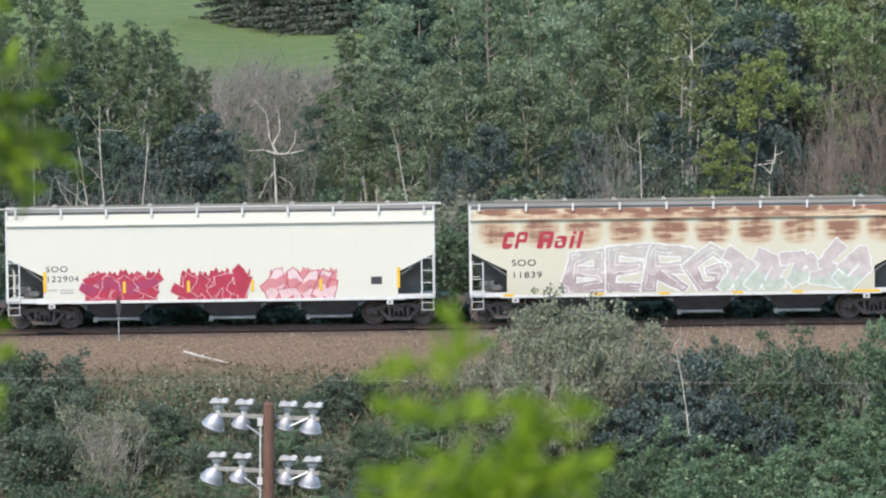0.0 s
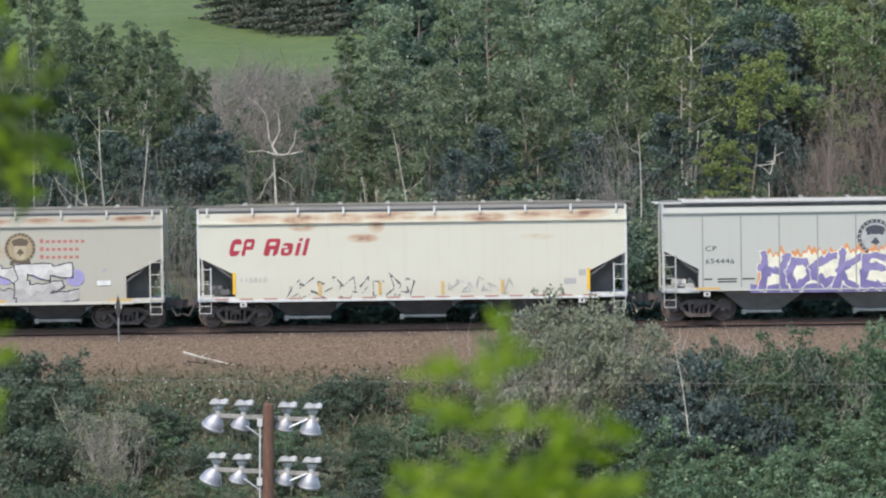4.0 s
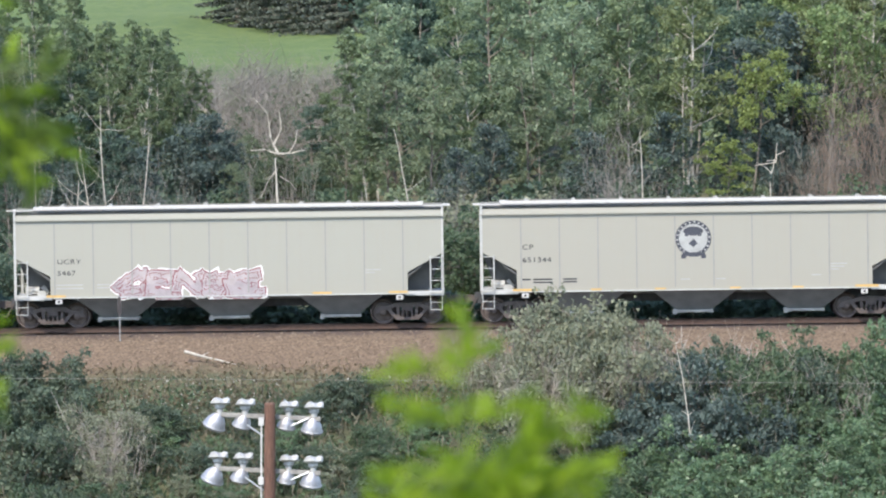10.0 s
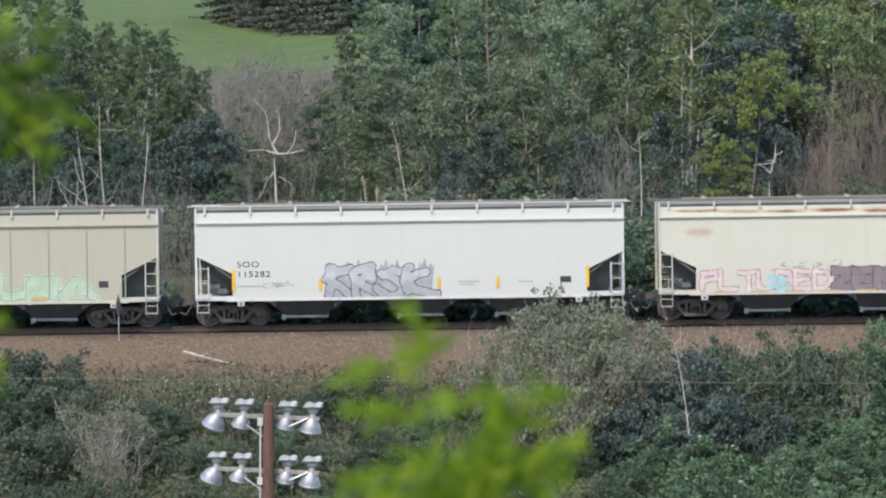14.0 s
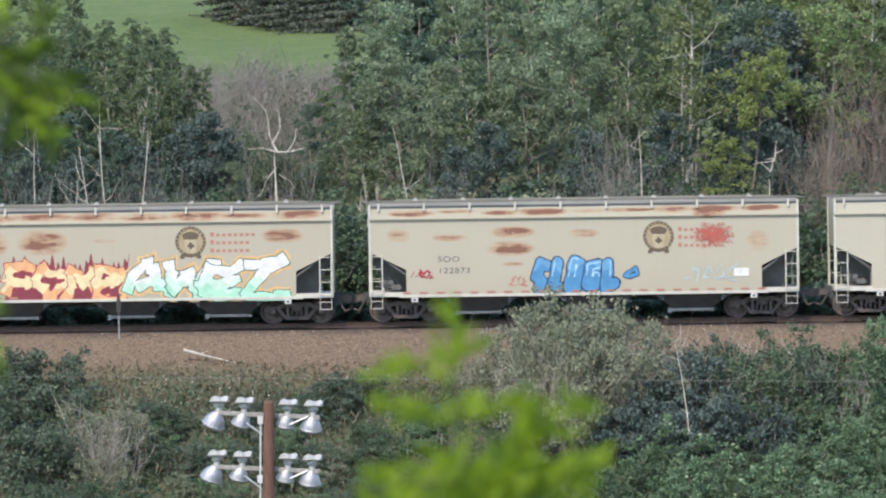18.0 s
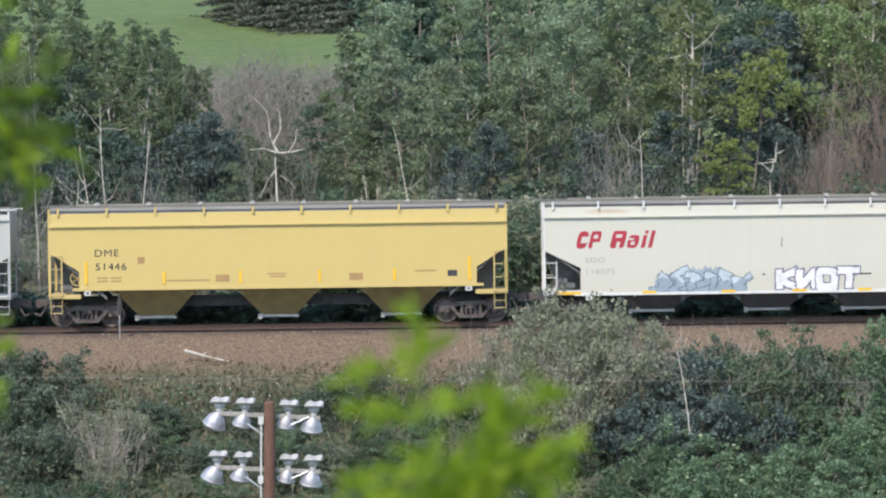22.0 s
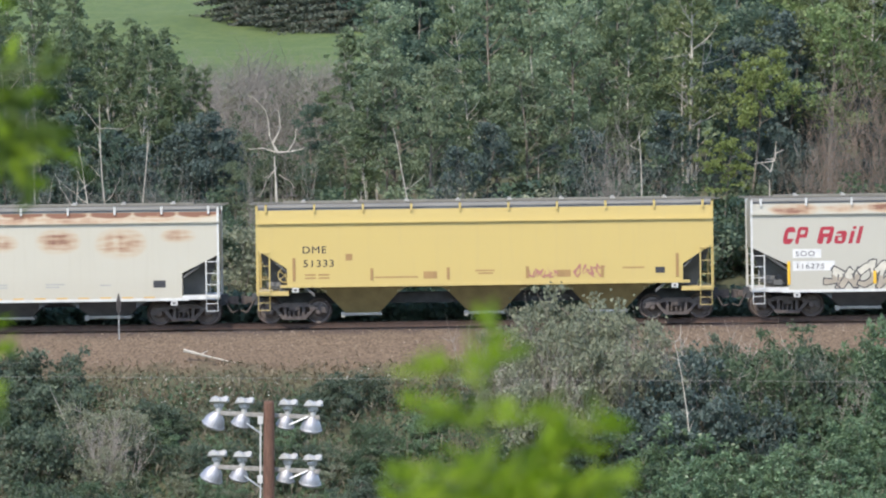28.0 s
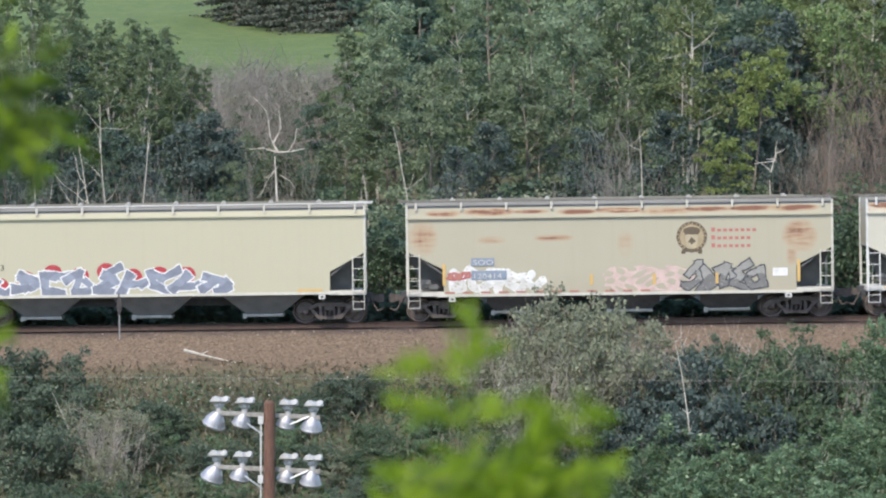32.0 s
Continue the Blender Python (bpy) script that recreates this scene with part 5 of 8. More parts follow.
    graffiti(c, e + 1.5, e + 2.3, 1.62, 1.95, 3, [W, M["red"], M["red"]], 114, r=0.02, edge=0.0, label="small red scrawl")
    graffiti(c, e + 5.1, e + 5.7, 1.3, 1.65, 3, [W, M["red_worn"], M["red_worn"]], 115, r=0.025, edge=0.0, label="small red scrawl")
    stripes(c, [e + 1.2 + 0.62 * i for i in range(22)], 1.06, "red_worn", 0.3, 0.07, "worn red strip")
    bars(c, "placard", [(e + 13.35, e + 13.9, 1.56, 1.86, 0)], W, "small white placard", 0.014)

    # rusty cream car with a flame piece and a mint piece
    rust = rows_of_rust(-7.4, 7.4, 4.02, 0.13, 8, 1.35, rs, 0.62) + [(-5.0, 3.05, 0.85, 0.42, 1.2), (-2.8, 3.1, 0.85, 0.34, 1.05), (-7.0, 3.15, 0.7, 0.2, 0.9), (-0.5, 3.15, 0.4, 0.06, 0.5), (6.0, 3.25, 0.7, 0.2, 0.9)]
    c, e = add_car(-9042, -8287, "curved", car_paint("rust_scabbed_cream", (0.432, 0.398, 0.328), rust=rust, dirty=0.4), TRIM["cream"], "rust-scabbed cream covered hopper car with flame and mint graffiti")
    heritage(c, e + 10.45, 3.08, True)
    marks(c, e + 2.5, "SOO", "120103", 0.29, "ink_worn", 1.80, 0.42)
    FL = [spray("rust_flame", (0.36, 0.072, 0.048)), spray("deep_red", (0.288, 0.024, 0.048)), spray("peach", (0.64, 0.448, 0.24)), spray("peach", (0.64, 0.448, 0.24)), spray("apricot", (0.624, 0.336, 0.16)), spray("rust_flame", (0.36, 0.072, 0.048))]
    graffiti(c, e + 3.6, e + 8.0, 1.0, 2.40, 4, [FL[0], spray("deep_red", (0.24, 0.022, 0.035)), spray("apricot", (0.624, 0.36, 0.16)), spray("cream_peach", (0.64, 0.52, 0.30)), spray("cream_peach", (0.64, 0.52, 0.30)), spray("apricot", (0.624, 0.36, 0.16))], 121, r=0.145, edge=0.03, lean=0.05, wave=0.36, word="FOME", jag=0.2, wedge=0.7, slab=spray("maroon", (0.20, 0.030, 0.045)), ragged=0.34, label="orange and red flame-like graffiti lettering")
    MT = [spray("orange_tan", (0.576, 0.368, 0.176)), K, spray("mint_light", (0.336, 0.592, 0.448)), spray("mint_pale", (0.48, 0.624, 0.528)), W]
    graffiti(c, e + 8.1, e + 13.6, 1.0, 2.46, 4, [MT[0], spray("teal_line", (0.07, 0.14, 0.11)), MT[2], MT[3], W, W], 124, r=0.175, edge=0.038, halo=0.09, lean=0.14, wave=0.30, word="AWEZ", jag=0.2, wedge=0.6, label="mint and white graffiti lettering with tan halo")
    stripes(c, [e + 0.8 + 0.6 * i for i in range(6)], 1.06, "red_worn", 0.3, 0.07, "worn red strip")

    # white car with the red mark, a blue-grey piece and block letters
    c, e = add_car(-9867, -9110, "curved", car_paint("dull_white_paint", (0.565, 0.555, 0.503), dirty=0.25, streak=0.08, rust=[(-5.5, 4.0, 0.8, 0.08, 0.4), (5.5, 4.0, 0.8, 0.08, 0.35)]), TRIM["white"], "white covered hopper car with red mark and white block graffiti", ladder_h=2.2)
    red_logo(c, e + 1.15, 2.66, 2.85, 0.60, M["red"])
    marks(c, e + 1.5, "SOO", "116075", 0.27, "faint", 1.72, 0.42)
    graffiti(c, e + 4.0, e + 7.4, 0.98, 1.95, 6, [K, spray("slate", (0.09, 0.12, 0.15)), spray("grey_blue", (0.24, 0.30, 0.35)), spray("pale_blue", (0.40, 0.46, 0.50))], 131, r=0.10, edge=0.032, wave=0.2, arch=0.5, wedge=0.5, slab=spray("grey_blue", (0.24, 0.30, 0.35)), label="blue-grey graffiti lettering")
    graffiti(c, e + 8.55, e + 11.5, 1.02, 1.90, 4, [W, spray("slate_violet", (0.13, 0.12, 0.19)), W], 133, r=0.125, edge=0.045, lean=0.0, wave=0.03, word="KnoT", wedge=0.12, label="white block graffiti letters with dark edges")
    stripes(c, [e + 3.6, e + 6.5, e + 9.1, e + 11.5], 0.98, "yellow", 0.5, 0.10)
    stripes(c, [e + 0.4, e + 13.4], 0.98, "yellow", 0.95, 0.10)
    bars(c, "placard", [(e + 12.55, e + 13.0, 1.54, 1.72, 0)], M["ink"], "small dark placard")
    small_print(c, [(e + 11.5, 1.58, 0.5), (e + 8.0, 1.6, 0.1)], "ink")
    bars(c, "scratch", [(e + 8.70, e + 8.735, 2.62, 2.98, 0.01)], M["ink_worn"], "short dark upright scratch")

    # long yellow car
    def yellow(a, b, num, fresh):
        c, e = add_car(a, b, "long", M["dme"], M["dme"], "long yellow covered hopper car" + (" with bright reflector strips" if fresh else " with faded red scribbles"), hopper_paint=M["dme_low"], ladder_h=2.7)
        lettering(c, "DME", e + 1.65, 2.60, 0.37, M["ink"], stretch=1.15)
        lettering(c, num, e + 1.68, 2.10, 0.37, M["ink"], stretch=1.15)
        small_print(c, [(e + 1.75, 1.78, 0.4), (e + 2.25, 1.78, 0.4), (e + 1.75, 1.66, 0.4), (e + 2.25, 1.66, 0.4), (e + 8.0, 1.86, 0.7), (e + 8.1, 1.76, 0.55), (e + 13.4, 1.9, 0.8)], "brown")
        posts(c, [e + 4.15, e + 6.95, e + 9.85, e + 12.6], 1.58, "yellow" if fresh else "brown", 0.44)
        posts(c, [e + 1.30, e + 15.35], 1.58, "yellow" if fresh else "brown", 0.85)
        bars(c, "placard", [(e + 6.1, e + 6.6, 1.62, 1.88, 0), (e + 11.0, e + 11.5, 1.62, 1.88, 0)], M["brown"], "worn brown placard")
        bars(c, "placard", [(e + 14.6, e + 14.95, 1.72, 1.94, 0)], M["ink"], "small dark placard")
        bars(c, "placard", [(e + 3.25, e + 3.5, 2.32, 2.56, 0)], M["brown"], "small brown square")
        small_print(c, [(e + 4.3, 1.66, 1.6)], "brown")
        if not fresh:
            graffiti(c, e + 9.9, e + 11.0, 1.62, 1.92, 5, [W, M["red_worn"], M["red_worn"]], 141, r=0.02, edge=0, wave=0.3, label="faded red scrawl")
            graffiti(c, e + 11.6, e + 12.6, 1.62, 2.02, 4, [W, M["red_worn"], M["red_worn"]], 142, r=0.025, edge=0, wave=0.3, label="faded red scrawl")
    M["brown"] = flat_paint("worn_brown_paint", (0.33, 0.20, 0.08))
    yellow(-10743, -9933, "51446", True)

    # cool grey panel car
    c, e = add_car(-11567, -10813, "panel", car_paint("blue_grey_paint", (0.432, 0.444, 0.440), dirty=0.12, streak=0.08), TRIM["grey"], "cool grey panel-sided covered hopper car with shield emblem", board="white")
    emblem(c, e + 7.8, 3.02, 0.66, SH, "round black and white painted shield emblem")
    marks(c, e + 1.55, "CP", "654445", 0.26, "ink", 2.12, 0.46)
    small_print(c, [(e + 1.5, 1.52, 0.3), (e + 2.0, 1.52, 0.7), (e + 2.0, 1.42, 0.7), (e + 2.9, 1.52, 0.45), (e + 12.8, 2.0, 0.6), (e + 12.8, 1.9, 0.4), (e + 12.2, 1.6, 0.4)])
    stripes(c, [e + 1.15], 1.16, "amber", 0.9, 0.09, "faded amber strip")
    stripes(c, [e + 4.6, e + 7.2, e + 9.4, e + 11.9], 1.16, "amber", 0.42, 0.07, "faded amber strip")
    stripes(c, [e + 14.0], 1.16, "amber", 0.85, 0.09, "faded amber strip")

    # white car with red mark and a crowded brown and grey piece
    rust = rows_of_rust(-7.2, 7.2, 4.0, 0.16, 8, 0.85, rs) + [(0.0, 3.3, 0.45, 0.5, 0.32), (-2.2, 3.9, 0.3, 0.35, 0.7), (0.0, 2.8, 0.15, 0.12, 0.5)]
    c, e = add_car(-12387, -11630, "curved", car_paint("stained_white_paint", (0.493, 0.480, 0.439), rust=rust, fresh=True, dirty=0.3), TRIM["white"], "stained white covered hopper car with brown and grey graffiti", ladder_h=2.35)
    red_logo(c, e + 1.1, 2.70, 2.9, 0.60, M["red"])
    marks(c, e + 1.6, "SOO", "116275", 0.26, "ink", 1.80, 0.46, boxed=W)
    TB = [W, K, spray("dun", (0.352, 0.304, 0.24)), spray("parchment", (0.528, 0.496, 0.416))]
    graffiti(c, e + 2.7, e + 6.2, 1.06, 2.0, 6, TB, 151, r=0.085, edge=0.045, wave=0.2, wedge=0.6, label="brown and cream graffiti lettering")
    graffiti(c, e + 6.1, e + 9.5, 1.10, 2.0, 5, [W, spray("steel_line", (0.20, 0.23, 0.26)), spray("mist", (0.50, 0.51, 0.50)), spray("pale_steel", (0.42, 0.46, 0.48))], 152, r=0.10, edge=0.026, wave=0.24, label="faded blue-grey graffiti lettering", worn=0.06)
    graffiti(c, e + 9.4, e + 13.0, 1.08, 2.2, 5, [W, spray("dark_umber", (0.10, 0.08, 0.065)), spray("dun", (0.352, 0.304, 0.24)), spray("putty", (0.448, 0.4, 0.336))], 153, r=0.09, edge=0.04, wave=0.24, wedge=0.6, label="brown graffiti lettering with dark edges")
    bars(c, "graffiti", [(e + 11.7, e + 12.5, 1.80, 2.08, 0.05)], spray("bottle_green", (0.048, 0.16, 0.112)), "green sprayed block", 0.014)
    bars(c, "graffiti", [(e + 11.7, e + 12.6, 1.0, 1.78, 0)], W, "white painted patch", 0.010)
    bars(c, "graffiti", [(e + 11.85, e + 12.35, 1.42, 1.62, 0.05)], M["red"], "small red mark", 0.014)
    posts(c, [e + 4.45, e + 6.65, e + 8.9, e + 11.15], 1.22, "yellow", 0.46)
    posts(c, [e + 1.30, e + 14.25], 1.22, "yellow", 0.85)
    bars(c, "placard", [(e + 13.4, e + 13.9, 1.42, 1.66, 0)], M["dark"], "small dark placard")

    yellow(-13263, -12456, "51333", False)

    # white car with orange rust blooms and a black outline piece
    rust = [(x, 4.13, 0.74, 0.13, 1.9) for x in [-7.2 + 1.62 * i for i in range(10)]] + [(0, 3.92, 8.2, 0.12, 0.55), (-6.9, 3.25, 0.4, 0.2, 0.45), (-2.5, 3.15, 0.4, 0.22, 0.45), (0.1, 3.1, 0.6, 0.25, 0.5), (2.2, 3.15, 0.75, 0.35, 0.7), (4.5, 3.05, 0.85, 0.42, 0.75), (6.6, 3.3, 0.6, 0.2, 0.55)]
    c, e = add_car(-14111, -13331, "curved", car_paint("rust_bloomed_white", (0.530, 0.510, 0.455), rust=rust, fresh=True, dirty=0.28), TRIM["white"], "white covered hopper car with orange rust blooms and outline graffiti", ladder_h=2.4)
    red_logo(c, e + 1.05, 2.66, 2.9, 0.58, M["red"])
    marks(c, e + 1.6, "SOO", "118062", 0.27, "ink", 1.76, 0.44)
    graffiti(c, e + 4.2, e + 6.5, 1.25, 2.05, 5, [K, K, spray("bone", (0.46, 0.45, 0.415))], 161, r=0.13, edge=0.05, sharp=False, wave=0.06, lean=0, word="COOPS", label="black outlined bubble graffiti")
    small_print(c, [(e + 1.7, 1.45, 0.7), (e + 7.5, 1.55, 0.9), (e + 7.5, 1.45, 0.9), (e + 9.8, 1.55, 0.7), (e + 9.8, 1.45, 0.5), (e + 11.8, 1.5, 0.4)])
    stripes(c, [e + 0.6 + 0.8 * i for i in range(17)], 1.03, "amber", 0.4, 0.06, "faded amber strip")
    bars(c, "placard", [(e + 13.75, e + 14.2, 1.42, 1.68, 0)], M["ink"], "small dark placard")

    # stained cream car with repainted numbers and pink patches
    rust = rows_of_rust(-7.2, 7.2, 4.02, 0.10, 9, 1.2, rs) + [(-7.2, 3.1, 0.5, 0.5, 0.62), (-2.4, 3.05, 0.65, 0.1, 0.75), (-4.7, 3.0, 0.5, 0.12, 0.4), (6.6, 3.0, 0.6, 0.45, 0.8), (6.3, 2.3, 0.2, 0.3, 0.5), (0.2, 2.8, 0.3, 0.4, 0.25)]
    c, e = add_car(-14926, -14172, "curved", car_paint("stained_cream_paint", (0.425, 0.397, 0.320), rust=rust, dirty=0.4), TRIM["cream"], "stained cream covered hopper car with pink and grey graffiti")
    heritage(c, e + 10.45, 3.02)
    graffiti(c, e + 1.5, e + 4.8, 1.02, 2.0, 5, [W, W, spray("bone_white", (0.544, 0.528, 0.496)), W], 171, r=0.12, edge=0.02, wave=0.2, label="faded white graffiti lettering", worn=0.15)
    graffiti(c, e + 1.4, e + 2.3, 1.55, 1.85, 3, [W, M["red"], M["red_worn"]], 172, r=0.03, edge=0.02, label="small red graffiti").location.y -= 0.008
    PB = spray("dusk_blue", (0.2, 0.24, 0.30))
    bars(c, "number_panel", [(e + 2.35, e + 3.2, 2.05, 2.34, 0), (e + 2.35, e + 3.65, 1.54, 1.88, 0)], PB, "blue-grey repainted number panel", 0.022)
    lettering(c, "SOO", e + 2.42, 2.09, 0.27, M["white"], stretch=1.25).location.y -= 0.022
    lettering(c, "120414", e + 2.4, 1.59, 0.27, M["white"], stretch=1.2).location.y -= 0.022
    def patch(X, Z):
        u, v = (X - e - 8.9) / 1.75, (Z - 1.5) / 0.5
        gaps = np.sin(X * 8.3 + 2 * np.sin(Z * 6)) * np.sin(Z * 13.1 + 2 * np.sin(X * 3))
        return ((np.abs(u) ** 4 + np.abs(v) ** 4 + 0.3 * np.sin(X * 6) * np.sin(Z * 14) < 0.8) & (gaps < 0.12)).astype(int)
    decal(c, "graffiti", e + 7.1, 0.98, 3.6, 1.05, patch, [spray("salmon", (0.50, 0.375, 0.335))], "pink sprayed patch")
    graffiti(c, e + 10.1, e + 13.0, 1.0, 2.05, 5, [W, spray("charcoal", (0.05, 0.055, 0.062)), spray("lead", (0.16, 0.155, 0.148)), spray("lead_pale", (0.27, 0.26, 0.24))], 173, r=0.10, edge=0.05, wave=0.2, wedge=0.6, label="dark grey graffiti lettering", worn=0.06)
    posts(c, [e + 6.7, e + 9.0, e + 11.3], 1.3, "amber", 0.4)
    posts(c, [e + 1.3, e + 14.3], 1.34, "amber", 0.8)
    stripes(c, [e + 1.4 + 0.65 * i for i in range(12)], 1.05, "red_worn", 0.35, 0.07, "worn red strip")
    bars(c, "placard", [(e + 13.4, e + 13.95, 1.55, 1.85, 0)], W, "small white placard", 0.014)

    # cream car with a low red, white and slate piece over its sloping hoppers
    c, e = add_car(-15758, -15000, "panel_plain", car_paint("smooth_cream_paint", (0.480, 0.455, 0.352), dirty=0.15, streak=0.08), TRIM["cream"], "smooth cream covered hopper car with red and slate graffiti", board="white")
    SL = [spray("blood_red", (0.368, 0.04, 0.048)), W, spray("slate_grey", (0.176, 0.192, 0.24)), spray("slate_blue", (0.224, 0.248, 0.304)), spray("blood_red", (0.368, 0.04, 0.048)), spray("slate_grey", (0.176, 0.192, 0.24))]
    graffiti(c, e + 1.8, e + 10.6, 1.14, 2.26, 9, [SL[0], spray("snow", (0.66, 0.65, 0.64)), SL[2], SL[3], SL[2]], 181, r=0.13, edge=0.045, halo=0.0, cloud=True, arch=0.55, wave=0.22, lean=0.05, wedge=0.6, label="slate and red graffiti lettering with white edges")
    lettering(c, "122913", e + 1.3, 2.12, 0.30, M["ink"], stretch=1.2)
    stripes(c, [e + 13.2], 1.20, "amber", 0.9, 0.09, "faded amber strip")


KINDS["panel_plain"] = dict(KINDS["panel"], seams=0, brackets=10)
build_train()

# ---- plants ----
def leaf_cloud(points, size, rs, droop=0.0, aspect=1.6):
    """Many small leaves, one island each."""
    n = len(points)
    P = np.array(points)
    g = np.random.RandomState(rs.randrange(1 << 30))
    a = g.normal(size=(n, 3))
    a[:, 2] -= droop
    a /= np.linalg.norm(a, axis=1)[:, None]
    b = g.normal(size=(n, 3))
    b -= a * (a * b).sum(1)[:, None]
    b /= np.linalg.norm(b, axis=1)[:, None]
    s = (size * g.uniform(0.6, 1.35, n))[:, None]
    a, b = a * s * aspect * 0.55, b * s * 0.62
    V = np.stack([P - a, P + a * 0.7 + b, P + a * 0.7 - b], 1).reshape(-1, 3)
    F = np.arange(3 * n).reshape(-1, 3)
    return V, F


def cloud_mesh(name, V, F, material):
    me = bpy.data.meshes.new(name)
    me.from_pydata(V.tolist(), [], F.tolist())
    me.materials.append(material)
    return me


def limb(bm, p, d, length, r, rs, bend=0.25, n=4, sides=5, lift=0.0):
    """A crooked tapered limb, one closed skin; gives the points along it."""
    pts = [Vector(p)]
    d = Vector(d).normalized()
    ways = [d]
    for i in range(n):
        d = (d + Vector((rs.uniform(-bend, bend), rs.uniform(-bend, bend), rs.uniform(-bend, bend) + lift))).normalized()
        pts.append(pts[-1] + d * (length / n))
        ways.append(d)
    u = ways[0].orthogonal().normalized()
    rings = []
    for i, (c, w) in enumerate(zip(pts, ways)):
        u = (u - w * u.dot(w)).normalized()
        v = w.cross(u)
        k = r * (1 - i / n * 0.75)
        rings.append([bm.verts.new(c + k * (math.cos(2 * math.pi * j / sides) * u + math.sin(2 * math.pi * j / sides) * v)) for j in range(sides)])
    for g, h in zip(rings, rings[1:]):
        for j in range(sides):
            bm.faces.new((g[j], g[(j + 1) % sides], h[(j + 1) % sides], h[j]))
    bm.faces.new(rings[-1])
    return pts


def clump(c, r, n, rs, flat=0.72):
    """Leaves on and near the skin of an uneven ball round c."""
    out = []
    k1, k2 = rs.uniform(0, 6), rs.uniform(0, 6)
    for _ in range(n):
        a, v = rs.uniform(0, 2 * math.pi), rs.uniform(-0.75, 1)
        h = math.sqrt(max(0, 1 - v * v))
        q = r * (0.78 + 0.22 * math.sin(3 * a + k1) * math.cos(4 * v + k2)) * rs.random() ** 0.40
        if rs.random() < 0.22:
            q *= rs.uniform(1.0, 1.8)
        out.append((c[0] + q * h * math.cos(a), c[1] + q * h * math.sin(a), c[2] + q * v * flat))
    return out


def tree_parts(name, seed, height, spread, bare, leaf_mat, bark, leaves, leaf=0.10, trunk_r=None, limbs=18, ball=0.75, tip=0.35, up=0.5):
    """trunk with limbs, and a crown of clumps of leaves with gaps. bare: share of the trunk below the crown."""
    rs = random.Random(seed)
    tb = B()
    r = trunk_r or height * 0.0095
    trunk = limb(tb, (0, 0, -0.3), (rs.uniform(-0.06, 0.06), rs.uniform(-0.06, 0.06), 1), height * 0.95, r, rs, 0.06, 8, 7, 0.05)
    balls = []
    for i in range(limbs):
        k = bare + (0.98 - bare) * (i + rs.random()) / limbs
        f = k * (len(trunk) - 1)
        j = min(int(f), len(trunk) - 2)
        p = trunk[j].lerp(trunk[j + 1], f - j)
        a = rs.uniform(0, 2 * math.pi)
        u = (k - bare) / (1 - bare)
        reach = spread * (tip + (1 - tip) * math.sin(math.pi * (0.22 + 0.76 * u)) ** 0.9) * rs.uniform(0.6, 1.12)
        pts = limb(tb, p, (math.cos(a), math.sin(a), up), reach, r * 0.33, rs, 0.22, 4, 4, 0.10)
        balls.append((pts[-1], ball * rs.uniform(0.7, 1.15)))
        if reach > 1.0:
            balls.append((pts[2] + Vector((rs.gauss(0, 0.3), rs.gauss(0, 0.3), 0.15)), ball * rs.uniform(0.5, 0.9)))
        q = rs.choice(pts[1:])
        tw = limb(tb, q, (rs.uniform(-1, 1), rs.uniform(-1, 1), rs.uniform(-0.1, 0.8)), reach * 0.6, r * 0.14, rs, 0.3, 3, 3)
        balls.append((tw[-1], ball * rs.uniform(0.4, 0.8)))
        for _ in range(2):
            o = rs.choice(pts[1:])
            balls.append((o + Vector((rs.gauss(0, 0.45), rs.gauss(0, 0.45), rs.gauss(0, 0.3))), ball * rs.uniform(0.3, 0.6)))
    balls.append((trunk[-1], ball * 0.6))
    total = sum(b[1] ** 2 for b in balls)
    pos = []
    for c, q in balls:
        pos += clump(c, q, int(leaves * q * q / total), rs)
    V, F = leaf_cloud(pos, leaf, rs)
    crown = cloud_mesh("crown", V, F, leaf_mat)
    tm = bpy.data.meshes.new("trunk")
    tb.to_mesh(tm)
    tb.free()
    tm.materials.append(bark)
    return tm, crown


def spawn(name, meshes, x, y, rz, scale=(1, 1, 1), label="", category="tree", group="", sink=0.0):
    ob = new(name)
    ob.matrix_basis = pose(x, y, ground_z(x, y) - sink, 0, 0, rz)
    ob.scale = scale
    tagged(ob, label, category, group)
    for pn, me in zip(("trunk", "crown"), meshes):
        place(pn, me, ob)
    return ob


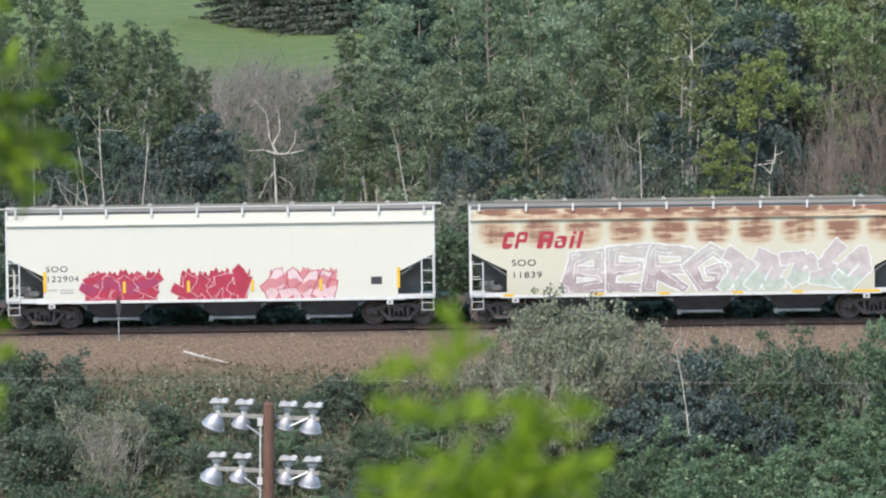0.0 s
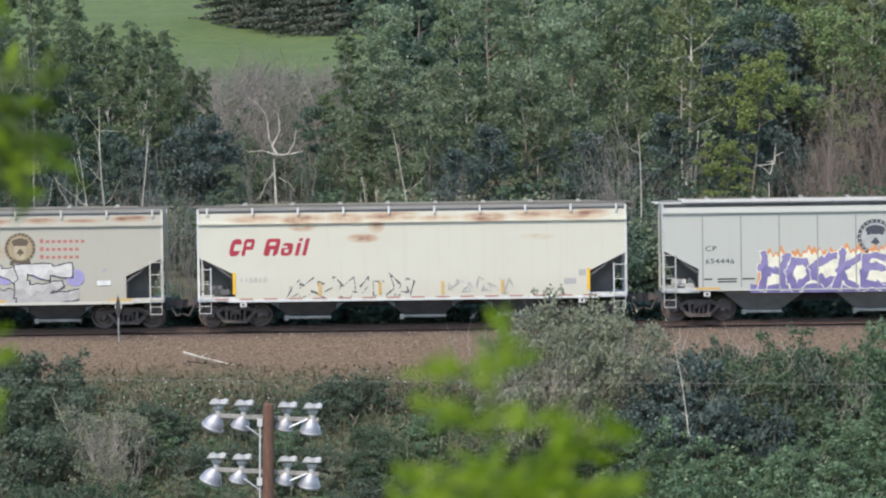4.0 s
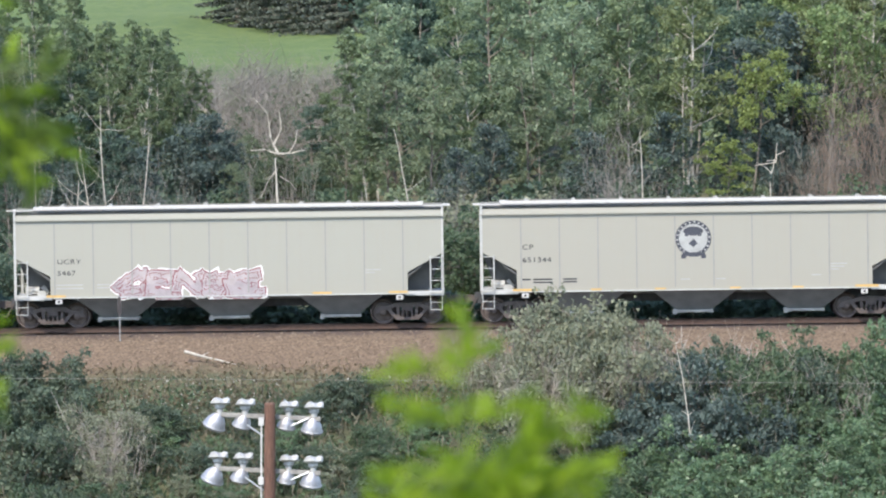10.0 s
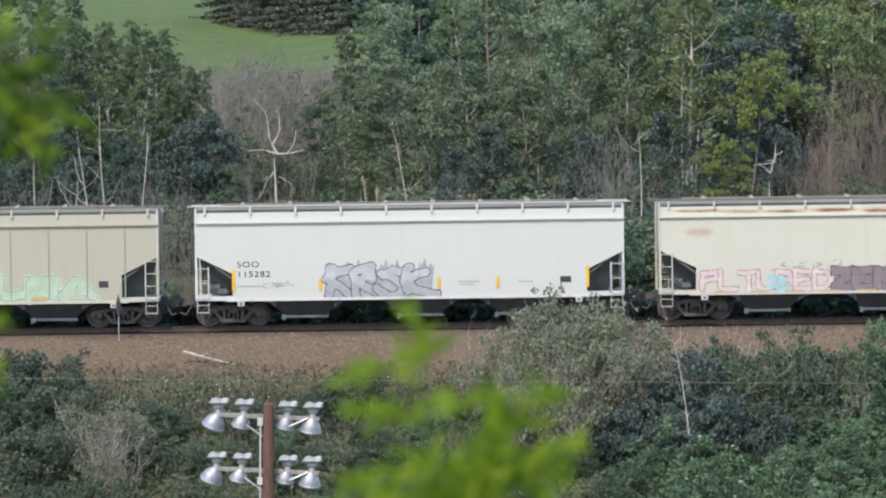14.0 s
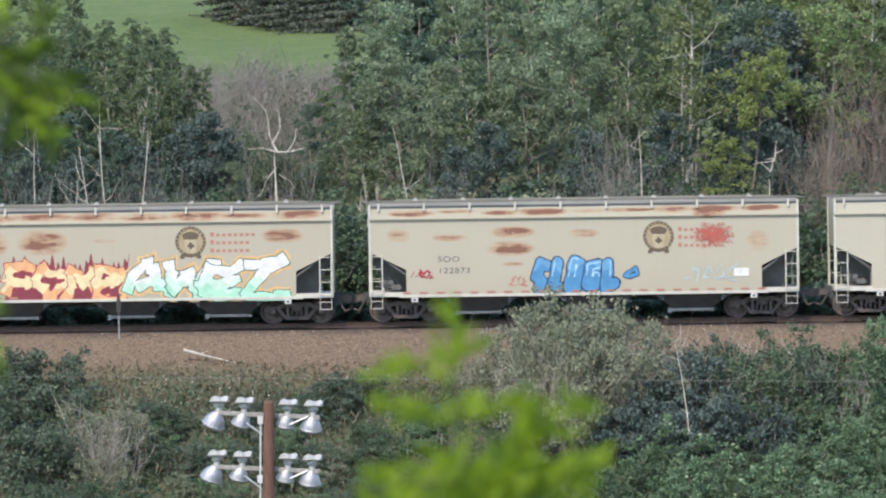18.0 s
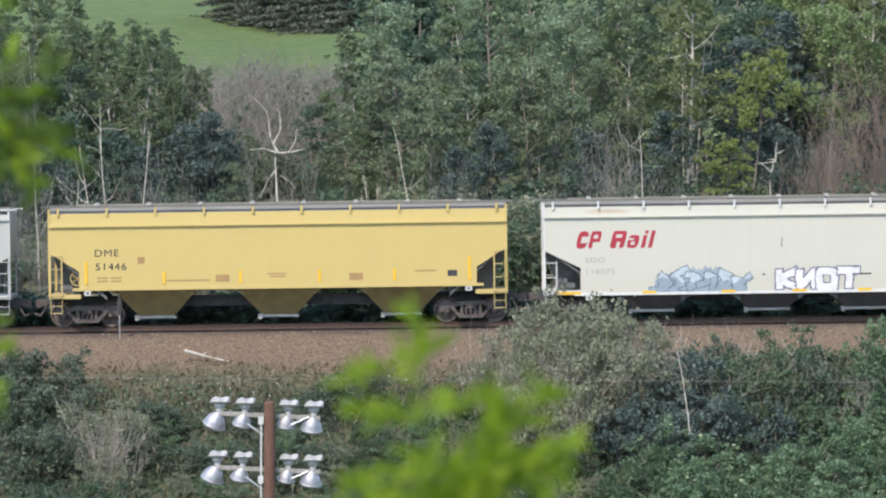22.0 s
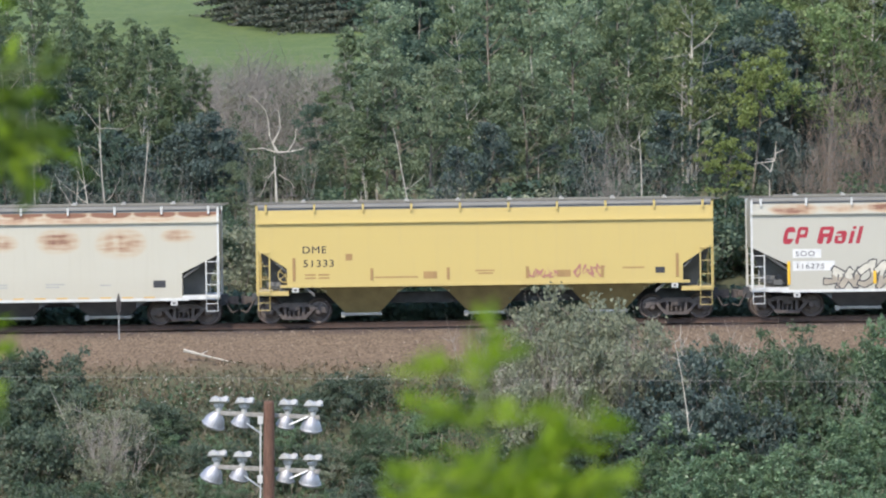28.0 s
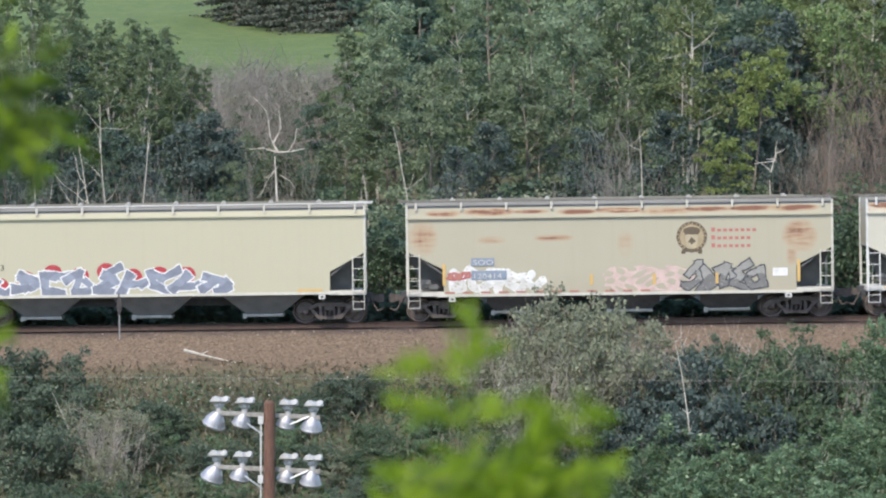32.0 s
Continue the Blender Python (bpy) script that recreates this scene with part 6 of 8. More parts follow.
def bush_meshes(seed, w, h, leaf_mat, bark, leaves, leaf=0.10, stems=11, ball=0.34):
    """A shrub: many stems from the root, with clumps of leaves at their ends and along them."""
    rs = random.Random(seed)
    tb = B()
    balls = []
    for i in range(stems):
        a = rs.uniform(0, 2 * math.pi)
        o = rs.uniform(0.05, 0.85)
        pts = limb(tb, (rs.uniform(-0.3, 0.3) * w, rs.uniform(-0.3, 0.3) * w, -0.15), (math.cos(a) * o, math.sin(a) * o, 1), h * rs.uniform(0.55, 0.95) * (1 - 0.35 * o), 0.026, rs, 0.2, 5, 4)
        balls += [(pts[-1], ball * rs.uniform(0.6, 1.1)), (pts[-3], ball * rs.uniform(0.7, 1.2)), (pts[1], ball * rs.uniform(0.6, 1.1))]
        for _ in range(4):
            tw = limb(tb, rs.choice(pts[1:]), (rs.uniform(-1, 1), rs.uniform(-1, 1), rs.uniform(-0.1, 0.9)), h * 0.28, 0.011, rs, 0.35, 3, 3)
            balls.append((tw[-1], ball * rs.uniform(0.35, 0.8)))
    total = sum(b[1] ** 2 for b in balls)
    pos = []
    for c, q in balls:
        pos += [(x, y, max(0.02, z)) for x, y, z in clump(c, q * h / 2, int(leaves * q * q / total), rs, 0.85)]
    V, F = leaf_cloud(pos, leaf, rs)
    tm = bpy.data.meshes.new("stems")
    tb.to_mesh(tm)
    tb.free()
    tm.materials.append(bark)
    return tm, cloud_mesh("foliage", V, F, leaf_mat)


def thicket_of(name, items, label, category):
    """Many shrubs that nobody could count, joined. items: (stems, foliage) meshes, x, y, turn and scale."""
    V, F, which, mats, n = [], [], [], [], 0
    for meshes, x, y, rz, k in items:
        m = np.array(pose(x, y, ground_z(x, y), 0, 0, rz) @ Matrix.Diagonal((*k, 1)))
        for me in meshes:
            if me.materials[0] not in mats:
                mats.append(me.materials[0])
            co = np.empty(3 * len(me.vertices))
            me.vertices.foreach_get("co", co)
            V.append(co.reshape(-1, 3) @ m[:3, :3].T + m[:3, 3])
            F += [[i + n for i in f.vertices] for f in me.polygons]
            which += [mats.index(me.materials[0])] * len(me.polygons)
            n += len(me.vertices)
    me = bpy.data.meshes.new(name)
    me.from_pydata(np.concatenate(V).tolist(), [], F)
    for m in mats:
        me.materials.append(m)
    me.polygons.foreach_set("material_index", which)
    return tagged(new(name, me), label, category, kind="stuff")


def twig_mesh(seed, h, w, material, stems=16, r=0.02):
    """A leafless thicket of upright twigs."""
    rs = random.Random(seed)
    tb = B()
    for i in range(stems):
        a = rs.uniform(0, 2 * math.pi)
        pts = limb(tb, (rs.uniform(-0.4, 0.4) * w, rs.uniform(-0.4, 0.4) * w, -0.1), (math.cos(a) * 0.35, math.sin(a) * 0.35, 1), h * rs.uniform(0.6, 1.05), r, rs, 0.16, 5, 4, 0.03)
        for _ in range(7):
            tw = limb(tb, rs.choice(pts[1:]), (rs.uniform(-1, 1), rs.uniform(-1, 1), rs.uniform(0.2, 1.2)), h * rs.uniform(0.2, 0.4), r * 0.5, rs, 0.25, 3, 3, 0.1)
            limb(tb, rs.choice(tw), (rs.uniform(-1, 1), rs.uniform(-1, 1), rs.uniform(0.1, 1)), h * 0.16, r * 0.3, rs, 0.2, 2, 3)
    me = bpy.data.meshes.new("twigs")
    tb.to_mesh(me)
    tb.free()
    me.materials.append(material)
    return me


def ray_x(px, y):
    """The place across the line of sight that lies at depth y."""
    return (px - 784) / FOCAL * (y - EYE.y)


def build_woods():
    kinds = {
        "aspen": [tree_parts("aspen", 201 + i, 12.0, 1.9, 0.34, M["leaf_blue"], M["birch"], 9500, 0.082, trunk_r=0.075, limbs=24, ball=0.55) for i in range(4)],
        "dark": [tree_parts("poplar", 211 + i, 12.0, 2.5, 0.12, M["leaf_dark"], M["bark"], 9000, 0.098, limbs=24, ball=0.80) for i in range(3)],
        "green": [tree_parts("poplar", 221 + i, 12.0, 2.4, 0.14, M["leaf_poplar"], M["bark"], 10500, 0.088, limbs=25, ball=0.70) for i in range(4)],
        "sunny": [tree_parts("poplar", 231 + i, 9.0, 2.2, 0.60, M["leaf_yellow"], M["bark"], 4200, 0.088, limbs=16, ball=0.5) for i in range(2)],
        "grey": [tree_parts("willow", 241 + i, 8.0, 2.1, 0.08, M["leaf_sallow"], M["bark"], 8500, 0.075, limbs=24, ball=0.52) for i in range(3)],
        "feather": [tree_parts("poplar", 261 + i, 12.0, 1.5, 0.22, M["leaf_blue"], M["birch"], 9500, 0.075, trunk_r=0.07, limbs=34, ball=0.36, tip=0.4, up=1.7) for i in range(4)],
        "olive": [tree_parts("poplar", 271 + i, 12.0, 1.9, 0.42, M["leaf_olive"], M["birch"], 6500, 0.085, limbs=24, ball=0.5) for i in range(2)],
        "high": [tree_parts("poplar", 281 + i, 12.0, 2.3, 0.46, M["leaf_spring"], M["bark"], 9000, 0.088, limbs=22, ball=0.62) for i in range(2)],
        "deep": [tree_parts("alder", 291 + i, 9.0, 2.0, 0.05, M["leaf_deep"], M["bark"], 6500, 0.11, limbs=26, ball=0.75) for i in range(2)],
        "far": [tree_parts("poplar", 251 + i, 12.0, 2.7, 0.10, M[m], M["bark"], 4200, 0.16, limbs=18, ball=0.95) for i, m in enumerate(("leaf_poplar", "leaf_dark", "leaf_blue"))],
    }
    words = {"feather": "slender upright grey-green poplar with pale bark", "olive": "tall sparse olive-green poplar", "high": "green poplar with a high leafy crown", "deep": "dark blue-green alder in the shade of the wood", "aspen": "slender grey-green aspen with pale bark", "dark": "dense dark green poplar tree", "green": "leafy mid-green poplar tree", "far": "dense green poplar deep in the wood", "sunny": "bright yellow-green young poplar in sun", "grey": "bushy grey-green willow tree"}
    rs = random.Random(77)

    def tree(kind, px, y, top, wide=1.0):
        """A tree at depth y whose top shows at height top in metres above the rail."""
        x = ray_x(px, y)
        me = rs.choice(kinds[kind])
        base = {"sunny": 9.0, "grey": 8.0, "deep": 9.0}.get(kind, 12.0)
        s = (top - ground_z(x, y)) / base
        w = s * wide * rs.uniform(0.9, 1.1)
        spawn(kind + "_tree", me, x, y, rs.uniform(0, 360), (w, w, s), words[kind], "tree", "trees of the wood")

    under = [bush_meshes(305 + i, 1.8, 3.2, M["leaf_dark"], M["bark"], 2600, 0.11) for i in range(2)]
    # rows of the wood, from the line outwards; heights of the tops above the rail
    # left
    for px, y, kind, top in ((-200, 30, "green", 13.0), (-120, 34, "dark", 14.0), (-40, 28, "feather", 13.4), (5, 42, "feather", 14.2), (30, 30, "aspen", 13.4), (48, 46, "feather", 15.0), (70, 34, "feather", 14.6), (92, 44, "feather", 14.4), (118, 40, "feather", 14.2), (138, 38, "aspen", 12.6), (155, 27, "feather", 11.8), (175, 42, "feather", 12.0), (200, 32, "feather", 12.4), (222, 40, "feather", 12.6), (245, 30, "feather", 12.0), (266, 44, "feather", 12.2), (285, 36, "aspen", 11.2), (310, 42, "feather", 10.8), (140, 45, "feather", 12.4), (163, 46, "feather", 12.2), (186, 39, "feather", 11.6), (212, 46, "feather", 12.0), (234, 45, "feather", 11.9), (252, 38, "feather", 11.3), (278, 40, "feather", 10.9), (296, 45, "feather", 11.0), (315, 36, "feather", 9.8), (20, 24, "dark", 9.0), (110, 25, "dark", 8.2), (220, 24, "dark", 7.6), (60, 23, "deep", 6.8), (150, 23, "deep", 6.4), (205, 25, "deep", 7.2), (262, 24, "deep", 6.6)):
        tree(kind, px, y, top)
    # thin part
    for px, y, kind, top in ((330, 38, "feather", 10.4), (350, 40, "feather", 10.2), (322, 29, "deep", 7.8), (356, 28, "deep", 8.2), (392, 29, "deep", 7.4), (415, 26, "grey", 6.0), (440, 34, "grey", 7.2), (560, 36, "dark", 8.6), (590, 38, "aspen", 9.2), (610, 30, "grey", 8.4), (640, 36, "aspen", 10.4), (670, 40, "feather", 13.4), (635, 28, "feather", 9.6), (655, 34, "feather", 12.0), (690, 27, "grey", 10.2), (715, 34, "green", 13.0)):
        tree(kind, px, y, top)
    # middle
    for px, y, kind, top in ((765, 25, "grey", 10.4), (850, 24, "deep", 7.6), (795, 22, "deep", 6.6), (1165, 24, "deep", 8.0), (1035, 24, "deep", 7.0), (800, 38, "dark", 14.2), (850, 28, "aspen", 13.4), (880, 34, "green", 14.4), (930, 26, "grey", 10.0), (965, 33, "green", 14.6), (1010, 28, "green", 12.6), (1040, 40, "aspen", 15.0), (1090, 32, "green", 14.2), (1120, 28, "aspen", 13.2), (1170, 34, "green", 14.6)):
        tree(kind, px, y, top)
    # right
    for px, y, kind, top in ((1205, 24, "olive", 13.8), (1238, 30, "olive", 14.4), (1330, 38, "dark", 14.8), (1345, 27, "deep", 11.2), (1378, 26, "deep", 11.8), (1408, 27, "deep", 10.4), (1360, 22, "deep", 8.2), (1395, 21, "deep", 7.0), (1395, 36, "dark", 14.6), (1440, 31, "olive", 14.4), (1462, 24, "high", 12.4), (1490, 27, "olive", 14.0), (1425, 34, "olive", 14.6), (1520, 30, "olive", 14.8), (1470, 36, "high", 15.4), (1410, 33, "high", 15.2), (1545, 32, "high", 15.2), (1590, 29, "dark", 13.0), (1640, 32, "dark", 14.0), (1720, 30, "green", 14.0), (1470, 26, "deep", 8.0), (1520, 28, "deep", 8.5)):
        tree(kind, px, y, top)
    tree("sunny", 1318, 21, 10.4, 0.85)
    tree("sunny", 1276, 19, 6.7, 1.0)
    for i in range(34):
        px = rs.uniform(660, 1750)
        y = rs.uniform(44, 78)
        tree("far", px, y, rs.uniform(14, 19), 1.15)
    for i in range(10):
        tree("far", rs.uniform(-350, 110), rs.uniform(46, 70), rs.uniform(13, 16))
    for i in range(14):
        px = -30 + 26 * i + rs.uniform(-8, 8)
        tree("feather" if i % 3 else "dark", px, rs.uniform(36, 42), 12.0 - 0.011 * px + rs.uniform(-0.8, 0.2), 1.15)
    rows = []
    for i in range(26):
        px, y = rs.uniform(-20, 400), rs.uniform(25, 34)
        if i > 11:
            px = rs.uniform(960, 1140)
        rows.append((under[i % 2], ray_x(px, y), y, rs.uniform(0, 360), (1.3, 1.3, 1.25)))
    thicket_of("shaded_shrubs", rows, "dark shrubs in the shade under the trees", "shrubs")
    # understorey along the far side of the line
    low = [bush_meshes(301 + i, 1.6, 3.2, M[m], M["bark"], 3600, 0.085) for i, m in enumerate(("leaf_dark", "leaf_sallow", "leaf_green", "leaf_grey"))]
    for i in range(60):
        px = -80 + i * 29 + rs.uniform(-12, 12)
        y = rs.uniform(13, 24)
        x = ray_x(px, y)
        s = rs.uniform(0.95, 1.3) if px > 560 else rs.uniform(0.8, 1.0) if px > 330 else rs.uniform(0.6, 0.9)
        spawn("bush", rs.choice(low) if px > 330 else low[rs.choice((0, 0, 1, 3))], x, y, rs.uniform(0, 360), (s * 1.15, s * 1.15, s), "leafy shrub at the edge of the wood", "bush", "shrubs behind the line")
    # added hedge: its dark leaves stand in for shade below the cars
    ditch = bush_meshes(309, 1.6, 2.4, M["leaf_dark"], M["bark"], 1500, 0.17)
    rows = []
    for i in range(80):
        x = -24 + i * 0.6 + rs.uniform(-0.3, 0.3)
        y = rs.uniform(3.5, 4.3) if i % 2 else rs.uniform(4.6, 6.0)
        s = rs.uniform(0.8, 1.0)
        rows.append((ditch, x, y, rs.uniform(0, 360), (s * 1.3, s * 1.3, s)))
    thicket_of("ditch_shrubs", rows, "dark shrubs in the ditch behind the track", "shrubs")
    # grey leafless thicket on the slope
    tw = [twig_mesh(321 + i, 3.2, 2.2, M["deadtwig"], 18, 0.018) for i in range(3)]
    for i in range(46):
        px, y = rs.uniform(330, 655), rs.uniform(46, 80)
        x = ray_x(px, y)
        s = rs.uniform(0.7, 1.1)
        ob = place("bare_thicket", rs.choice(tw), at=pose(x, y, ground_z(x, y), 0, 0, rs.uniform(0, 360)))
        ob.scale = (s * 1.2, s * 1.2, s)
        tagged(ob, "grey leafless thicket on the slope", "thicket", "thickets on the slope")
    rows = []
    for i in range(40):
        px, y = rs.uniform(310, 660), rs.uniform(40, 84)
        s = rs.uniform(0.5, 0.85)
        rows.append((low[rs.choice((1, 3, 2))], ray_x(px, y), y, rs.uniform(0, 360), (s * 1.2, s * 1.2, s)))
    thicket_of("slope_scrub", rows, "grey-green scrub on the far slope", "scrub")
    for px, y, top in ((1092, 19, 7.6), (1066, 21, 6.6), (1440, 20, 6.8), (1480, 22, 7.8), (460, 22, 6.4), (530, 21, 6.2), (40, 16, 5.4), (95, 15, 5.2), (150, 16, 5.0), (215, 15, 5.3), (262, 16, 5.2), (300, 15, 5.4), (345, 16, 5.0), (800, 16, 5.4), (1000, 16, 5.2), (1180, 16, 5.4)):
        x = ray_x(px, y)
        ob = place("bare_thicket", tw[0], at=pose(x, y, ground_z(x, y), 0, 0, rs.uniform(0, 360)))
        s = (top - ground_z(x, y)) / 3.2
        ob.scale = (s * 0.42, s * 0.42, s)
        tagged(ob, "tall bare grey shrub", "thicket", "bare shrubs behind the line")

    red = twig_mesh(331, 3.2, 2.8, M["redtwig"], 15, 0.012)
    for px, y, top in ((1405, 18, 5.8), (1432, 19, 6.6), (1458, 18, 6.9), (1484, 19, 7.3), (1508, 18, 8.0), (1528, 19, 8.8), (1550, 18, 9.5), (1572, 19, 9.8), (1596, 18, 9.6)):
        x = ray_x(px, y)
        ob = place("bare_thicket", red, at=pose(x, y, ground_z(x, y), 0, 0, rs.uniform(0, 360)))
        s = (top - ground_z(x, y)) / 3.2
        ob.scale = (s * 0.45, s * 0.45, s)
        tagged(ob, "tall reddish-brown bare shrub", "thicket", "bare shrubs behind the line")
    for px, y, k in ((1535, 14, 1.1), (1562, 15, 1.2), (1420, 15, 0.8)):
        spawn("bush", low[2], ray_x(px, y), y, rs.uniform(0, 360), (k, k, k), "leafy shrub at the edge of the wood", "bush", "shrubs behind the line")

    # pale dead and thin trunks close behind the line
    def snag(px, y, top, lean, forks, seed, r=0.07, low=2.0):
        q = random.Random(seed)
        x = ray_x(px, y)
        g = ground_z(x, y)
        bm = B()
        pts = limb(bm, (0, 0, -0.3), (lean, 0, 1), top - g, r, q, 0.05, 8, 6)
        for i in range(forks):
            k = q.randrange(3, 8)
            limb(bm, pts[k], (q.choice((-1, 1)) * q.uniform(0.4, 1), q.uniform(-0.4, 0.4), q.uniform(0.1, 0.9)), q.uniform(0.8, 2.0), r * 0.36, q, 0.32, 6, 4, 0.06)
        ob = part("trunk", bm, M["snag"])
        ob.name = "dead_tree"
        ob.matrix_basis = pose(x, y, g)
        tagged(ob, "pale bleached dead tree with bare limbs", "dead tree", "pale trunks behind the line")
    for px, top, lean, forks, seed in ((68, 7.4, 0.03, 3, 1), (126, 5.6, 0.02, 3, 2), (174, 7.0, -0.05, 2, 3), (194, 8.6, 0.0, 9, 4), (236, 7.5, 0.09, 1, 5), (52, 11.6, 0.03, 4, 13), (84, 11.4, -0.09, 3, 14), (1115, 12.4, 0.0, 3, 15), (740, 7.6, -0.02, 3, 7), (1136, 7.2, 0.0, 2, 8), (1232, 11.2, -0.02, 8, 9), (1212, 13.0, 0.0, 3, 10), (955, 10.5, 0.02, 2, 11), (658, 5.6, 0, 1, 12)):
        snag(px, 34 if px == 1115 else 31 if px in (52, 84) else 17 if px < 900 or px == 1136 else 27, top, lean, forks, seed, 0.05 if px != 1232 else 0.08)
    # the spreading dead tree
    bm = B()
    q = random.Random(4)
    x, y = ray_x(497, 17), 17
    g = ground_z(x, y)
    limb(bm, (0, 0, -0.3), (-0.02, 0, 1), 6.4 - g, 0.10, q, 0.02, 4, 7)
    c = Vector((-0.06, 0, 6.25 - g))

    def bough(p, run, r):
        for d, ln in run:
            pts = limb(bm, p, d, ln, r, q, 0.10, 4, 5)
            for kk in (2, 3):
                limb(bm, pts[kk], (d[0] + q.uniform(-1, 1), q.uniform(-0.4, 0.4), d[2] + q.uniform(-0.1, 0.7)), ln * q.uniform(0.25, 0.5), 0.011, q, 0.3, 4, 3)
            p, r = pts[-1], r * 0.62
    bough(c, (((-0.5, 0, 1), 0.75), ((-0.05, 0, 1), 1.0), ((-0.65, 0, 0.8), 0.95)), 0.062)
    bough(c + Vector((-0.2, 0, 0.35)), (((0.5, 0, 1), 0.7), ((-0.15, 0, 1), 0.85)), 0.05)
    bough(c, (((1, 0, 0.0), 0.55), ((1, 0, 0.25), 0.55)), 0.055)
    bough(c + Vector((0.4, 0, 0)), (((0.5, 0, 0.8), 0.6), ((0.05, 0.1, 1), 0.5)), 0.035)
    bough(c, (((-1, 0, 0.18), 0.6), ((-1, 0, -0.12), 0.6)), 0.045)
    bough(c + Vector((-0.05, 0, -0.6)), (((-0.55, 0, -0.7), 0.7), ((-0.45, 0, -1), 0.7)), 0.035)
    bough(c + Vector((0.05, 0, -0.9)), (((0.7, 0, -0.5), 0.5), ((0.6, 0, -0.9), 0.4)), 0.025)
    ob = part("dead_tree", bm, M["snag"], at=pose(x, y, g))
    tagged(ob, "pale dead tree with wide crooked limbs", "dead tree", "pale trunks behind the line")
    # small forked one
    bm = B()
    x = ray_x(1366, 16)
    g = ground_z(x, 16)
    limb(bm, (0, 0, -0.3), (0, 0, 1), 5.2 - g, 0.07, q, 0.02, 4, 6)
    for z, d, ln in ((0, (0.35, 0, 1), 0.65), (0.55, (-0.05, 0, 1), 0.7), (0, (-0.55, 0, 0.8), 0.8), (0.5, (-0.9, 0, 0.35), 0.6), (0.75, (0.8, 0, 0.35), 0.4), (0.45, (-1, 0, -0.06), 1.0)):
        limb(bm, (0.2 if z else 0, 0, 5.2 - g + z), d, ln, 0.032, q, 0.24, 5, 5)
    tagged(part("dead_tree", bm, M["snag"], at=pose(x, 16, g)), "small pale forked dead tree", "dead tree", "pale trunks behind the line")


M["deadtwig"] = grainy("grey_twigs", (0.155, 0.142, 0.126), (0.29, 0.265, 0.232), 3, 0.9)
M["redtwig"] = grainy("red_brown_twigs", (0.13, 0.098, 0.076), (0.27, 0.205, 0.158), 3, 0.9)
M["snag"] = grainy("bleached_trunk", (0.29, 0.26, 0.22), (0.58, 0.53, 0.45), 4, 0.85)
build_woods()


def build_spruces():
    """Dark spruces on the hill field, cut by the top of the view."""
    rs = random.Random(9)

    def spruce(seed, height):
        q = random.Random(seed)
        tb = B()
        tube(tb, (0, 0, -0.5), (0, 0, height), 0.22, 0.03, 8)
        pos = []
        z = 0.3
        while z < height * 0.97:
            R = 0.36 * (height - z) * q.uniform(0.85, 1.1)
            for i in range(9):
                a = q.uniform(0, 2 * math.pi)
                d = Vector((math.cos(a), math.sin(a), -0.12))
                tube(tb, (0, 0, z), Vector((0, 0, z)) + d * R, 0.03, 0.008, 3, False)
                for k in range(100):
                    f = q.uniform(0.2, 1.0)
                    p = Vector((0, 0, z)) + d * R * f
                    pos.append((p.x + q.gauss(0, 0.12), p.y + q.gauss(0, 0.12), p.z - 0.06 + q.gauss(0, 0.06)))
            z += 0.42
        V, F = leaf_cloud(pos, 0.10, q, 0.3, 2.2)
        tm = bpy.data.meshes.new("trunk")
        tb.to_mesh(tm)
        tb.free()
        tm.materials.append(M["bark"])
        return tm, cloud_mesh("crown", V, F, M["needle"])
    me = [spruce(51, 9.0), spruce(52, 9.0)]
    for px, y, s in ((425, 152, 1.0), (470, 148, 1.1), (520, 143, 1.05), (560, 138, 1.1), (605, 134, 1.1), (650, 132, 1.2), (690, 134, 1.2), (500, 158, 1.3), (580, 156, 1.3)):
        x = ray_x(px, y)
        spawn("spruce", me[px % 2], x, y, rs.uniform(0, 360), (s, s, s), "dark spruce with drooping boughs on the hill field", "spruce", "spruces on the hill")


build_spruces()


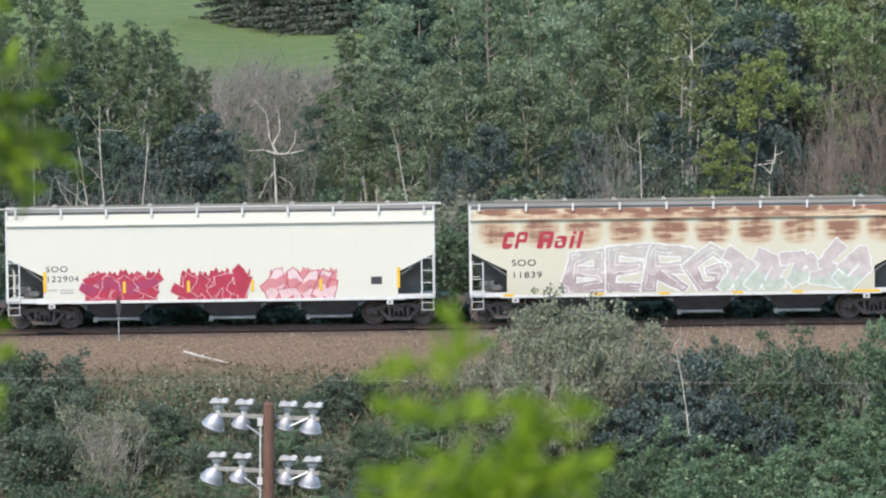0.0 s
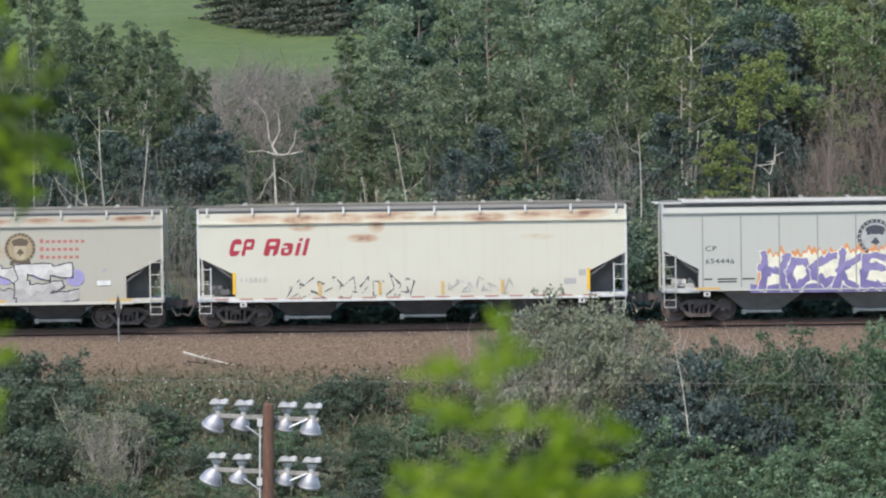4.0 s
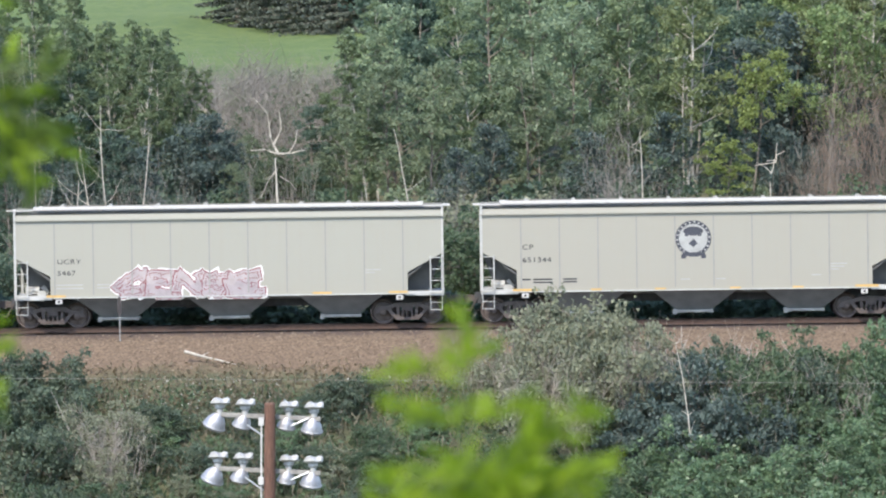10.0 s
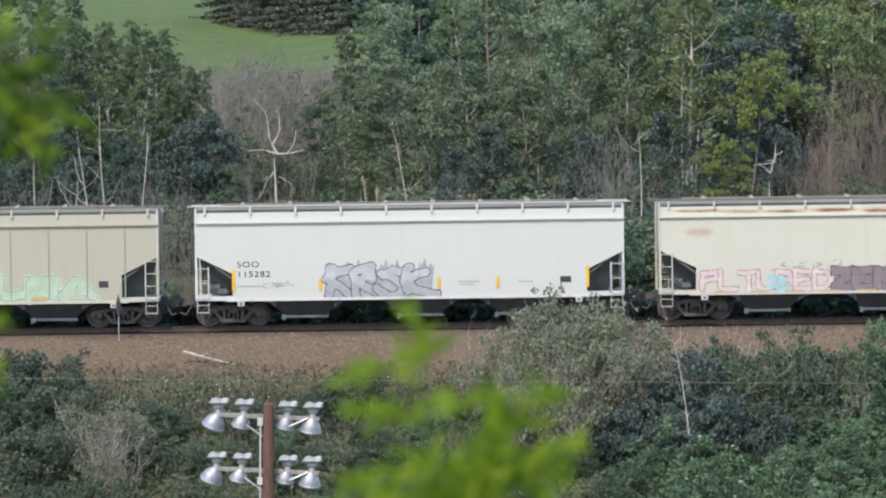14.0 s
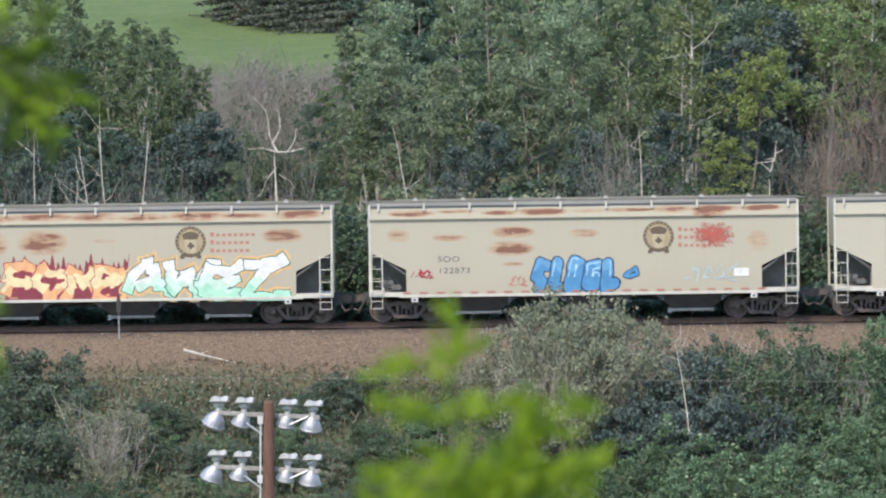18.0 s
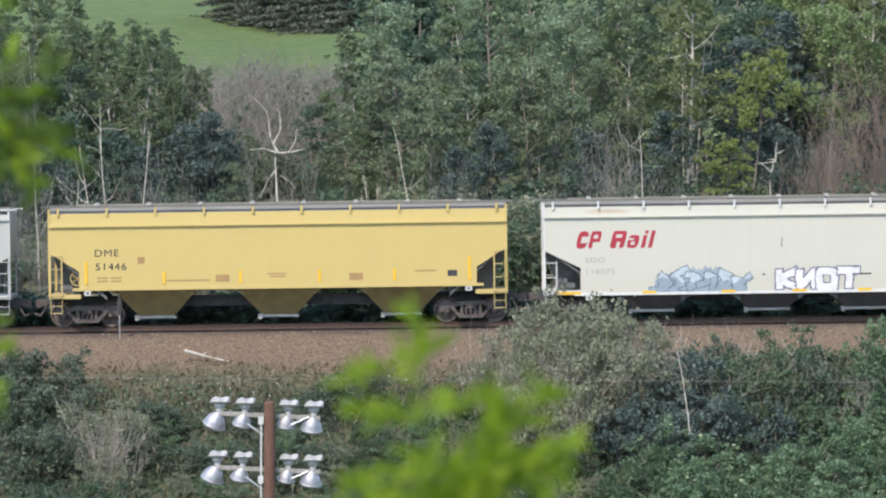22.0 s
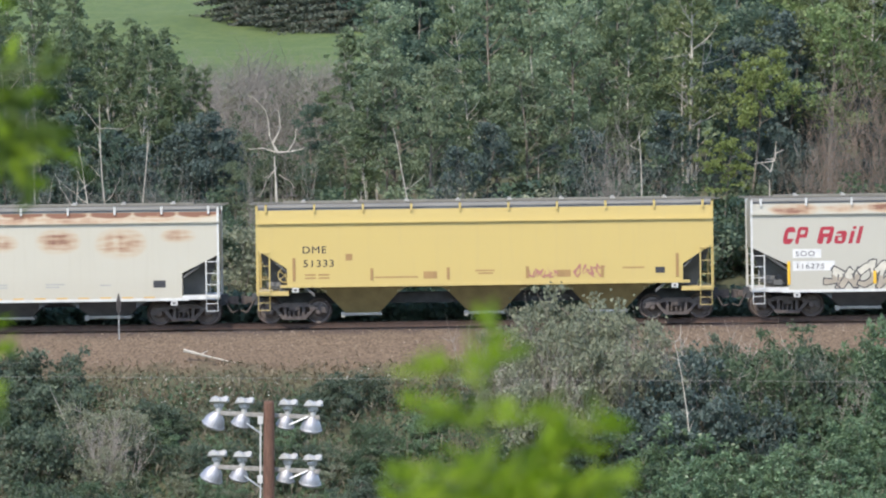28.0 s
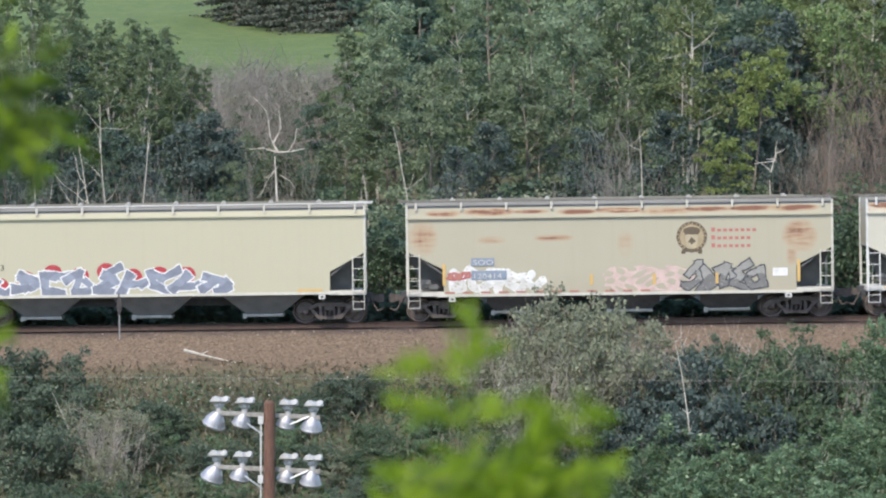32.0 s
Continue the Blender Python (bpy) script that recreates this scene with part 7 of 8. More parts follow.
def build_bank_plants():
    rs = random.Random(31)
    mats = {"dark": "leaf_bank", "green": "leaf_green", "lush": "leaf_lush", "grey": "leaf_grey", "deep": "leaf_deep"}
    lib = {k: [bush_meshes(401 + 10 * j + i, 1.5, 2.0, M[m], M["bark"], 5600 if k == "grey" else 5200, 0.042 if k == "grey" else 0.055) for i in range(3)] for j, (k, m) in enumerate(mats.items())}
    words = {"deep": "dark blue-green shrub in a hollow of the bank", "dark": "dark green shrub on the bank", "green": "green leafy shrub on the bank", "lush": "lush green shrub on the lower bank", "grey": "pale grey-green willow shrub on the bank"}

    def bush(kind, px, y, s, tall=1.0, sink=0.1):
        x = ray_x(px, y)
        spawn("bush", rs.choice(lib[kind]), x, y, rs.uniform(0, 360), (s, s, s * tall), words[kind], "bush", "shrubs on the bank", sink)
    # the big willow before the train and its neighbours
    for px, y, s, tall in ((900, -8.8, 1.4, 0.95), (940, -9.2, 1.6, 1.02), (990, -9.2, 1.7, 1.06), (1040, -9.0, 1.7, 1.06), (1090, -9.2, 1.65, 1.04), (1130, -10.0, 1.5, 1.0), (960, -11.0, 1.6, 1.1), (1030, -11.5, 1.7, 1.12), (1090, -12.0, 1.7, 1.1), (900, -10.5, 1.3, 1.0), (1010, -10.2, 1.6, 1.15), (1062, -10.4, 1.6, 1.15), (1000, -13, 1.5, 1.05), (940, -13, 1.3, 1.0), (1150, -11.5, 1.4, 1.0)):
        bush("grey", px, y, s * 1.05, tall * (1.27 if 930 < px < 1120 else 1.15))
    for px, y, s, tall in ((1190, -10, 1.1, 1.1), (1240, -9.6, 1.2, 1.05), (1290, -9.8, 1.2, 0.95), (1350, -9.4, 1.2, 0.95), (1410, -9.6, 1.3, 0.95), (1470, -9.4, 1.2, 0.95), (1560, -9.0, 1.2, 1.15), (1600, -9.5, 1.3, 1.2), (1160, -12, 1.3, 1.0), (1220, -12.5, 1.4, 1.0), (1300, -12, 1.4, 1.0), (1380, -12.4, 1.4, 1.0), (1450, -12, 1.4, 1.0), (1530, -12, 1.5, 1.0)):
        bush("deep" if px in (1160, 1190, 1220) else "dark" if px < 1270 else rs.choice(("dark", "lush", "green", "green")), px, y, s * 1.08, tall * 1.25)
    # dark-leaved shrubs stand in for the shade of hollows
    for px, y in ((1150, -13), (1185, -13.6), (1215, -14.2), (1240, -13.4), (1200, -11.6), (1340, -13), (1360, -13.8)):
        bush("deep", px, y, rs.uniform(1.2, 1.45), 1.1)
    for i in range(12):
        bush("lush", 1470 + 12 * i, rs.uniform(-15, -11.5), rs.uniform(1.1, 1.4), 1.05)
    for i in range(4):
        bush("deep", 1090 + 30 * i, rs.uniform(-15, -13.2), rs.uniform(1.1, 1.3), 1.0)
    for i in range(48):
        bush("lush" if rs.random() < 0.7 else "green", rs.uniform(1080, 1640), rs.uniform(-21, -14.5), rs.uniform(1.0, 1.4), 0.95)
    # left side
    for px, y, s, tall in ((20, -8.2, 1.2, 1.0), (60, -8.6, 1.3, 1.05), (110, -8.8, 1.1, 0.9), (0, -11, 1.4, 1.0), (70, -11.5, 1.4, 1.0), (-60, -9, 1.5, 1.1), (40, -14, 1.4, 1.0), (120, -13, 1.2, 0.9), (260, -10.4, 0.9, 0.75), (300, -11, 0.9, 0.8), (240, -13, 1.1, 0.8), (550, -9.0, 0.8, 0.7), (580, -8.4, 0.8, 0.8), (610, -8.6, 1.0, 0.8), (645, -8.6, 0.9, 0.8), (500, -9.0, 0.6, 0.6), (830, -9.2, 0.8, 0.7)):
        bush("dark", px, y, s, tall)
    for px, y, s, tall in ((170, -12.5, 1.2, 1.2), (190, -13.0, 1.1, 1.2), (215, -12.2, 1.0, 1.1), (155, -14.0, 1.0, 1.0), (185, -15, 1.1, 1.0)):
        bush("grey", px, y, s, tall)
    for i in range(80):
        bush(rs.choice(("green", "green", "dark", "lush", "grey")), rs.uniform(200, 1050), rs.uniform(-20, -10.0), rs.uniform(0.5, 0.95), 0.75)
    for i in range(12):
        bush("dark", rs.uniform(240, 660), rs.uniform(-20, -13), rs.uniform(0.8, 1.05), 0.8)
    for i in range(14):
        bush(rs.choice(("green", "dark")), rs.uniform(-120, 240), rs.uniform(-20, -14), rs.uniform(0.9, 1.2), 0.9)
    # low herbs and grass over the bank
    pos, pet = [], []
    for _ in range(40000):
        x, y = rs.uniform(-19, 19), -7.0 - rs.random() ** 0.8 * 14
        if noise.noise((x * 0.4, y * 0.4, 2)) < -0.38:
            continue
        pos.append((x, y, ground_z(x, y) + abs(rs.gauss(0, 0.2)) + 0.02))
    V, F = leaf_cloud(pos, 0.075, rs, -0.8, 3.0)
    tagged(new("bank_herbs", cloud_mesh("bank_herbs", V, F, M["leaf_green"])), "low green herbs and grass on the bank", "herbs", kind="stuff")
    pos = []
    for _ in range(11000):
        x, y = rs.uniform(-19, 19), -5.0 - 4.2 * rs.random() ** 0.7
        pos.append((x, y, ground_z(x, y) + abs(rs.gauss(0, 0.10)) + 0.02))
    V, F = leaf_cloud(pos, 0.06, rs, -0.8, 3.5)
    tagged(new("dry_grass", cloud_mesh("dry_grass", V, F, M["straw"])), "dry grass tufts at the foot of the gravel", "grass", kind="stuff")
    pos = []
    for _ in range(15000):
        px, y = rs.uniform(-40, 1600), -7.2 - 13 * rs.random()
        x = ray_x(px, y)
        if noise.noise((x * 0.35, y * 0.35, 7)) < (-0.05 if px < 760 else 0.12):
            continue
        pos.append((x, y, ground_z(x, y) + 0.12 + abs(rs.gauss(0, 0.32))))
    V, F = leaf_cloud(pos, 0.042, rs, -2.6, 8.0)
    tagged(new("dry_stems", cloud_mesh("dry_stems", V, F, M["stem"])), "thin tan and olive weed stems on the bank", "weeds", kind="stuff")
    for _ in range(420):
        px = rs.uniform(200, 720) if rs.random() < 0.8 else rs.uniform(0, 1568)
        y = rs.uniform(-10.5, -6.4)
        x = ray_x(px, y)
        pet.append((x, y, ground_z(x, y) + rs.uniform(0.1, 0.7)))
    V, F = leaf_cloud(pet, 0.05, rs, 0, 1.2)
    tagged(new("white_flowers", cloud_mesh("white_flowers", V, F, M["petal"])), "scattered whitish seed heads on the bank", "flowers", kind="stuff")
    # thin pale sapling before the train and other bare stems
    q = random.Random(3)
    for px, y, top, low in ((1226, -15.6, 0.0, 0.0), (140, -12.4, -1.6, -0.35), (1206, -10.2, 0.35, 0.0), (1484, -16.5, -3.9, -0.45)):
        x = ray_x(px, y)
        g = ground_z(x, y)
        bm = B()
        pts = limb(bm, (0, 0, -0.2), (low, 0, 1), top - g, 0.034, q, 0.07, 9, 6)
        for i in range(8):
            limb(bm, rs.choice(pts[3:]), (q.choice((-1, 1)) * q.uniform(0.3, 1), q.uniform(-0.5, 0.5), 0.7), q.uniform(0.2, 0.55), 0.012, q, 0.25, 4, 3)
        tagged(part("dead_sapling", bm, M["snag"], at=pose(x, y, g)), "thin pale dead sapling on the bank", "sapling", "bare saplings")
    tw = [twig_mesh(341 + i, 1.8, 1.0, M["deadwood"], 10, 0.012) for i in range(2)]
    for i, (px, y) in enumerate(((175, -13.6), (195, -13.9), (160, -14.4), (205, -14.6), (1120, -10.8), (1060, -12.2), (1000, -12.6), (930, -12.4), (1090, -11.6), (1030, -13.4), (965, -11.8), (1135, -12.2), (1160, -10.6), (1300, -9.5), (1500, -13), (860, -9.2), (1150, -9.6), (1050, -9.8), (985, -10.2), (1110, -10.4), (1075, -11.4), (1015, -11.8), (945, -11.2), (1180, -11.4), (1240, -12.6), (1340, -12.2), (1420, -11.8))):
        x = ray_x(px, y)
        ob = place("bare_shrub", tw[i % 2], at=pose(x, y, ground_z(x, y), 0, 0, rs.uniform(0, 360)))
        ob.scale = (1.3, 1.3, 1.45) if i < 4 else (1.5, 1.5, 1.6 + 0.1 * (i % 4))
        tagged(ob, "bare twiggy shrub among the leaves", "shrub", "bare shrubs on the bank")
    # fallen branches on the gravel
    q = random.Random(12)
    for px, y, ln, rz, r in ((368, -5.05, 1.95, -12, 0.065), (690, -8.2, 2.0, -16, 0.04), (640, -7.9, 1.0, 10, 0.03)):
        x = ray_x(px, y)
        bm = B()
        pts = limb(bm, (-ln / 2, 0, 0.02), (1, 0, 0.0), ln, r, q, 0.10, 6, 6)
        limb(bm, pts[2], (0.6, 0.2, 0.6), ln * 0.18, r * 0.5, q, 0.2, 3, 4)
        tagged(part("fallen_branch", bm, M["snag"], at=pose(x, y, ground_z(x, y) + (0.16 if px == 368 else 0.06), 0, 17 if px == 368 else 6, 0)), "bleached fallen branch lying on the gravel", "branch", "fallen branches")


build_bank_plants()


# ---- light pole and marker post ----
def build_pole():
    d = 88.0
    y = EYE.y + d
    u = d / FOCAL
    down = (AIM.z - EYE.z) / DIST

    def spot(px, py):
        p = BASE @ Vector(((px - 784) * u, -(py - 441) * u, -d))
        return p.x, p.z
    x0, ztop = spot(455, 712)
    g = ground_z(x0, y)
    th = new("light_pole")
    th.matrix_basis = pose(x0, y, g, 0, 1.0, 0)
    tagged(th, "reddish wooden pole with two crossarms of old floodlights", "light pole")
    H = ztop - g
    bm = B()
    lathe(bm, [(0.14, -0.4), (0.122, H * 0.4), (0.096, H - 0.9), (0.092, H - 0.03), (0.075, H)], "z", 14)
    part("pole", bm, M["pole"], th)

    def lamp_meshes():
        a = lathe(B(), [(0.150, -0.335), (0.195, -0.320), (0.218, -0.295), (0.220, -0.275), (0.205, -0.262), (0.196, -0.225), (0.176, -0.165), (0.142, -0.105), (0.098, -0.06), (0.06, -0.02), (0.03, -0.015), (0.10, -0.12), (0.17, -0.25), (0.145, -0.325)], "z", 22)
        b = lathe(B(), [(0.045, -0.10), (0.055, 0.0), (0.085, 0.02), (0.09, 0.075), (0.14, 0.085), (0.172, 0.10), (0.168, 0.145), (0.12, 0.165), (0.05, 0.18)], "z", 16)
        for v in b.verts:
            if v.co.z > 0.11 and math.hypot(v.co.x, v.co.y) > 0.1:
                v.co.z += 0.05 * math.cos(3 * math.atan2(v.co.y, v.co.x)) - 0.01
        c = B()
        lathe(c, [(0.04, -0.30), (0.055, -0.26), (0.05, -0.18), (0.03, -0.12)], "z", 10)
        return a, b, c
    rb, hb, gb = lamp_meshes()
    rm, hm, gm = (bpy.data.meshes.new(n) for n in ("reflector", "housing", "bulb"))
    for bm, me, mt in ((rb, rm, "alu"), (hb, hm, "enamel"), (gb, gm, "alu")):
        bm.to_mesh(me)
        bm.free()
        me.materials.append(M[mt])
    for lv, (arm_py, lamps) in enumerate(((738, ((366, -27, 0.92), (411, -18, 0.78), (488, -14, 0.74), (533, -8, 0.88))), (834, ((364, -27, 0.92), (409, -18, 0.78), (490, -14, 0.74), (533, -8, 0.88))))):
        zc = spot(455, arm_py)[1] - g
        xa, xb = spot(358 - 3 * lv, 738)[0] - x0, spot(545, 738)[0] - x0
        bm = B()
        box(bm, xa, xb, -0.145, -0.055, -0.038, 0.038)
        arm = part("crossarm", bevelled(bm, 0.006), M["arm"], th, "weathered grey wooden crossarm", pose(0, 0.26, zc, 0, 2.4, 0))
        for px, tilt, big in lamps:
            xx = spot(px, arm_py)[0] - x0
            lp = place("floodlight", hm, th, "white capped floodlight with aluminium bell", pose(xx, 0.16, zc + 0.09 - 0.042 * xx, -6, 0, 0))
            for pn, me in (("reflector", rm), ("bulb", gm)):
                place(pn, me, lp, at=pose(-0.01, 0, -0.055, 20, -0.8 * tilt, 0)).scale = (big, big, big)
        for s in (-1, 1):
            bm = B()
            tube(bm, (s * (0.55 if s < 0 else 0.66), 0.10, zc - 0.02), (s * (0.11 if s < 0 else 0.2), 0.09, zc - (0.33 if s < 0 else 0.22)), 0.015)
            part("brace", bm, M["strut"], th, "galvanised steel brace")
    bm = B()
    za, zb = spot(455, 745)[1] - g, spot(455, 850)[1] - g
    box(bm, -0.155, -0.128, -0.05, -0.02, zb, za)
    for z in (za, zb):
        box(bm, -0.19, -0.10, -0.07, 0.01, z - 0.07, z + 0.06)
    tube(bm, (-0.14, -0.035, 0.4), (-0.14, -0.035, zb), 0.014)
    part("conduit", bm, M["white"], th, "white conduit with two junction boxes")


build_pole()


def build_marker():
    y = -3.3
    x = ray_x(209, y)
    g = ground_z(x, y)
    th = new("marker_post")
    th.matrix_basis = pose(x, y, g)
    tagged(th, "thin trackside marker post with a dark blade", "marker post")
    bm = B()
    box(bm, -0.022, 0.022, -0.02, 0.02, -0.3, 1.55)
    part("post", bm, M["faintpost"], th)
    bm = B()
    prism(bm, [(-0.09, 1.08), (0, 0.88), (0.09, 1.08), (0.09, 1.38), (0.0, 1.72), (-0.09, 1.38)], -0.035, -0.022)
    part("blade", bm, M["blade"], th, "dark brown pointed blade")


M["faintpost"] = grainy("grey_steel_post", (0.20, 0.20, 0.20), (0.34, 0.34, 0.33), 6, 0.6, 0.3)
M["blade"] = grainy("dark_brown_blade", (0.022, 0.020, 0.022), (0.055, 0.045, 0.042), 6, 0.7)
build_marker()


def build_wire():
    """A thin wire across the valley, that goes down to the ground on both sides of the view."""
    d = 105.0
    u = d / FOCAL
    bm = B()
    pts = []
    for px in range(-7000, 9001, 200):
        out = max(0.0, (abs(px - 784) - 1400) / 6000)
        p = BASE @ Vector(((px - 784) * u, -(668 + 0.006 * px - 441) * u, -d))
        low = ground_z(p.x, p.y) - 0.1
        pts.append(Vector((p.x, p.y, p.z + (low - p.z) * min(1.0, out))))
    for a, b in zip(pts, pts[1:]):
        tube(bm, a, b, 0.0030, n=5, cap=False)
    tagged(part("wire", bm, M["arm"]), "thin grey wire strung across the valley below the track", "wire")


build_wire()


# ---- leaves close to the camera ----
def leaf_mesh(name, length, width, material, curl):
    bm = B()
    n = 6
    rows = []
    for i in range(n + 1):
        k = i / n
        w = width * 0.5 * math.sin(math.pi * min(1, k * 0.93 + 0.05)) ** 0.8
        z = -curl * length * k * k
        rows.append([bm.verts.new((length * k, -w, z + 0.12 * w)), bm.verts.new((length * k, 0, z)), bm.verts.new((length * k, w, z + 0.12 * w))])
    for a, b in zip(rows, rows[1:]):
        for j in (0, 1):
            bm.faces.new((a[j], a[j + 1], b[j + 1], b[j]))
    me = bpy.data.meshes.new(name)
    bm.to_mesh(me)
    bm.free()
    me.materials.append(material)
    return me


BRANCHES = []


def near_branch(px, py, d, stems, leaves, mats, seed, label, back=0.0, wide=0.42, more=()):
    """A leafy spray rooted at a point outside the view, d metres from the camera. stems and leaves run from a point to a point of
    the picture; back: the turn in degrees by which they are laid back to the rest pose."""
    rs = random.Random(seed)
    u = d / FOCAL
    root = BASE @ Vector(((px - 784) * u, -(py - 441) * u, -d))
    th = new("leafy_branch")
    base = Matrix.Translation(root) @ BASE.to_3x3().to_4x4() @ pose(0, 0, 0, -90, 0, 0)
    th.matrix_basis = base
    tagged(th, label, "branch", "sprays close to the camera")
    rest = pose(0, 0, 0, 0, -back, 0)
    lm = [leaf_mesh("leaf", 1.0, wide * k, M[m], c) for m in mats for k, c in ((1.0, 0.05), (0.85, 0.2), (1.1, 0.3))]

    def spot(a, b):
        return Vector(((a - px) * u, 0, (py - b) * u))
    for line in stems:
        bm = B()
        pts = [spot(*p) for p in line]
        for p, q in zip(pts, pts[1:]):
            tube(bm, p, q, 0.0024, 0.0018, 5)
        part("twig", bm, M["twig"], th, at=rest)
    for line, n, ln in more:
        for _ in range(n):
            k = rs.uniform(0.15, 1.0) * (len(line) - 1)
            j = min(int(k), len(line) - 2)
            a, b = (line[j][i] + (line[j + 1][i] - line[j][i]) * (k - j) for i in (0, 1))
            w = math.atan2(line[j + 1][1] - line[j][1], line[j + 1][0] - line[j][0]) + rs.choice((-1, 1)) * rs.uniform(0.25, 1.15)
            m = ln * rs.uniform(0.65, 1.2)
            leaves.append((a, b, a + m * math.cos(w), b + m * math.sin(w)))
    small = []
    for a, b, c, e in leaves:
        far = math.hypot(c - a, e - b)
        if far < 92:
            small.append((a, b, c, e))
            continue
        for i in range(5):
            k = (i + 0.5) / 5
            w = math.atan2(e - b, c - a) + (rs.choice((-1, 1)) * rs.uniform(0.3, 0.8) if i < 4 else 0)
            m = rs.uniform(48, 66)
            x, y = a + (c - a) * k, b + (e - b) * k
            small.append((x - 0.4 * m * math.cos(w), y - 0.4 * m * math.sin(w), x + 0.6 * m * math.cos(w), y + 0.6 * m * math.sin(w)))
    for a, b, c, e in small:
        p, q = spot(a, b), spot(c, e)
        p.y = q.y = rs.uniform(-0.05, 0.05)
        ln = (q - p).length
        ob = place("leaf", rs.choice(lm), th, at=rest @ Matrix.Translation(p) @ pose(0, 0, 0, 0, -math.degrees(math.atan2(q.z - p.z, q.x - p.x)), 0) @ pose(0, 0, 0, rs.choice((-1, 1)) * rs.uniform(25, 75), 0, 0))
        ob.scale = (ln, ln, ln)
    BRANCHES.append((th, base))
    return th


M["twig"] = grainy("green_twig", (0.08, 0.12, 0.03), (0.16, 0.20, 0.05), 20, 0.6)
near_branch(745, 1270, 6.6,
            [[(745, 1270), (800, 1000), (850, 800), (862, 640), (868, 560)], [(810, 960), (900, 850), (980, 800), (1060, 740)], [(790, 1010), (760, 900), (720, 850)], [(800, 980), (960, 880), (1090, 850)]],
            [(866, 640, 869, 548), (858, 575, 835, 535), (854, 655, 700, 662), (862, 640, 800, 640), (874, 640, 935, 604), (855, 742, 722, 722), (850, 750, 760, 745), (874, 742, 1000, 722), (870, 735, 930, 740), (935, 825, 1078, 730), (950, 800, 1065, 792), (960, 812, 1020, 760), (854, 825, 700, 836), (850, 812, 770, 790), (895, 840, 975, 832), (880, 820, 890, 900), (780, 880, 858, 858), (986, 858, 1112, 848), (1000, 840, 1060, 880), (700, 900, 660, 850), (760, 930, 690, 880), (830, 930, 880, 860), (920, 920, 980, 870), (1040, 900, 1100, 885)],
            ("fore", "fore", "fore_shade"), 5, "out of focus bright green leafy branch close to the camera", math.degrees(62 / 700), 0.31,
            (([(800, 1000), (850, 800), (864, 600)], 30, 52), ([(850, 730), (720, 725)], 12, 46), ([(850, 740), (990, 725)], 12, 46), ([(855, 650), (720, 660)], 10, 42), ([(800, 960), (900, 850), (980, 800), (1060, 740)], 30, 58), ([(790, 1010), (760, 900), (700, 850)], 22, 56), ([(800, 980), (960, 880), (1090, 850)], 28, 58), ([(820, 900), (940, 860), (1010, 760)], 18, 58), ([(860, 960), (980, 900), (1060, 890)], 18, 60), ([(640, 905), (760, 865), (900, 850), (1060, 868)], 46, 62), ([(700, 960), (840, 900), (980, 905)], 26, 66)))
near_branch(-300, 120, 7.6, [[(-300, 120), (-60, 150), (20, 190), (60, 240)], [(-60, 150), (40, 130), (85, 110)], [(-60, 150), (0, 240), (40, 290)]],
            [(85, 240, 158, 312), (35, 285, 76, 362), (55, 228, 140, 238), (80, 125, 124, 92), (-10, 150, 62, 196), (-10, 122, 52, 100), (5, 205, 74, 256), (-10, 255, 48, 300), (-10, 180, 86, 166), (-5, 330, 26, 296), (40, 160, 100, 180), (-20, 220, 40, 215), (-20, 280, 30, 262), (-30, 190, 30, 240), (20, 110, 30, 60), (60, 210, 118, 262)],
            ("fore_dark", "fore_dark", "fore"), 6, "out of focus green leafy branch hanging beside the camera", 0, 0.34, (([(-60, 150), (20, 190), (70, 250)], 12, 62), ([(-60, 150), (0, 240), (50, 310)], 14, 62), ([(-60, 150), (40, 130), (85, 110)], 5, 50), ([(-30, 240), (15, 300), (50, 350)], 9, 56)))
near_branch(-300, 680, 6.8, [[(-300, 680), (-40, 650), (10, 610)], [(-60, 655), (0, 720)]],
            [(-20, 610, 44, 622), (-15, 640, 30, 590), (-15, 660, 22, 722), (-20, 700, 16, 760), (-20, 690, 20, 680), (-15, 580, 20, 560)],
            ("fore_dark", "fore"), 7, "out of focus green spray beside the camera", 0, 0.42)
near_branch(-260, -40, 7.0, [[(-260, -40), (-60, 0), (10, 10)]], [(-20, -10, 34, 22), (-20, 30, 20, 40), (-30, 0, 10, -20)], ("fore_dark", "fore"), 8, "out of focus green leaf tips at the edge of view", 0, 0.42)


# ---- the bird ----
WINGS = []


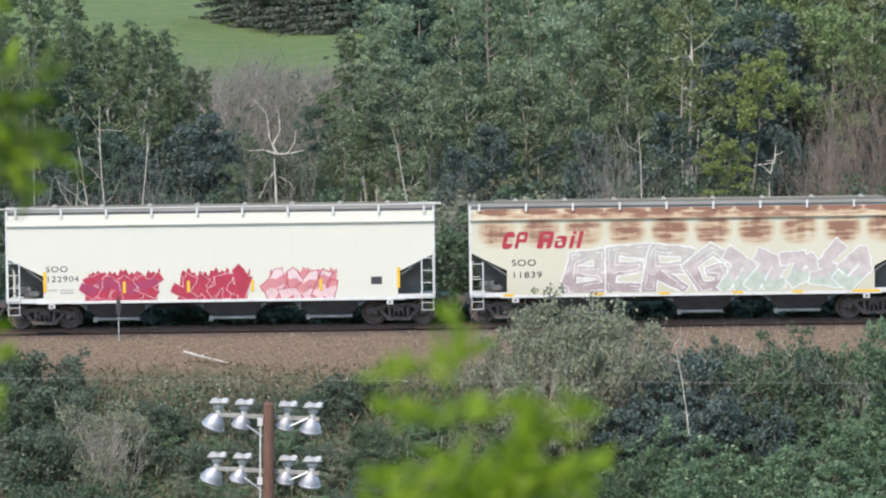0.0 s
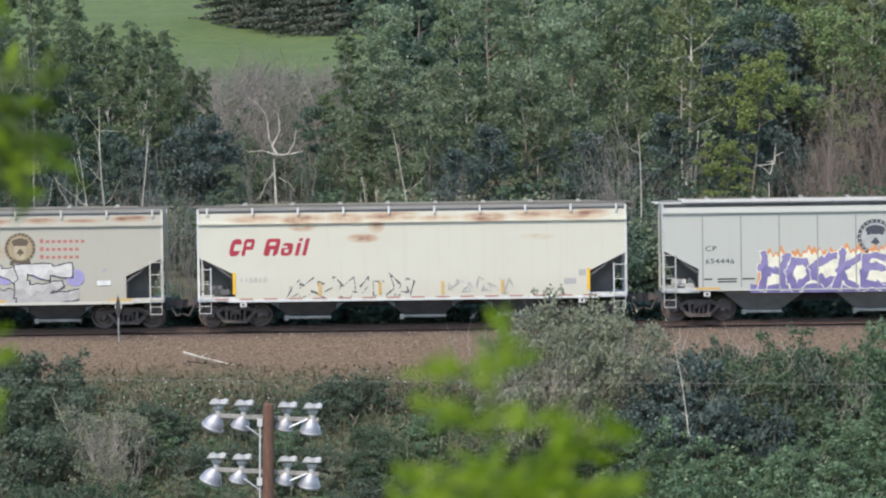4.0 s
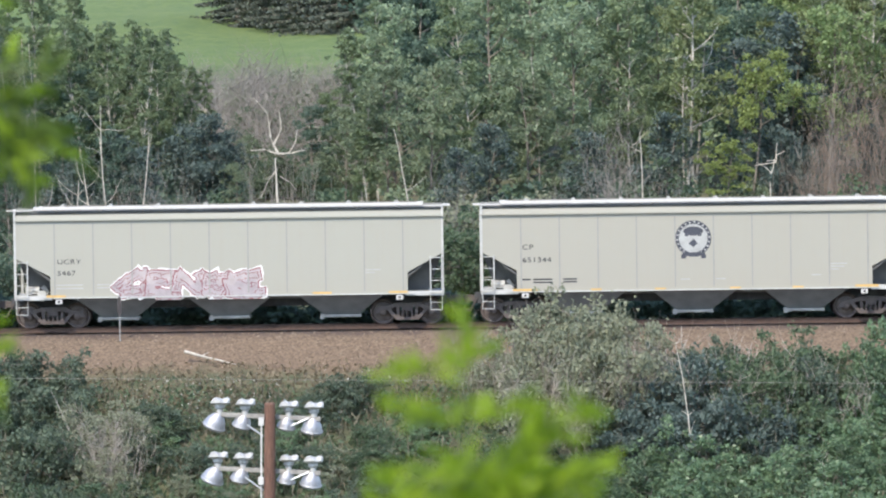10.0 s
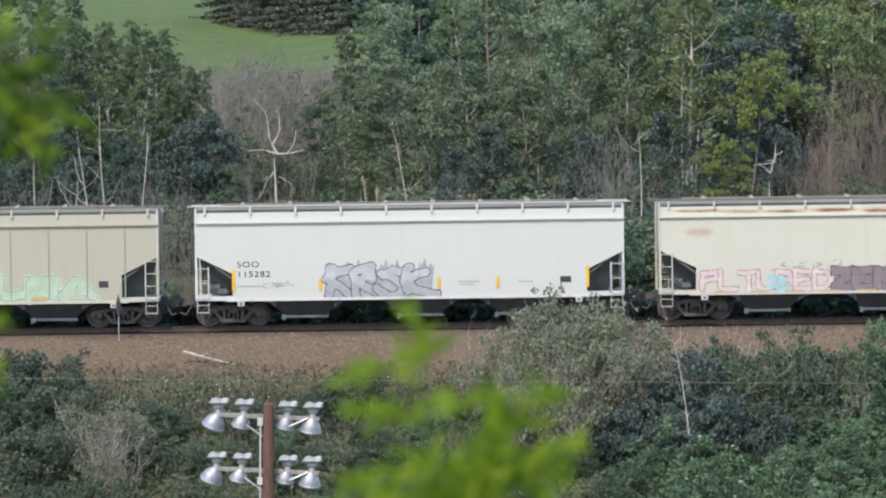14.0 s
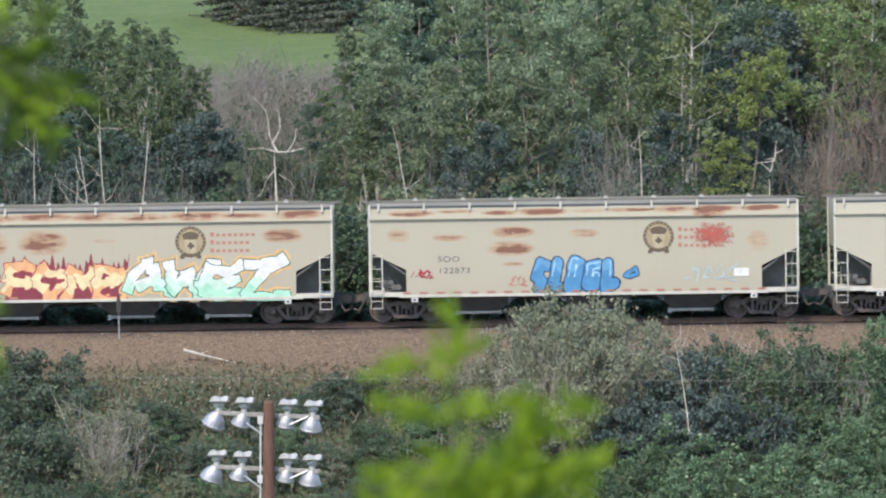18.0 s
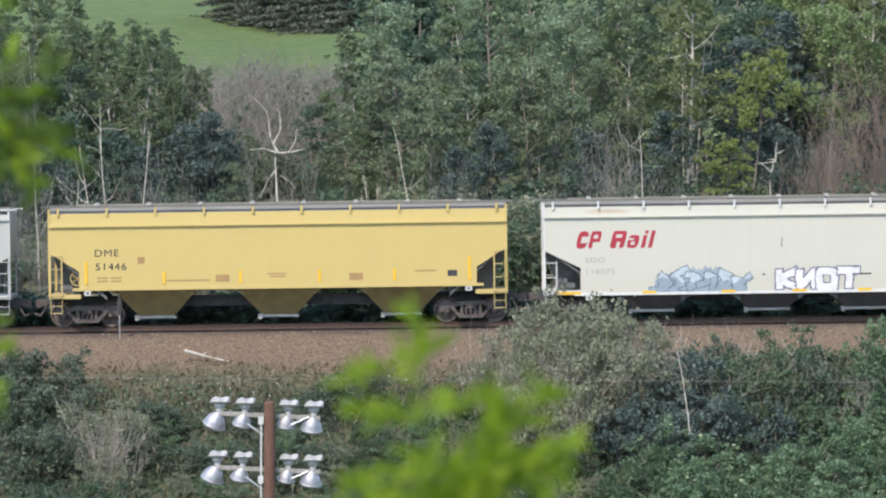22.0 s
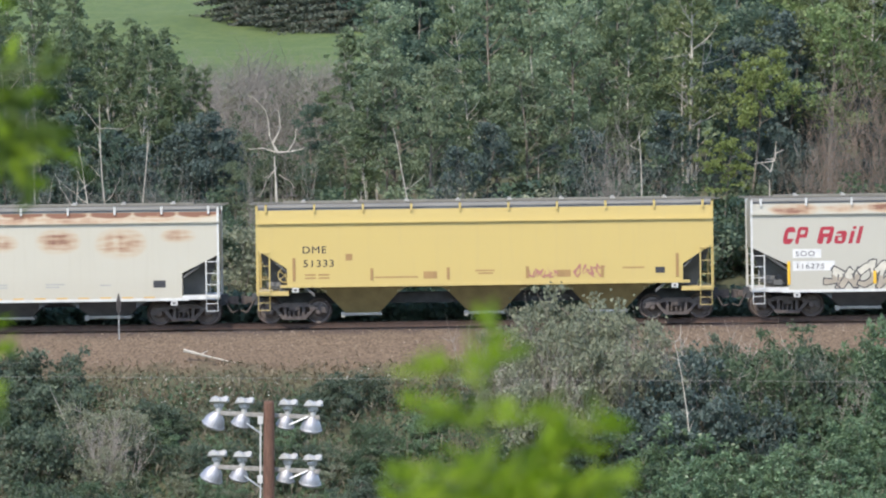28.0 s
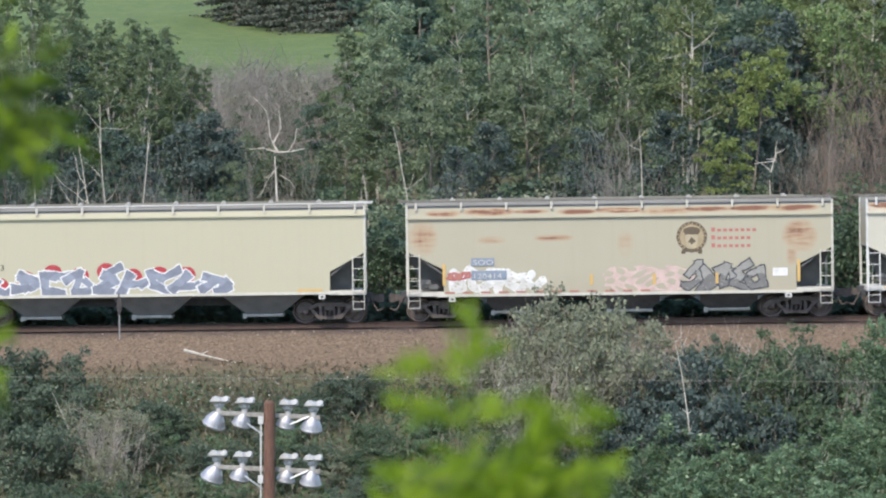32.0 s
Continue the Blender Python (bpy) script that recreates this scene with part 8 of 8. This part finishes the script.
def build_bird():
    """A white and grey bird that flies across; its nose along +x, the wings hinged at the shoulders."""
    bird = new("bird")
    tagged(bird, "white bird with grey wings in level flight", "bird")
    lathe_body = [(0.004, -0.115), (0.016, -0.10), (0.028, -0.06), (0.036, -0.01), (0.036, 0.03), (0.030, 0.065), (0.022, 0.085), (0.023, 0.10), (0.022, 0.118), (0.013, 0.132), (0.003, 0.136)]
    body = part("body", lathe(B(), lathe_body, "x", 14), M["plumage"], bird)
    for f in body.data.polygons:
        f.use_smooth = True
    part("bill", lathe(B(), [(0.007, 0.130), (0.005, 0.150), (0.001, 0.172)], "x", 8), M["bill"], bird, "thin dark bill")
    bm = prism(B(), [(-0.085, -0.012), (-0.16, -0.034), (-0.165, 0.034), (-0.085, 0.012)], -0.003, 0.003)
    part("tail", bm, M["wing"], bird, at=pose(0, 0, 0.004, 90, 0, 0))
    for s in (-1, 1):
        bm = prism(B(), [(0.052, 0), (0.070, s * 0.13), (0.040, s * 0.22), (-0.020, s * 0.33), (-0.030, s * 0.30), (-0.040, s * 0.14), (-0.058, 0)], -0.003, 0.003)
        for v in bm.verts:
            v.co = (v.co.x, v.co.z, -v.co.y)
        bmesh.ops.recalc_face_normals(bm, faces=bm.faces[:])
        wing = part("wing", bm, M["wing"], bird, "narrow pointed wing, dark above and grey below")
        wing.data.materials.append(M["wing_top"])
        for f in wing.data.polygons:
            f.material_index = int(f.normal.z > 0.5)
        WINGS.append((wing, s))
    return bird


M["plumage"] = flat_paint("white_plumage", (0.62, 0.61, 0.58), 0.08, 0.8)
M["wing"] = grainy("grey_wing_feathers", (0.24, 0.225, 0.20), (0.44, 0.42, 0.385), 9, 0.8, stretch=(3, 14, 3))
M["wing_top"] = grainy("brown_wing_feathers", (0.060, 0.050, 0.046), (0.15, 0.13, 0.115), 9, 0.8, stretch=(3, 14, 3))
M["bill"] = flat_paint("dark_bill", (0.03, 0.028, 0.026))
BIRD = build_bird()
BIRD_FAR = 43.0
FLIGHT = [(20.4, -85, 476), (20.5, 163, 470), (20.6, 412, 461), (20.7, 660, 440), (20.8, 909, 421), (20.9, 1150, 384), (21.0, 1392, 352), (21.1, 1636, 322)]
FLAP = [(20.4, -40), (20.5, 20), (20.6, -20), (20.7, -28), (20.75, 40), (20.8, 78), (20.85, 8), (20.9, -62), (20.95, -30), (21.0, 16), (21.1, -40)]


# ---- what moves ----
SWAY = [(0, 0), (0.5, 50), (1, 62), (1.5, 76), (2, 78), (2.5, 100), (3, 91), (3.5, 88), (5.5, 81), (6, 62), (6.5, 29), (7, 19), (7.5, 3), (8, 72), (8.5, 90), (9, 54), (9.5, 8), (10, 14), (10.5, -53), (11, -134), (11.5, -61), (12, -47), (12.5, -66), (13, -122),
        (13.5, -64), (15.5, -99), (16, -92), (16.5, -59), (17, 11), (17.5, 16), (18, -3), (18.5, 25), (19, 5), (19.5, -7), (20, -12), (20.5, -29), (21, -26), (21.5, -47), (22, -73), (22.5, -38), (23, 14), (23.5, -3), (24, -7), (24.5, 59), (26.5, 65), (27, 79), (27.5, 74), (28, 65), (28.5, 68), (29, 38), (29.5, -4), (30, -45), (30.5, -47), (31, 5), (31.5, 40), (32, 30)]
DIP = [(0, 5), (2, 4), (3.5, 12), (6, 0), (9, -4), (11, -8), (13, -14), (13.5, -38), (15.5, -60), (17, -70), (18, -78), (19, -72), (20, -50), (21.5, -18), (23, 15), (24.5, 12), (26.5, 0), (28, 0), (29, -6), (29.5, -18), (30, -25), (31, -32), (32, -22)]


def motions():
    for car, x in CARS:
        walk(car, [(t, pose(x + s, 0, 0)) for t, s in ROLLED])
    u = BIRD_FAR / FOCAL
    spots = [(t, BASE @ Vector(((px - 784) * u, -(py - 441) * u, -BIRD_FAR))) for t, px, py in FLIGHT]
    speed = (spots[-1][1].x - spots[0][1].x) / 0.7
    (ta, a), (tb, b) = spots[0], spots[-1]
    spots = [(t, a + Vector((speed * (t - ta), 0, 0))) for t in (0, 10, 18, 20, 20.3)] + spots + [(t, b + Vector((speed * (t - tb), 0, min(1.0, t - tb) * 0.9))) for t in (21.2, 21.5, 22.1, 25, 32)]
    walk(BIRD, [(t, pose(p.x, p.y, p.z, 0, -6, 0)) for t, p in spots])
    beat = [(0.2 * i, 30 if i % 2 else -30) for i in range(102)] + FLAP + [(21.3 + 0.2 * i, 30 if i % 2 else -30) for i in range(54)] + [(32, 0)]
    for wing, s in WINGS:
        walk(wing, [(t, pose(0.012, s * 0.022, 0.022, s * f, 0, 0)) for t, f in beat])
    turn = []
    for (a, sa), (b, sb) in zip(ROLLED, ROLLED[1:]):
        n = round((b - a) / 0.1)
        turn += [(a + (b - a) * i / n, sa + (sb - sa) * i / n) for i in range(n)]
    turn.append(ROLLED[-1])
    for w, dx, phase in WHEELSETS:
        walk(w, [(t, pose(dx, 0, WHEEL_R, 0, phase + math.degrees(s / WHEEL_R), 0)) for t, s in turn])
    for (th, base), k in zip(BRANCHES, (1.0, 0.0, 0.0, 0.0)):
        if k:
            walk(th, [(t, base @ pose(0, 0, 0, 0, math.degrees(v / 700), 0)) for t, v in SWAY])
        else:
            walk(th, [(t, base @ pose(0, 0, 0, 0, math.degrees(v / 340), 0)) for t, v in DIP])


motions()
